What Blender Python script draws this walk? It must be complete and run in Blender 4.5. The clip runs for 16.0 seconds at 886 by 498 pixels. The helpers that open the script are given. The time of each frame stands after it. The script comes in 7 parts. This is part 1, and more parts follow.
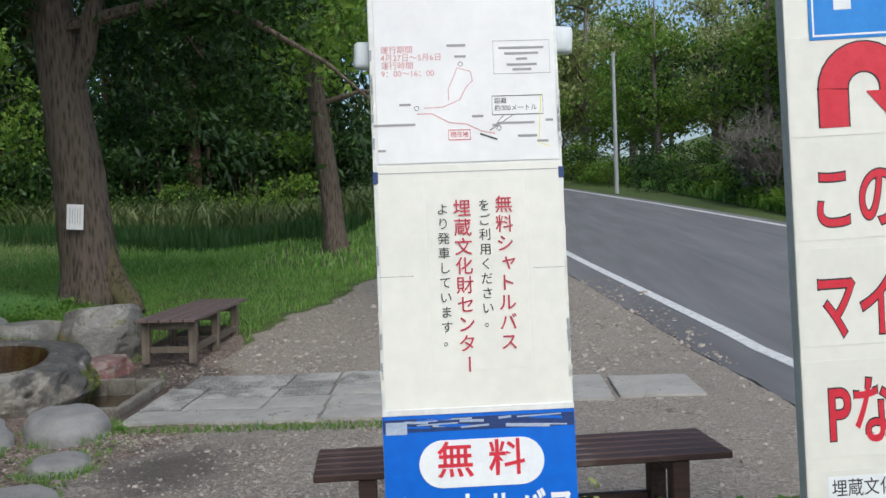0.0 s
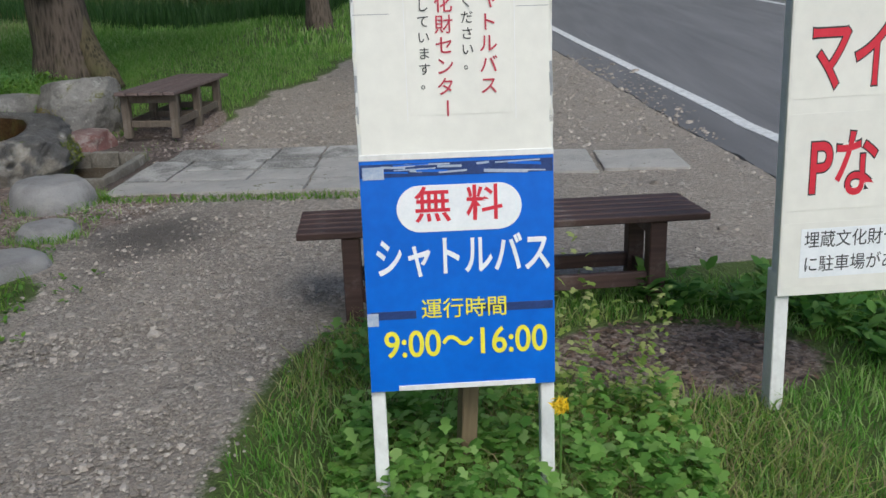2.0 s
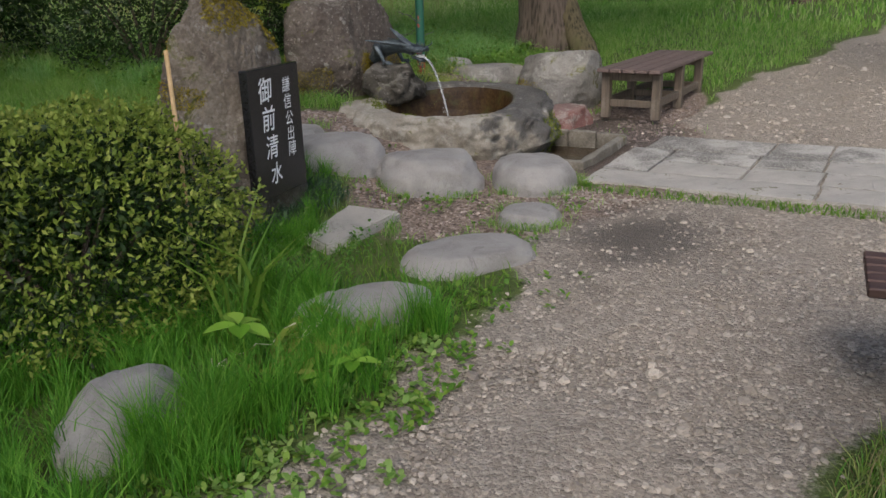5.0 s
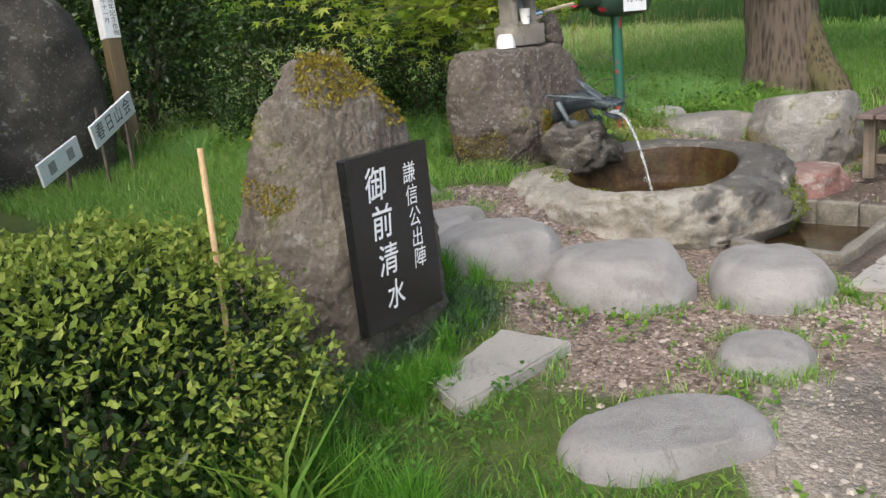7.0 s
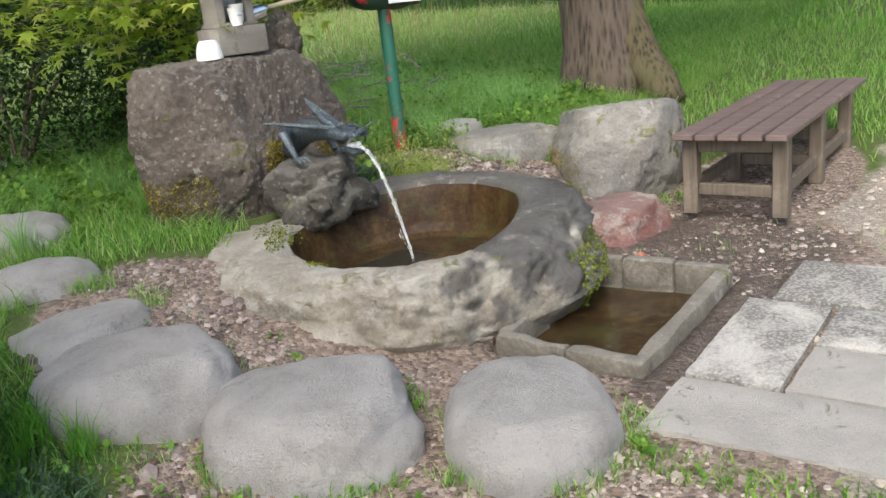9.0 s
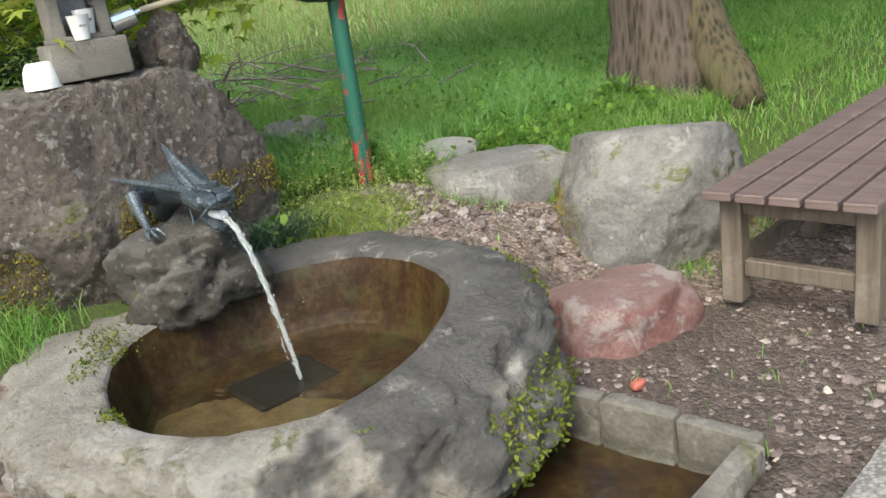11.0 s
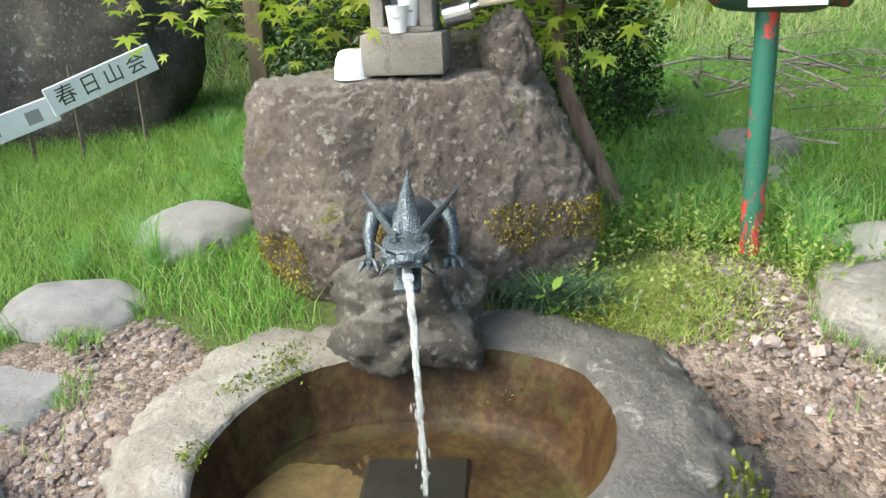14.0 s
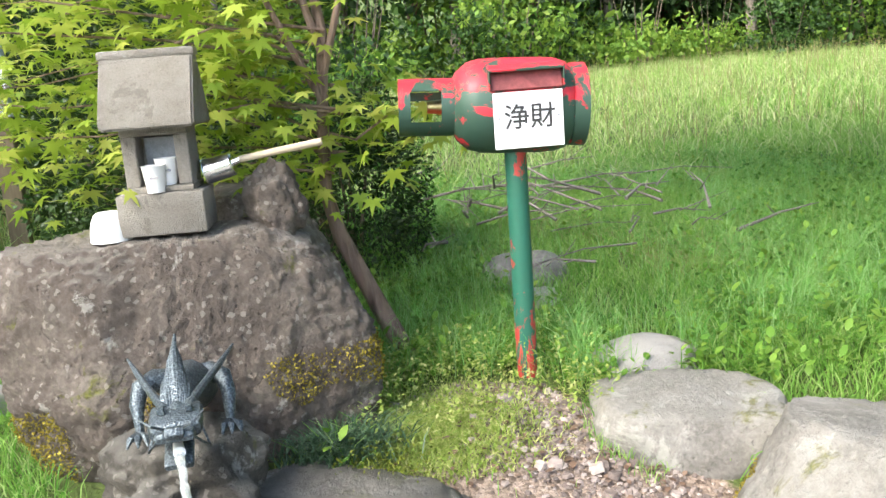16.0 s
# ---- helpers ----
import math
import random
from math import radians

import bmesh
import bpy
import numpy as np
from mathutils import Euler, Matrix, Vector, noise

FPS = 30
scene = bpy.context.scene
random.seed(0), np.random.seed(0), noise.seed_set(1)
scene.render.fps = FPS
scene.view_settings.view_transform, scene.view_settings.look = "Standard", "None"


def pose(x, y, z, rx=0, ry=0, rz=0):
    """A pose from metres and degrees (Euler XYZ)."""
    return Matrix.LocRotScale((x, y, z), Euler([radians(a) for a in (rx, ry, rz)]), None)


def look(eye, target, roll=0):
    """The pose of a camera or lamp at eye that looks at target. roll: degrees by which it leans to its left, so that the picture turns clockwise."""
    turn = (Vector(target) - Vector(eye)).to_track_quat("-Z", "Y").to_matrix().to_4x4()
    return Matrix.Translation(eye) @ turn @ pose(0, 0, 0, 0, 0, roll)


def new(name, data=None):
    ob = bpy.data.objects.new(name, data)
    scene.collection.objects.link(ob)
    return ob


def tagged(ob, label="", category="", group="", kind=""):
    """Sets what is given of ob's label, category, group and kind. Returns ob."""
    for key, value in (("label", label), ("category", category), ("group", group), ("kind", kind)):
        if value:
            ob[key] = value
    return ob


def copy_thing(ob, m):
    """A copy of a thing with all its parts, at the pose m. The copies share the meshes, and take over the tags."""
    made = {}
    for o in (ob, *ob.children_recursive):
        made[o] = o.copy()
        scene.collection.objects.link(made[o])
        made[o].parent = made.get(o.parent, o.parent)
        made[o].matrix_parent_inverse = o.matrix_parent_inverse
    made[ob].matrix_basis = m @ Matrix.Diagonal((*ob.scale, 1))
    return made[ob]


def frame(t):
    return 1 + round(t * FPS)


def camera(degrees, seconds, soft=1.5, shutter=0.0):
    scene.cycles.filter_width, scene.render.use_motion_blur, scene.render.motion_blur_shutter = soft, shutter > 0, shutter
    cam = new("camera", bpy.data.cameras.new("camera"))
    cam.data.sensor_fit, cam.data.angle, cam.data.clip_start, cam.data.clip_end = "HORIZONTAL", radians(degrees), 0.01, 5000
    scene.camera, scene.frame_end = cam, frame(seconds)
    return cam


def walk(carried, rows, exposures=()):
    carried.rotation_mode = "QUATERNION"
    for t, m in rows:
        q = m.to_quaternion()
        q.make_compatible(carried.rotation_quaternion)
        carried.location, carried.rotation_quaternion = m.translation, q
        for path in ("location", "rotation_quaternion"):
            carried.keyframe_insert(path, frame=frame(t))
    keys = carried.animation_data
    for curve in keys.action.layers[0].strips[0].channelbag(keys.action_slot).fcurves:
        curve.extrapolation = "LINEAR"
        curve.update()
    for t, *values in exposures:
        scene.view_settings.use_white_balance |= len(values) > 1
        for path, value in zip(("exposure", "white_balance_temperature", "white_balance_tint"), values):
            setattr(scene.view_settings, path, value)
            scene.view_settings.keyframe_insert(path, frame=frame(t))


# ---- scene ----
cam = camera(55.2, 16.0)
PATH = [
    (0, (-0.046, 0.029, 1.498), (-0.137, 2.026, 1.432), -2.1),
    (0.5, (-0.042, 0.037, 1.495), (-0.129, 2.032, 1.379), -1.9),
    (1, (-0.038, 0.038, 1.487), (-0.121, 2.018, 1.218), -1.6),
    (1.5, (-0.037, 0.051, 1.413), (-0.116, 2.004, 0.988), -1.3),
    (2, (-0.022, 0.07, 1.381), (-0.101, 1.989, 0.822), -1.8),
    (2.5, (0.01, 0.091, 1.378), (-0.081, 1.992, 0.761), -2.4),
    (3, (0.056, 0.105, 1.389), (-0.108, 2.005, 0.789), -2.9),
    (3.5, (0.037, 0.134, 1.378), (-0.281, 2.02, 0.793), -2.8),
    (4, (-0.166, 0.212, 1.36), (-0.721, 2.042, 0.776), -2.4),
    (4.5, (-0.424, 0.329, 1.382), (-1.232, 2.057, 0.782), -2.0),
    (5, (-0.619, 0.667, 1.395), (-1.606, 2.303, 0.802), -1.5),
    (5.2, (-0.675, 0.763, 1.412), (-1.713, 2.367, 0.823), -2.0),
    (7.3, (-1.328, 2.25, 1.39), (-2.742, 3.582, 0.919), -5.6),
    (7.5, (-1.364, 2.429, 1.377), (-2.773, 3.765, 0.899), -5.4),
    (8, (-1.39, 2.895, 1.42), (-2.755, 4.267, 0.916), -5.7),
    (8.5, (-1.584, 3.284, 1.444), (-2.855, 4.729, 0.901), -6.7),
    (9, (-1.629, 3.712, 1.42), (-2.824, 5.221, 0.877), -6.8),
    (9.5, (-1.666, 4.106, 1.461), (-2.839, 5.631, 0.914), -7.5),
    (9.7, (-1.719, 4.264, 1.458), (-2.908, 5.776, 0.911), -7.7),
    (11.8, (-1.932, 5.927, 1.533), (-3.49, 6.997, 0.877), -7.2),
    (12, (-1.929, 6.1, 1.574), (-3.534, 7.089, 0.907), -6.7),
    (12.5, (-1.993, 6.322, 1.615), (-3.745, 7.031, 0.961), -6.6),
    (13, (-2.14, 6.453, 1.653), (-3.998, 6.795, 0.995), -5.6),
    (13.5, (-2.166, 6.633, 1.668), (-4.063, 6.67, 1.037), -3.6),
    (14, (-2.166, 6.656, 1.681), (-4.057, 6.684, 1.03), -2.7),
    (14.5, (-2.169, 6.625, 1.667), (-4.066, 6.763, 1.051), -2.1),
    (15, (-2.192, 6.689, 1.695), (-4.094, 7.01, 1.168), -2.4),
    (15.5, (-2.191, 6.739, 1.744), (-4.091, 7.177, 1.299), -3.3),
    (16, (-2.182, 6.744, 1.748), (-4.073, 7.257, 1.35), -4.3),
]

EXPOSURES = [(0, 0.22, 5900, 6), (2.0, 0.08, 5900, 6), (3.5, 0.1, 6050, 6), (4.5, 0.2, 6350, 10), (5.2, 0.45, 6450, 11), (7.5, 1.3, 6500, 9), (8.5, 1.35, 6400, 8), (9.7, 1.3, 6400, 8),
             (12, 1.72, 6450, 3), (13.5, 2.05, 6500, 3), (16, 2.34, 6500, 7)]
walk(cam, [(t, look(eye, target, roll)) for t, eye, target, roll in PATH], EXPOSURES)

# ---- light: soft spring daylight under thin cloud ----
SUN_UP, SUN_TURN = 46.0, 158.0
world = bpy.data.worlds.new("sky")
scene.world = world
world.use_nodes = True
sky = world.node_tree.nodes.new("ShaderNodeTexSky")
sky.sky_type, sky.sun_disc = "NISHITA", False
sky.sun_elevation, sky.sun_rotation = radians(SUN_UP), radians(SUN_TURN)
sky.air_density, sky.dust_density, sky.ozone_density = 1.0, 3.5, 1.0
world.node_tree.links.new(sky.outputs[0], world.node_tree.nodes["Background"].inputs[0])
world.node_tree.nodes["Background"].inputs[1].default_value = 0.15
sun = new("sun", bpy.data.lights.new("sun", "SUN"))
sun.data.energy, sun.data.angle, sun.data.color = 1.25, radians(28), (1.0, 0.95, 0.87)
a, e = radians(SUN_TURN), radians(SUN_UP)
sun.matrix_world = look((0, 0, 30), Vector((0, 0, 30)) - Vector((math.sin(a) * math.cos(e), math.cos(a) * math.cos(e), math.sin(e))))


# ---- materials ----
class Nodes:
    """A small writer of node trees."""

    def __init__(self, name):
        self.mat = bpy.data.materials.new(name)
        self.mat.use_nodes = True
        self.tree = self.mat.node_tree
        self.bsdf = self.tree.nodes["Principled BSDF"]
        self.out = self.tree.nodes["Material Output"]
        self.coords = self.add("ShaderNodeTexCoord").outputs["Object"]

    def add(self, kind, **inputs):
        n = self.tree.nodes.new(kind)
        for key, value in inputs.items():
            self.put(n.inputs[key.replace("_", " ")], value)
        return n

    def put(self, socket, value):
        if isinstance(value, bpy.types.NodeSocket):
            self.tree.links.new(value, socket)
        elif isinstance(value, tuple) and len(value) == 3 and socket.type == "RGBA":
            socket.default_value = (*value, 1)
        else:
            socket.default_value = value

    def noise(self, scale, detail=6, rough=0.6, warp=0.0, where=None):
        return self.add("ShaderNodeTexNoise", Vector=where or self.coords, Scale=scale, Detail=detail, Roughness=rough, Distortion=warp).outputs["Fac"]

    def cells(self, scale, feature="F1", where=None):
        n = self.add("ShaderNodeTexVoronoi", Vector=where or self.coords, Scale=scale)
        n.feature = feature
        return n

    def ramp(self, fac, *stops):
        n = self.add("ShaderNodeValToRGB", Fac=fac)
        els = n.color_ramp.elements
        while len(els) < len(stops):
            els.new(0.5)
        for el, (at, c) in zip(els, stops):
            el.position = at
            el.color = (c, c, c, 1) if isinstance(c, (int, float)) else (*c, 1)
        return n.outputs["Color"]

    def mix(self, fac, a, b, mode="MIX"):
        n = self.add("ShaderNodeMix")
        n.data_type, n.blend_type = "RGBA", mode
        self.put(n.inputs[0], fac), self.put(n.inputs[6], a), self.put(n.inputs[7], b)
        return n.outputs[2]

    def math(self, op, a, b=0.0):
        n = self.add("ShaderNodeMath")
        n.operation = op
        self.put(n.inputs[0], a), self.put(n.inputs[1], b)
        return n.outputs[0]

    def attr(self, name):
        n = self.add("ShaderNodeAttribute")
        n.attribute_name = name
        return n.outputs["Fac"]

    def island(self):
        return self.add("ShaderNodeNewGeometry").outputs["Random Per Island"]

    def own(self):
        return self.add("ShaderNodeObjectInfo").outputs["Random"]

    def up(self):
        g = self.add("ShaderNodeNewGeometry")
        return self.add("ShaderNodeSeparateXYZ", Vector=g.outputs["Normal"]).outputs["Z"]

    def finish(self, color, rough=0.8, bump=None, strength=0.4, distance=0.01, metal=0.0, spec=0.4):
        b = self.bsdf
        self.put(b.inputs["Base Color"], color)
        self.put(b.inputs["Roughness"], rough)
        self.put(b.inputs["Metallic"], metal)
        self.put(b.inputs["Specular IOR Level"], spec)
        if bump is not None:
            n = self.add("ShaderNodeBump", Height=bump, Strength=strength, Distance=distance)
            self.put(b.inputs["Normal"], n.outputs[0])
        return self.mat


def stone(name, dark, mid, pale, lichen=0.0, moss=0.0, pits=0.5, rough=0.85, grain=60, wet=False):
    """Weathered rock: mottled at two scales, pale lichen, moss patches, pits."""
    n = Nodes(name)
    big, fine = n.noise(3.5, 8, 0.65, 0.4), n.noise(grain, 6, 0.7)
    c = n.ramp(n.mix(0.35, big, fine), (0.32, dark), (0.5, mid), (0.68, pale))
    spots = n.cells(38).outputs["Distance"]
    speck = n.ramp(spots, (0.10, 1.0), (0.2, 0.0))
    c = n.mix(n.math("MULTIPLY", speck, 0.35 * pits), c, (0.09, 0.08, 0.07))
    if lichen:
        patch = n.ramp(n.noise(5.5, 10, 0.72, 0.3), (0.62 - 0.14 * lichen, 0.0), (0.66 - 0.1 * lichen, 1.0))
        c = n.mix(n.math("MULTIPLY", patch, 0.5), c, (0.46, 0.45, 0.41))
    if moss:
        patch = n.ramp(n.math("ADD", n.noise(4.0, 8, 0.7, 0.8), n.math("MULTIPLY", n.up(), 0.03)), (0.66 - 0.12 * moss, 0.0), (0.72 - 0.1 * moss, 1.0))
        green = n.ramp(fine, (0.35, (0.05, 0.055, 0.01)), (0.65, (0.17, 0.17, 0.03)))
        c = n.mix(patch, c, green)
    stain = n.ramp(n.noise(5, 9, 0.72, 0.6, n.add("ShaderNodeMapping", Vector=n.coords, Location=(3.1, 1.7, 0.4)).outputs[0]), (0.615, 0.0), (0.65, 1.0))
    c = n.mix(n.math("MULTIPLY", stain, 0.5), c, n.mix(0.3, (0.085, 0.078, 0.066), c))
    flecks = n.cells(70)
    shade = n.add("ShaderNodeSeparateColor", Color=flecks.outputs["Color"]).outputs[0]
    c = n.mix(n.math("MULTIPLY", n.ramp(shade, (0.93, 0.0), (0.96, 1.0)), 0.22 * pits), c, (0.5, 0.47, 0.42))
    # Faces that look up are mixed paler, with a ragged edge.
    pale_top = n.ramp(n.math("ADD", n.up(), n.math("MULTIPLY", n.noise(7, 6), 0.5)), (0.75, 0.0), (1.15, 1.0))
    c = n.mix(n.math("MULTIPLY", pale_top, 0.35), c, n.mix(0.6, c, (0.36, 0.345, 0.31)))
    if wet:
        w = n.attr("wet")
        c = n.mix(n.math("MULTIPLY", w, 0.93), c, n.mix(0.2, (0.045, 0.045, 0.047), c))
        splash = n.ramp(n.noise(8, 10, 0.78, 0.4), (0.585, 0.0), (0.64, 1.0))
        c = n.mix(n.math("MULTIPLY", splash, 0.55), c, (0.47, 0.46, 0.42))
        rough = n.mix(w, (rough, rough, rough), (0.45, 0.45, 0.45))
    h = n.math("SUBTRACT", n.mix(0.5, n.noise(22, 11, 0.8), fine), n.math("MULTIPLY", speck, 0.3 * pits))
    return n.finish(c, rough, h, 1.0, 0.025)


def plain(name, a, b, scale=20, rough=0.6, bump=0.15, metal=0.0, spec=0.4, dirt=0.0):
    n = Nodes(name)
    f = n.mix(0.4, n.noise(scale, 6), n.noise(scale * 6, 4))
    c = n.ramp(f, (0.35, a), (0.65, b))
    if dirt:
        c = n.mix(n.math("MULTIPLY", n.ramp(n.noise(5, 9, 0.75, 0.5), (0.5, 0.0), (0.75, 1.0)), dirt), c, (0.16, 0.13, 0.09))
    return n.finish(c, rough, f, bump, 0.004, metal, spec)


def leafy(name, stops, through_light=0.35, own=False, gloss=0.55, patchy=0.0):
    """Leaves and blades: each its own green, some light coming through."""
    n = Nodes(name)
    r = n.own() if own else n.island()
    k = len(stops) - 1
    c = n.ramp(r, *[(0.05 + 0.9 * i / k, s) for i, s in enumerate(stops)])
    c = n.mix(n.math("MULTIPLY", n.noise(1.7, 3), 0.25), c, n.mix(0.5, c, (0.08, 0.13, 0.02)))
    if patchy:
        c = n.mix(n.ramp(n.noise(0.7, 5, 0.65), (0.42, 0.0), (0.68, patchy)), c, (0.30, 0.45, 0.10))
    n.finish(c, gloss, spec=0.3)
    t = n.add("ShaderNodeBsdfTranslucent", Color=c)
    m = n.add("ShaderNodeMixShader", Fac=through_light)
    n.put(m.inputs[1], n.bsdf.outputs[0]), n.put(m.inputs[2], t.outputs[0])
    n.put(n.out.inputs["Surface"], m.outputs[0])
    return n.mat


def wood(name, dark, pale, along=(2, 40, 40), rough=0.6, worn=0.0):
    n = Nodes(name)
    v = n.add("ShaderNodeMapping", Vector=n.coords, Scale=along).outputs[0]
    g = n.noise(1.0, 8, 0.65, 0.6, v)
    c = n.ramp(n.mix(0.25, g, n.noise(3)), (0.34, dark), (0.66, pale))
    c = n.mix(n.math("MULTIPLY", n.own(), 0.25), c, dark)
    if worn:
        c = n.mix(n.math("MULTIPLY", n.ramp(n.noise(6, 9, 0.75), (0.55, 0.0), (0.68, 1.0)), worn), c, (0.3, 0.27, 0.24))
    return n.finish(c, rough, g, 0.35, 0.004)


def ground_material():
    n = Nodes("ground")
    fine, mid, big = n.noise(90, 5, 0.7), n.noise(12, 8, 0.7), n.noise(1.3, 6)
    soil = n.ramp(n.mix(0.5, fine, mid), (0.3, (0.042, 0.056, 0.013)), (0.55, (0.085, 0.125, 0.026)), (0.75, (0.14, 0.185, 0.048)))
    cells = n.cells(55)
    cells2 = n.cells(120)
    tone = n.add("ShaderNodeSeparateColor", Color=cells.outputs["Color"]).outputs[0]
    tone2 = n.add("ShaderNodeSeparateColor", Color=cells2.outputs["Color"]).outputs[0]
    pebble = n.ramp(tone, (0.0, (0.15, 0.127, 0.105)), (0.5, (0.285, 0.248, 0.207)), (0.9, (0.44, 0.39, 0.33)))
    grit = n.ramp(tone2, (0.0, (0.15, 0.13, 0.107)), (1.0, (0.38, 0.335, 0.28)))
    gravel = n.mix(n.ramp(n.noise(6, 6, 0.7), (0.4, 0.0), (0.62, 1.0)), grit, pebble)
    gravel = n.mix(n.ramp(n.noise(1.6, 7, 0.65), (0.42, 0.0), (0.7, 0.7)), gravel, (0.31, 0.265, 0.215))
    litter = n.ramp(n.mix(0.5, fine, tone), (0.2, (0.085, 0.062, 0.048)), (0.5, (0.21, 0.16, 0.126)), (0.8, (0.34, 0.27, 0.22)))
    edge = n.math("SUBTRACT", n.mix(0.5, mid, fine), 0.5)
    g = n.ramp(n.math("ADD", n.attr("gravel"), n.math("MULTIPLY", edge, 0.9)), (0.4, 0.0), (0.6, 1.0))
    l = n.ramp(n.math("ADD", n.attr("litter"), n.math("MULTIPLY", edge, 0.9)), (0.4, 0.0), (0.6, 1.0))
    c = n.mix(l, n.mix(g, soil, gravel), litter)
    wet = n.ramp(n.math("ADD", n.attr("wet"), n.math("ADD", n.math("MULTIPLY", edge, 1.2), n.math("MULTIPLY", n.math("SUBTRACT", n.noise(3.5, 5, 0.65, 0.5), 0.5), 1.8))), (0.3, 0.0), (0.85, 1.0))
    c = n.mix(n.math("MULTIPLY", wet, 0.88), c, n.mix(0.3, (0.035, 0.03, 0.026), c))
    h = n.math("ADD", n.math("MULTIPLY", cells.outputs["Distance"], -1.0), n.math("MULTIPLY", cells2.outputs["Distance"], -0.5))
    return n.finish(c, n.mix(wet, (0.9, 0.9, 0.9), (0.55, 0.55, 0.55)), n.math("ADD", h, fine), 0.8, 0.013)


def asphalt_material():
    n = Nodes("asphalt")
    v = n.add("ShaderNodeMapping", Vector=n.coords, Scale=(1.2, 0.08, 1)).outputs[0]
    c = n.ramp(n.mix(0.6, n.noise(260, 3), n.noise(2.0, 7, 0.6, 0.3, v)), (0.35, (0.105, 0.104, 0.106)), (0.65, (0.19, 0.187, 0.187)))
    return n.finish(c, 0.85, n.noise(300, 3), 0.4, 0.006)


def flaky_paint(name, top, under, cut, rough=0.45):
    """Old paint that has come off in patches."""
    n = Nodes(name)
    patch = n.ramp(n.math("ADD", n.noise(7, 8, 0.72, 0.7), n.math("MULTIPLY", n.up(), cut[1])), (cut[0] - 0.012, 0.0), (cut[0] + 0.012, 1.0))
    c = n.mix(patch, under, top)
    c = n.mix(n.math("MULTIPLY", n.noise(40, 6), 0.25), c, (0.05, 0.05, 0.045))
    return n.finish(c, rough, patch, 0.35, 0.002)


M_ground, M_asphalt = ground_material(), asphalt_material()
M_line = plain("road_paint", (0.42, 0.42, 0.41), (0.74, 0.74, 0.72), 14, 0.7)
M_boulder = stone("boulder", (0.085, 0.078, 0.068), (0.215, 0.205, 0.187), (0.34, 0.325, 0.295), 0.3, 0.42, 0.6)
M_step = stone("step_stone", (0.20, 0.19, 0.178), (0.36, 0.348, 0.335), (0.47, 0.46, 0.445), 0.12, 0.0, 0.55, 0.85, 150)
M_lava = stone("lava_rock", (0.05, 0.039, 0.032), (0.118, 0.096, 0.08), (0.22, 0.188, 0.16), 0.1, 0.45, 1.2)
M_monument = stone("monument_rock", (0.065, 0.05, 0.038), (0.165, 0.137, 0.107), (0.32, 0.285, 0.235), 0.25, 0.6, 0.9)
M_basin = stone("basin_rock", (0.12, 0.10, 0.08), (0.29, 0.262, 0.215), (0.44, 0.41, 0.355), 0.75, 0.5, 0.6, wet=True)
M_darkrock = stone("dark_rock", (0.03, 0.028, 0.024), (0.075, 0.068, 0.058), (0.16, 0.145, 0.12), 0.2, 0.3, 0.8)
M_redrock = stone("red_rock", (0.12, 0.052, 0.044), (0.22, 0.11, 0.096), (0.35, 0.24, 0.22), 0.65, 0.0, 0.3)
M_slab = stone("paving_stone", (0.32, 0.31, 0.28), (0.48, 0.46, 0.42), (0.60, 0.575, 0.53), 0.0, 0.2, 0.35, 0.85, 160)


def stained_slab():
    """Paving worn down to dark pebbly aggregate in patches."""
    n = Nodes("worn_paving")
    n.coords = n.add("ShaderNodeVectorMath", Vector=n.coords).outputs[0]
    shift = n.coords.node
    n.put(shift.inputs[1], n.add("ShaderNodeObjectInfo").outputs["Location"])
    pale = n.ramp(n.noise(120, 6), (0.35, (0.34, 0.33, 0.30)), (0.65, (0.46, 0.44, 0.405)))
    dark = n.ramp(n.cells(75).outputs["Distance"], (0.15, (0.34, 0.33, 0.30)), (0.6, (0.15, 0.143, 0.13)))
    patch = n.ramp(n.math("ADD", n.noise(2.6, 8, 0.65, 0.4), n.math("MULTIPLY", n.math("SUBTRACT", n.noise(45, 4), 0.5), 0.25)), (0.44, 0.0), (0.58, 1.0))
    return n.finish(n.mix(patch, dark, pale), 0.85, n.noise(150), 0.6, 0.006)


M_slab_dark = stained_slab()
M_concrete = stone("wet_concrete", (0.08, 0.07, 0.055), (0.19, 0.172, 0.14), (0.36, 0.335, 0.285), 0.4, 0.35, 0.4)
M_shrine = stone("shrine_stone", (0.19, 0.17, 0.145), (0.30, 0.275, 0.24), (0.40, 0.37, 0.325), 0.1, 0.15, 0.5, 0.9, 180)
M_white = plain("white_paint", (0.66, 0.66, 0.64), (0.8, 0.8, 0.78), 9, 0.5, 0.08, dirt=0.25)
M_cream = plain("aged_paper", (0.70, 0.68, 0.62), (0.80, 0.78, 0.71), 3, 0.35, 0.25, spec=0.5)
M_paper = plain("white_paper", (0.72, 0.71, 0.72), (0.82, 0.81, 0.80), 3, 0.3, 0.25, spec=0.5)
M_blue = plain("blue_paint", (0.003, 0.105, 0.54), (0.006, 0.145, 0.66), 4, 0.35, 0.1, spec=0.5)
M_greyedge = plain("weathered_edge", (0.25, 0.26, 0.28), (0.42, 0.43, 0.44), 20, 0.6)
M_brown = wood("brown_stained_wood", (0.045, 0.024, 0.02), (0.115, 0.067, 0.055), worn=0.25)
M_oldwood = wood("weathered_wood", (0.075, 0.06, 0.045), (0.19, 0.155, 0.12), (40, 40, 3), worn=0.3)
M_fadedwood = wood("faded_brown_wood", (0.085, 0.058, 0.052), (0.2, 0.15, 0.135), (40, 2, 40), worn=0.35)
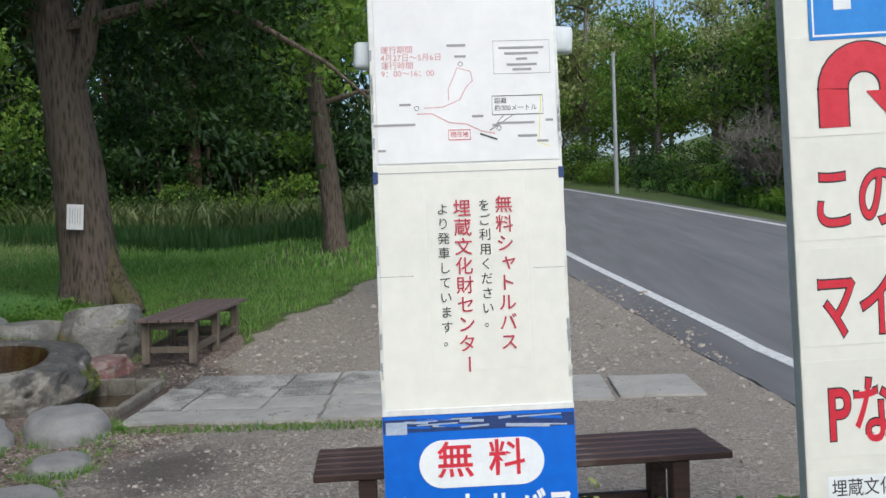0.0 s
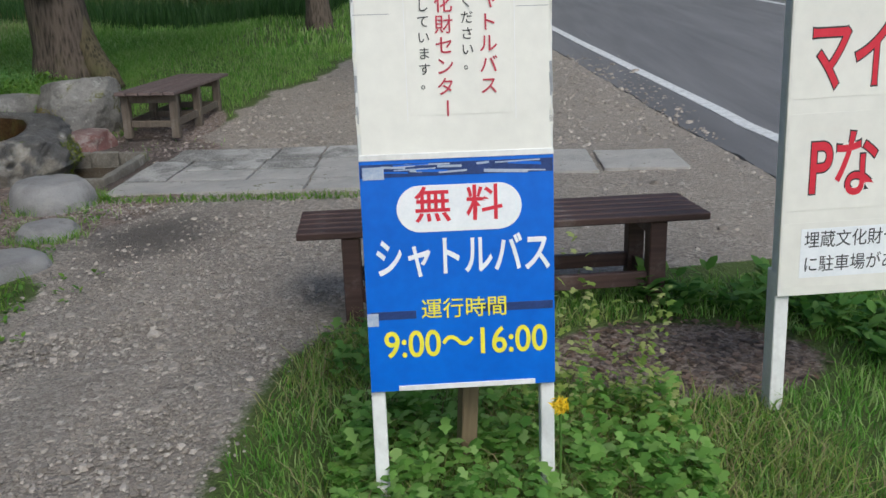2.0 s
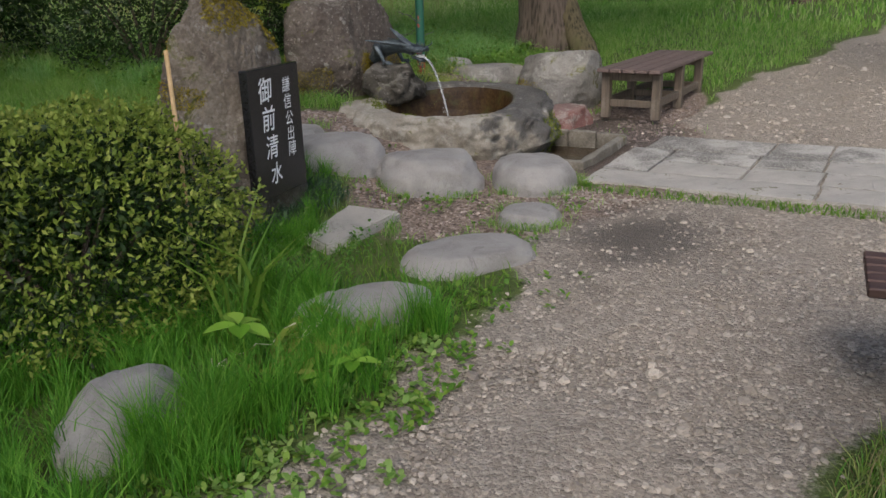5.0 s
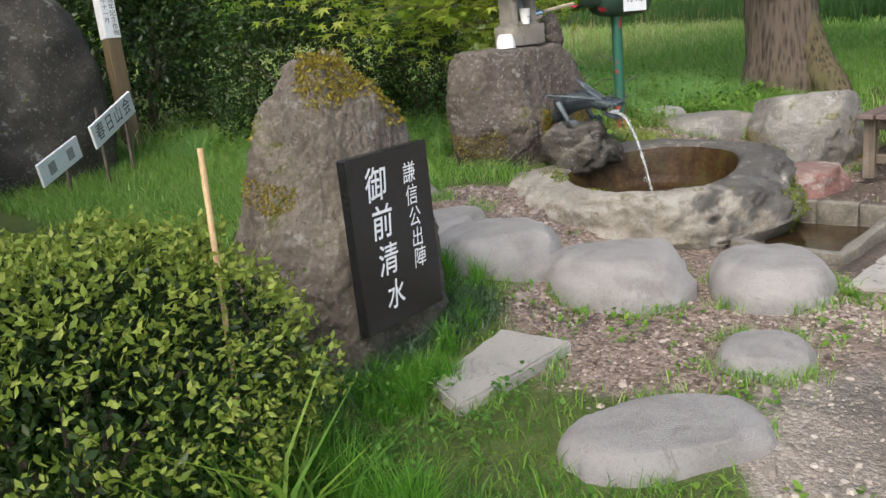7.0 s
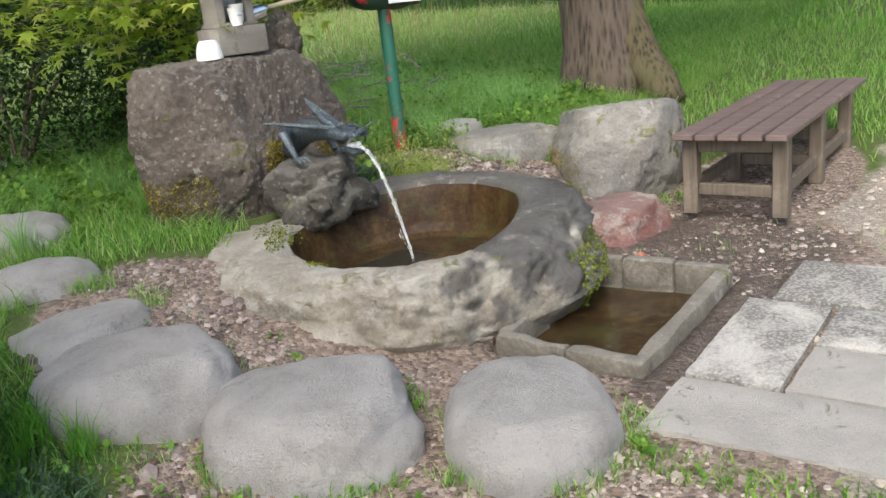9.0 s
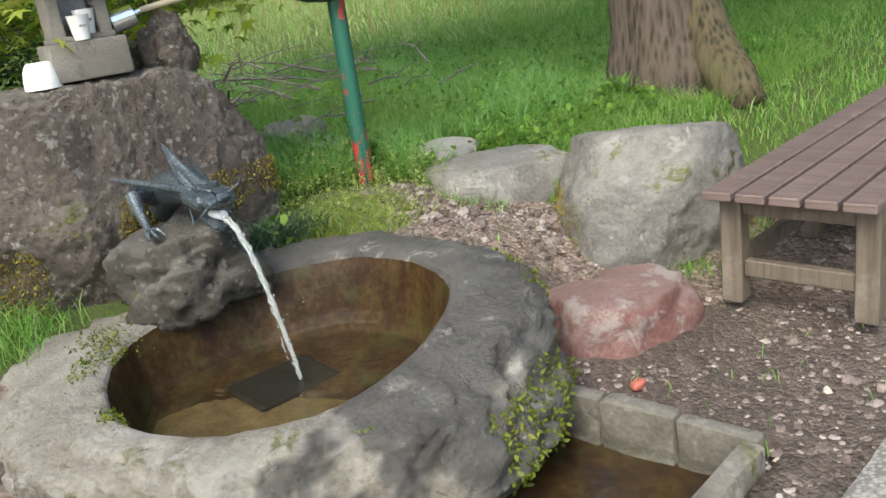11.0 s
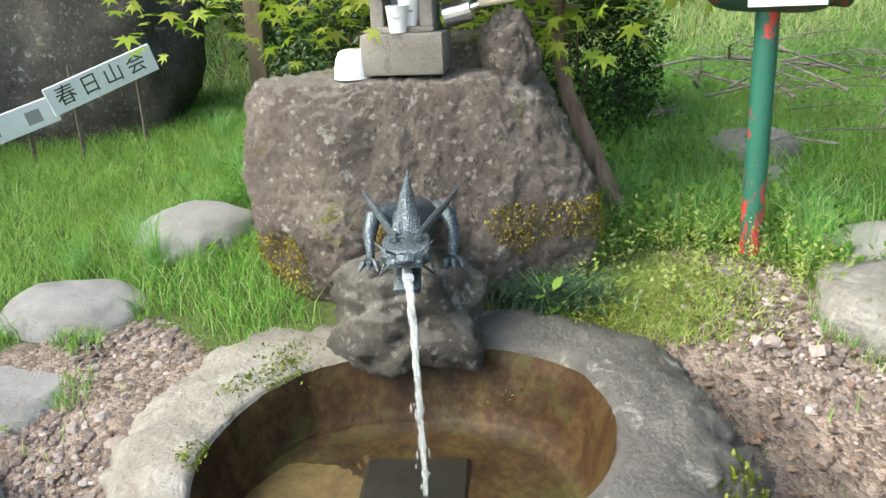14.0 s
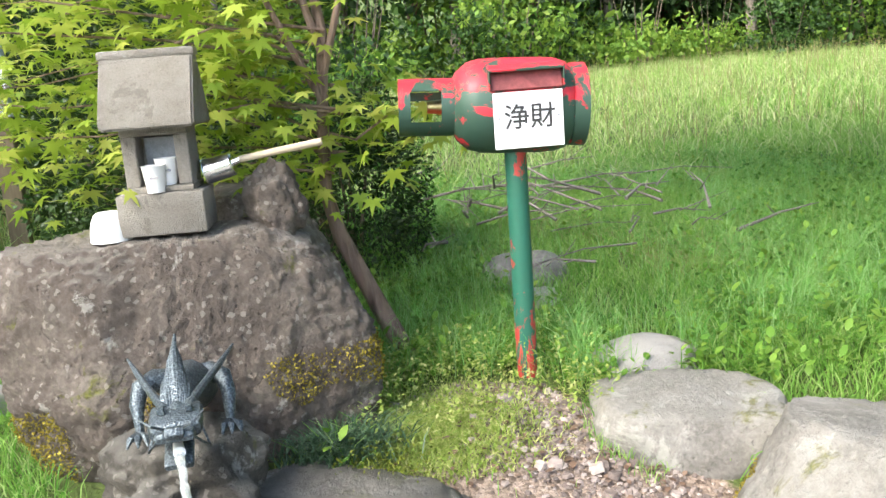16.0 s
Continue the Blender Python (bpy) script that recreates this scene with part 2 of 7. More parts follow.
M_stakewood = wood("stake_wood", (0.11, 0.08, 0.045), (0.25, 0.19, 0.11), (40, 40, 3))


def bark(name, dark, pale, moss=0.0):
    n = Nodes(name)
    v = n.add("ShaderNodeMapping", Vector=n.coords, Scale=(30, 30, 4.5)).outputs[0]
    f = n.mix(0.45, n.noise(1.0, 9, 0.7, 1.2, v), n.cells(1.0, where=v).outputs["Distance"])
    c = n.ramp(f, (0.3, dark), (0.42, tuple((a + b) / 2 for a, b in zip(dark, pale))), (0.56, pale))
    c = n.mix(n.math("MULTIPLY", n.ramp(n.noise(3, 7), (0.55, 0.0), (0.7, 1.0)), 0.4 + moss), c, (0.10, 0.10, 0.04))
    return n.finish(c, 0.9, f, 1.0, 0.03)


M_bark = bark("bark", (0.03, 0.023, 0.017), (0.132, 0.103, 0.08))
M_mossbark = bark("mossy_bark", (0.03, 0.026, 0.013), (0.12, 0.10, 0.055), 0.3)
M_spoutrock = stone("spout_rock", (0.022, 0.02, 0.017), (0.068, 0.061, 0.05), (0.145, 0.133, 0.108), 0.1, 0.35, 0.8)


# ---- mesh helpers ----
def smooth(me, angle=None):
    me.polygons.foreach_set("use_smooth", np.ones(len(me.polygons), bool))
    if angle is not None:
        me.set_sharp_from_angle(angle=radians(angle))
    return me


def as_mesh(name, bm, angle=35):
    me = bpy.data.meshes.new(name)
    bm.normal_update()
    bm.to_mesh(me)
    bm.free()
    return smooth(me, angle)


def part(name, bm, material, parent=None, label="", at=None):
    me = as_mesh(name, bm) if isinstance(bm, bmesh.types.BMesh) else bm
    if material:
        me.materials.clear()
        me.materials.append(material)
    ob = new(name, me)
    if parent:
        ob.parent = parent
    if at is not None:
        ob.matrix_basis = at
    return tagged(ob, label)


def thing(name, at, label, category, group="", kind=""):
    ob = new(name)
    ob.empty_display_size = 0.1
    ob.matrix_basis = at
    return tagged(ob, label, category, group, kind)


def box(size, at=None, bevel=0.004, bm=None, seg=1):
    bm2 = bmesh.new()
    bmesh.ops.create_cube(bm2, size=1, matrix=Matrix.Diagonal((*size, 1)))
    if bevel:
        bmesh.ops.bevel(bm2, geom=bm2.edges[:], offset=bevel, segments=seg, affect="EDGES", profile=0.5)
    if at is not None:
        bmesh.ops.transform(bm2, matrix=at, verts=bm2.verts[:])
    return join(bm, bm2)


def join(bm, bm2):
    if bm is None:
        return bm2
    me = bpy.data.meshes.new("joined")
    bm2.to_mesh(me)
    bm2.free()
    bm.from_mesh(me)
    bpy.data.meshes.remove(me)
    return bm


def tube(points, radii, sides=10, bm=None, cap=True):
    """A round bar along points."""
    bm = bm or bmesh.new()
    pts = [Vector(p) for p in points]
    rings = []
    side = None
    for i, p in enumerate(pts):
        d = (pts[min(i + 1, len(pts) - 1)] - pts[max(i - 1, 0)]).normalized()
        if side is None:
            side = d.orthogonal().normalized()
        side = (side - d * side.dot(d)).normalized()
        other = d.cross(side)
        r = radii[i] if isinstance(radii, (list, tuple)) else radii
        rings.append([bm.verts.new(p + (side * math.cos(k) + other * math.sin(k)) * r) for k in (2 * math.pi * j / sides for j in range(sides))])
    for a, b in zip(rings, rings[1:]):
        for j in range(sides):
            bm.faces.new((a[j], a[(j + 1) % sides], b[(j + 1) % sides], b[j]))
    if cap:
        bm.faces.new(rings[0][::-1])
        bm.faces.new(rings[-1])
    return bm


def lathe(profile, sides=32, bm=None):
    """Turned shape round z; profile of (radius, height)."""
    bm = bm or bmesh.new()
    rings = [[bm.verts.new((max(r, 1e-4) * math.cos(2 * math.pi * j / sides), max(r, 1e-4) * math.sin(2 * math.pi * j / sides), z)) for j in range(sides)] for r, z in profile]
    for a, b in zip(rings, rings[1:]):
        for j in range(sides):
            bm.faces.new((a[j], a[(j + 1) % sides], b[(j + 1) % sides], b[j]))
    return bm


def arrays_mesh(name, verts, quads=None, tris=None):
    """A mesh straight from arrays."""
    me = bpy.data.meshes.new(name)
    loops = np.concatenate([a.ravel() for a in (quads, tris) if a is not None])
    sizes = np.concatenate([np.full(len(a), a.shape[1]) for a in (quads, tris) if a is not None])
    me.vertices.add(len(verts))
    me.vertices.foreach_set("co", np.asarray(verts, np.float32).ravel())
    me.loops.add(len(loops))
    me.loops.foreach_set("vertex_index", loops.astype(np.int32))
    me.polygons.add(len(sizes))
    me.polygons.foreach_set("loop_start", np.concatenate([[0], np.cumsum(sizes)[:-1]]).astype(np.int32))
    me.update(calc_edges=True)
    me.validate()
    return smooth(me)


# ---- the lie of the land ----
def ss(a, b, v):
    t = np.clip((np.asarray(v, float) - a) / (b - a), 0, 1)
    return t * t * (3 - 2 * t)


def ground(x, y):
    x, y = np.asarray(x, float), np.asarray(y, float)
    z = 0.03 * np.clip(y - 1.5, 0, 60)
    z = z + 0.045 * np.clip(y - 8, 0, 70) * ss(-7, -2.5, x)
    z = z + (0.36 - 0.12 * ss(8, 11, y)) * ss(3.3, 4.9, -x)
    z = z + 0.045 * np.clip(-x - 4.5, 0, 18)
    z = z + 1.0 * ss(9.2, 13.5, x) * ss(4, 20, y)
    z = z + 9.0 * ss(27, 75, -x) + 10.0 * ss(16, 70, x) + 9.0 * ss(44, 110, y) * ss(4, 14, -x) + 5.0 * ss(100, 160, y)
    return z


def ground_z(x, y):
    return float(ground(x, y))


ROAD_Y = [-30, 3, 5.9, 8.7, 14.4, 20, 30, 60, 110]
ROAD_X = [2.6, 2.25, 2.1, 1.86, 1.16, 0.55, -0.4, -4.0, -11]


def road_edge(y):
    return np.interp(y, ROAD_Y, ROAD_X)


def path_masks(x, y):
    """How much gravel and how much bare, littered soil there is."""
    xl = np.interp(y, [-3, 1, 2.2, 3.2, 4.3, 4.9, 5.6, 7.6, 8.4, 9.8, 11.8, 13.8, 20, 30, 60], [-2.2, -2.2, -2.15, -2.25, -2.3, -2.5, -2.7, -2.9, -2.78, -2.5, -2.1, -1.65, -1.2, -1.6, -5])
    xl = xl + 0.09 * np.sin(2.3 * y) + 0.06 * np.sin(5.1 * y + 1) + 0.04 * np.sin(11 * y + 2)
    xr = np.interp(y, [-3, 1, 2.4, 3.1, 3.5, 4.0, 4.4, 5], [-0.7, -0.7, -0.86, -0.8, -0.6, 0.4, 2.2, 2.6])
    xr = np.where(y > 4.4, 3.0, xr)
    gravel = ss(-0.22, 0.22, np.minimum(x - xl, xr - x))
    lit = ss(1.25, 0.8, np.hypot((x + 3.1) / 1.05, (y - 6.3) / 1.9))
    lit = np.maximum(lit, ss(1.2, 0.8, np.hypot((x + 4.2) / 0.75, (y - 5.5) / 0.55)))
    lit = np.maximum(lit, ss(1.2, 0.8, np.hypot((x + 4.45) / 0.75, (y - 7.55) / 0.45)))
    lit = np.maximum(lit, ss(1.2, 0.8, np.hypot((x + 4.0) / 0.6, (y - 7.75) / 0.5)))
    lit = np.maximum(lit, ss(1.2, 0.7, np.hypot((x - 0.75) / 0.55, (y - 3.1) / 0.35)))
    lit = np.maximum(lit, ss(1.2, 0.8, np.hypot((x + 3.1) / 0.5, (y - 8.6) / 1.0)))
    return gravel, lit


TROUGH = [(-2.785, 6.18), (-2.82, 7.12), (-3.43, 7.07), (-3.36, 6.2)]
TROUGH_TOP = [0.195, 0.243, 0.260, 0.205]
BASIN = (-4.02, 6.55)


def spaced(lo, hi, fine_lo, fine_hi, step, grow):
    mid = list(np.arange(fine_lo, fine_hi, step))
    a, s = fine_lo, step
    low = []
    while a > lo:
        s *= grow
        a -= s
        low.append(a)
    b, s = mid[-1], step
    high = []
    while b < hi:
        s *= grow
        b += s
        high.append(b)
    return np.array(low[::-1] + mid + high)


def build_ground():
    xs, ys = spaced(-400, 400, -6.5, 2.6, 0.045, 1.12), spaced(-300, 500, 0.8, 9.2, 0.045, 1.12)
    X, Y = np.meshgrid(xs, ys)
    Z = ground(X, Y)
    g, l = path_masks(X, Y)
    rough = np.array([noise.fractal((float(a) * 2.3, float(b) * 2.3, 0.0), 1.0, 2.0, 4) for a, b in zip(X.ravel(), Y.ravel())]).reshape(X.shape)
    fine = np.array([noise.noise((float(a) * 11, float(b) * 11, 3.0)) for a, b in zip(X.ravel(), Y.ravel())]).reshape(X.shape)
    near = (np.abs(X) < 15) & (np.abs(Y) < 25)
    Z = Z + np.where(near, 0.012 * rough + 0.005 * fine * (g + l), 0.05 * rough)
    Z = Z - 0.06 * ss(road_edge(Y) - 0.1, road_edge(Y) + 0.25, X) * ss(9.6, 9.0, X)
    inside = (X > -3.42) & (X < -2.8) & (Y > 6.2) & (Y < 7.15)
    Z = np.where(inside, Z - 0.22, Z)
    Z = np.where(np.hypot(X - BASIN[0], Y - BASIN[1]) < 0.62, Z - 0.3, Z)
    ny, nx = X.shape
    idx = np.arange(nx * ny).reshape(ny, nx)
    quads = np.stack([idx[:-1, :-1], idx[:-1, 1:], idx[1:, 1:], idx[1:, :-1]], -1).reshape(-1, 4)
    me = arrays_mesh("ground", np.stack([X, Y, Z], -1).reshape(-1, 3), quads)
    wet = np.maximum(ss(1.35, 0.1, np.hypot((X + 1.93) / 0.62, (Y - 4.9) / 0.82)) * 0.9, 1.4 * ss(1.3, 0.6, np.hypot((X + 3.0) / 0.62, (Y - 7.3) / 0.8)))
    wet = np.maximum(wet, 0.9 * ss(1.2, 0.7, np.hypot((X + 3.95) / 0.5, (Y - 7.42) / 0.34)))
    wet = np.maximum(wet, ss(1.2, 0.8, np.hypot((X + 2.72) / 0.12, (Y - 6.6) / 0.7)))
    for key, field in (("gravel", g), ("litter", l), ("wet", wet)):
        me.attributes.new(key, "FLOAT", "POINT").data.foreach_set("value", field.astype(np.float32).ravel())
    tagged(part("ground", me, M_ground), "gravel path, trodden soil and grassy field", "ground", kind="structure")


def build_road():
    ys = np.concatenate([np.arange(-30, 2, 1.0), np.arange(2, 16, 0.12), np.arange(16, 40, 0.5), np.arange(40, 112, 2.0)])
    bm = bmesh.new()
    rows = []
    for y in ys:
        e = float(road_edge(y)) + 0.05 * noise.noise((y * 1.7, 0, 0)) + 0.03 * noise.noise((y * 6.0, 2, 0))
        rows.append([bm.verts.new((e + d, y, ground_z(2.5, y) + 0.0 + h)) for d, h in ((0.0, -0.08), (0.015, -0.006), (0.3, 0.004), (3.5, 0.05), (6.9, 0.0), (6.95, -0.1))])
    for a, b in zip(rows, rows[1:]):
        for i in range(len(a) - 1):
            bm.faces.new((a[i], a[i + 1], b[i + 1], b[i]))
    tagged(part("road", bm, M_asphalt), "grey asphalt road climbing past the path", "road", kind="structure")
    for name, off in (("road_line", 0.5), ("road_line", 6.35)):
        bm = bmesh.new()
        rows = []
        for y in ys:
            e = float(road_edge(y))
            z = ground_z(2.5, y) + 0.012 + (0.004 if off < 1 else 0.002)
            rows.append([bm.verts.new((e + off + d, y, z + h)) for d, h in ((0, -0.006), (0.005, 0), (0.145, 0.002), (0.15, -0.006))])
        for a, b in zip(rows, rows[1:]):
            for i in range(3):
                bm.faces.new((a[i], a[i + 1], b[i + 1], b[i]))
        tagged(part(name, bm, M_line), "worn white edge line painted on the asphalt", "road marking", kind="structure")


build_ground()
build_road()


# ---- rocks ----
def rock_mesh(name, size, seed, square=3.0, lumps=0.12, fine=0.03, flat=0.0, sub=5, taper=0.0, cut=0.0, plan=(), foot=0.0):
    """A boulder of half extents size. A higher square is blockier, flat levels the top, taper narrows it upwards, cut chips facets.
    plan: its radii seen from above, at even angles from +x; foot draws it in towards the ground."""
    bm = bmesh.new()
    bmesh.ops.create_icosphere(bm, subdivisions=sub, radius=1)
    off = Vector((seed * 7.3, seed * 3.1, seed * 1.7))
    rng = random.Random(seed)
    planes = [(Vector((rng.gauss(0, 1), rng.gauss(0, 1), rng.gauss(0, 0.7))).normalized(), rng.uniform(0.86, 1.02)) for _ in range(12)]
    sx, sy, sz = size
    mean = (sx * sy * sz) ** (1 / 3)
    for v in bm.verts:
        p = v.co.copy()
        if plan:
            flat_r = math.hypot(p.x, p.y)
            q = p / (flat_r ** square + abs(p.z) ** square) ** (1 / square)
            turn = (math.atan2(p.y, p.x) / (2 * math.pi) % 1.0) * len(plan)
            i, f = int(turn) % len(plan), turn % 1.0
            f = f * f * (3 - 2 * f)
            wide = plan[i] * (1 - f) + plan[(i + 1) % len(plan)] * f
            q = Vector((q.x * wide / sx, q.y * wide / sy, q.z))
        else:
            q = p / (abs(p.x) ** square + abs(p.y) ** square + abs(p.z) ** square) ** (1 / square)
        for n, d in planes:
            over = q.dot(n) - d
            if over > 0:
                q -= n * over * min(1.0, cut * 5)
        real = Vector((q.x * sx, q.y * sy, q.z * sz))
        q *= 1 + lumps * noise.fractal(p * 1.3 + off, 1.0, 2.0, 4)
        if flat and q.z > flat:
            q.z = flat + (q.z - flat) * 0.18
        k = 1 - taper * max(0, q.z + 0.2) - foot * max(0, 0.1 - q.z)
        w = Vector((q.x * sx * k, q.y * sy * k, q.z * sz))
        w *= 1 + fine * (0.42 * noise.fractal(real * 7 + off, 0.8, 2.1, 4) + 0.58 * noise.fractal(real * 30 + off, 0.6, 2.1, 4)) * min(1.0, 0.35 / mean)
        v.co = w
    return as_mesh(name, bm, None)


def rock(name, at, size, label, material, seed, turn=0, category="stone", group="", tilt=(0, 0), **shape):
    x, y, z = at
    me = rock_mesh(name, size, seed, **shape)
    ob = part(name, me, material, at=pose(x, y, z, tilt[0], tilt[1], turn))
    return tagged(ob, label, category, group)


STEP = "rounded grey stepping stone set in littered soil beside the basin"
G1, G2 = "stepping stones", "boulders behind the basin"
rock("stepping_stone", (-3.545, 5.34, 0.15), (0.31, 0.36, 0.24), "broad grey stepping stone with a chipped front edge", M_step, 1, -42, group=G1, square=2.9, lumps=0.10, flat=0.78, cut=0.06, plan=(0.33, 0.37, 0.36, 0.36, 0.30, 0.31, 0.36, 0.35, 0.34, 0.30))
rock("stepping_stone", (-2.94, 5.69, 0.115), (0.26, 0.33, 0.235), STEP, M_step, 2, -35, group=G1, square=2.5, lumps=0.05, flat=0.74, plan=(0.32, 0.30, 0.27, 0.28, 0.32, 0.33, 0.29, 0.27, 0.29, 0.33))
rock("stepping_stone", (-2.61, 4.94, 0.05), (0.19, 0.20, 0.165), "small round grey stepping stone at the gravel's edge", M_step, 3, 20, group=G1, square=2.3, lumps=0.05, flat=0.7)
rock("stepping_stone", (-4.13, 5.13, 0.265), (0.27, 0.34, 0.245), STEP, M_step, 4, -35, group=G1, square=2.5, lumps=0.12, flat=0.74, cut=0.04)
rock("stepping_stone", (-4.62, 5.22, 0.34), (0.25, 0.29, 0.17), STEP, M_step, 5, 10, group=G1, square=2.4, lumps=0.08, flat=0.7)
rock("stepping_stone", (-2.58, 4.18, 0.06), (0.22, 0.35, 0.155), "long low grey stepping stone at the path's edge", M_step, 6, -33, group=G1, square=2.4, lumps=0.08, flat=0.66)
rock("stepping_stone", (-2.65, 3.37, 0.02), (0.165, 0.30, 0.19), "long grey stone at the path's edge among weeds", M_step, 7, -38, group=G1, square=2.5, lumps=0.18, flat=0.7)
rock("stepping_stone", (-2.78, 2.23, 0.0), (0.13, 0.26, 0.235), "grey stone half sunk in horsetail weeds", M_step, 8, 8, group=G1, square=2.4, lumps=0.1)
rock("stepping_stone", (-5.08, 5.33, 0.45), (0.22, 0.28, 0.16), "grey stone in the grass beside the shrine boulder", M_step, 9, 0, group=G1, square=2.4, lumps=0.1)
rock("stepping_stone", (-5.78, 5.63, 0.52), (0.26, 0.27, 0.17), "grey stone in the grass beside the shrine boulder", M_step, 10, 40, group=G1, square=2.4, lumps=0.1)
rock("boulder", (-3.93, 8.43, 0.41), (0.40, 0.42, 0.395), "big pale grey boulder with moss on its side", M_boulder, 11, 0, group=G2, tilt=(-9, -6), square=5.0, lumps=0.10, fine=0.035, flat=0.80, cut=0.16, sub=6, plan=(0.44, 0.45, 0.44, 0.46, 0.44, 0.43, 0.42, 0.44, 0.47, 0.46))
rock("boulder", (-4.61, 8.22, 0.49), (0.26, 0.36, 0.20), "low pale boulder in front of the donation box", M_boulder, 12, -38, group=G2, square=3.0, lumps=0.1, flat=0.7, cut=0.1)
rock("boulder", (-5.02, 8.29, 0.52), (0.20, 0.25, 0.18), "small smooth boulder in the grass", M_step, 13, 0, group=G2, square=2.4, lumps=0.06)
rock("boulder", (-5.98, 8.24, 0.55), (0.16, 0.16, 0.14), "low grey stone sunk in the grass", M_step, 24, 0, group=G2, square=2.4, lumps=0.1)
rock("boulder", (-6.38, 8.33, 0.62), (0.24, 0.24, 0.17), "half-hidden mossy stone in the grass", M_boulder, 19, 0, group=G2, square=2.4, lumps=0.1)
rock("red_stone", (-3.575, 7.62, 0.20), (0.215, 0.285, 0.20), "reddish stone with pale lichen, worn smooth", M_redrock, 14, -20, square=2.8, lumps=0.16, flat=0.75, cut=0.1)
rock("red_pebble", (-3.28, 7.29, 0.19), (0.02, 0.03, 0.018), "small brick-red pebble beside the trough", plain("brick_red", (0.34, 0.10, 0.07), (0.45, 0.15, 0.11), 30), 20, 0, square=2.4, sub=3)
rock("shrine_boulder", (-5.22, 6.62, 0.76), (0.40, 0.60, 0.585), "huge rough brown lava boulder carrying a stone shrine", M_lava, 15, 0, "boulder", square=7.0, lumps=0.07, fine=0.055, flat=0.915, cut=0.12, sub=7, taper=0.06, foot=0.19,
     plan=(0.35, 0.38, 0.52, 0.69, 0.65, 0.66, 0.62, 0.52, 0.42, 0.38, 0.42, 0.50, 0.62, 0.66, 0.62, 0.40))
rock("rock_knob", (-5.13, 6.97, 1.36), (0.085, 0.085, 0.14), "rough lava knob rising behind the shrine", M_lava, 21, 20, "rock", square=5.0, lumps=0.3, fine=0.08, cut=0.15)
rock("rock_knob", (-5.36, 6.86, 1.33), (0.14, 0.12, 0.10), "low dark lava lump beside the shrine", M_lava, 22, 60, "rock", square=3.0, lumps=0.2, fine=0.08, cut=0.15)
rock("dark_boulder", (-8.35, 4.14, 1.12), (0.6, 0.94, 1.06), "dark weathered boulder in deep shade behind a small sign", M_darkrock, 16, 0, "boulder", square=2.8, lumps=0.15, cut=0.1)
rock("spout_rock", (-4.63, 6.57, 0.62), (0.20, 0.22, 0.17), "dark pitted rock under the bronze dragon spout", M_spoutrock, 17, 0, "rock", square=2.6, lumps=0.35, fine=0.09, cut=0.12)

MON = pose(-4.03, 4.03, 0.0, 0, 0, 8.0)
monument = thing("stone_monument", MON, "tall mossy boulder bearing a black inscribed plaque", "monument")
part("boulder", rock_mesh("boulder", (0.33, 0.495, 0.80), 18, square=2.7, lumps=0.12, fine=0.075, taper=0.27, cut=0.12, sub=7), M_monument, monument, at=pose(-0.03, 0.085, 0.60))
M_black = plain("black_granite", (0.010, 0.010, 0.011), (0.020, 0.020, 0.021), 60, 0.25, 0.03, spec=0.5)
plaque = part("plaque", box((0.05, 0.478, 0.686), bevel=0.004), M_black, monument, "polished black granite plaque with white brush writing", at=pose(0.298, 0.045, 0.672, 1.2, 0, 0))


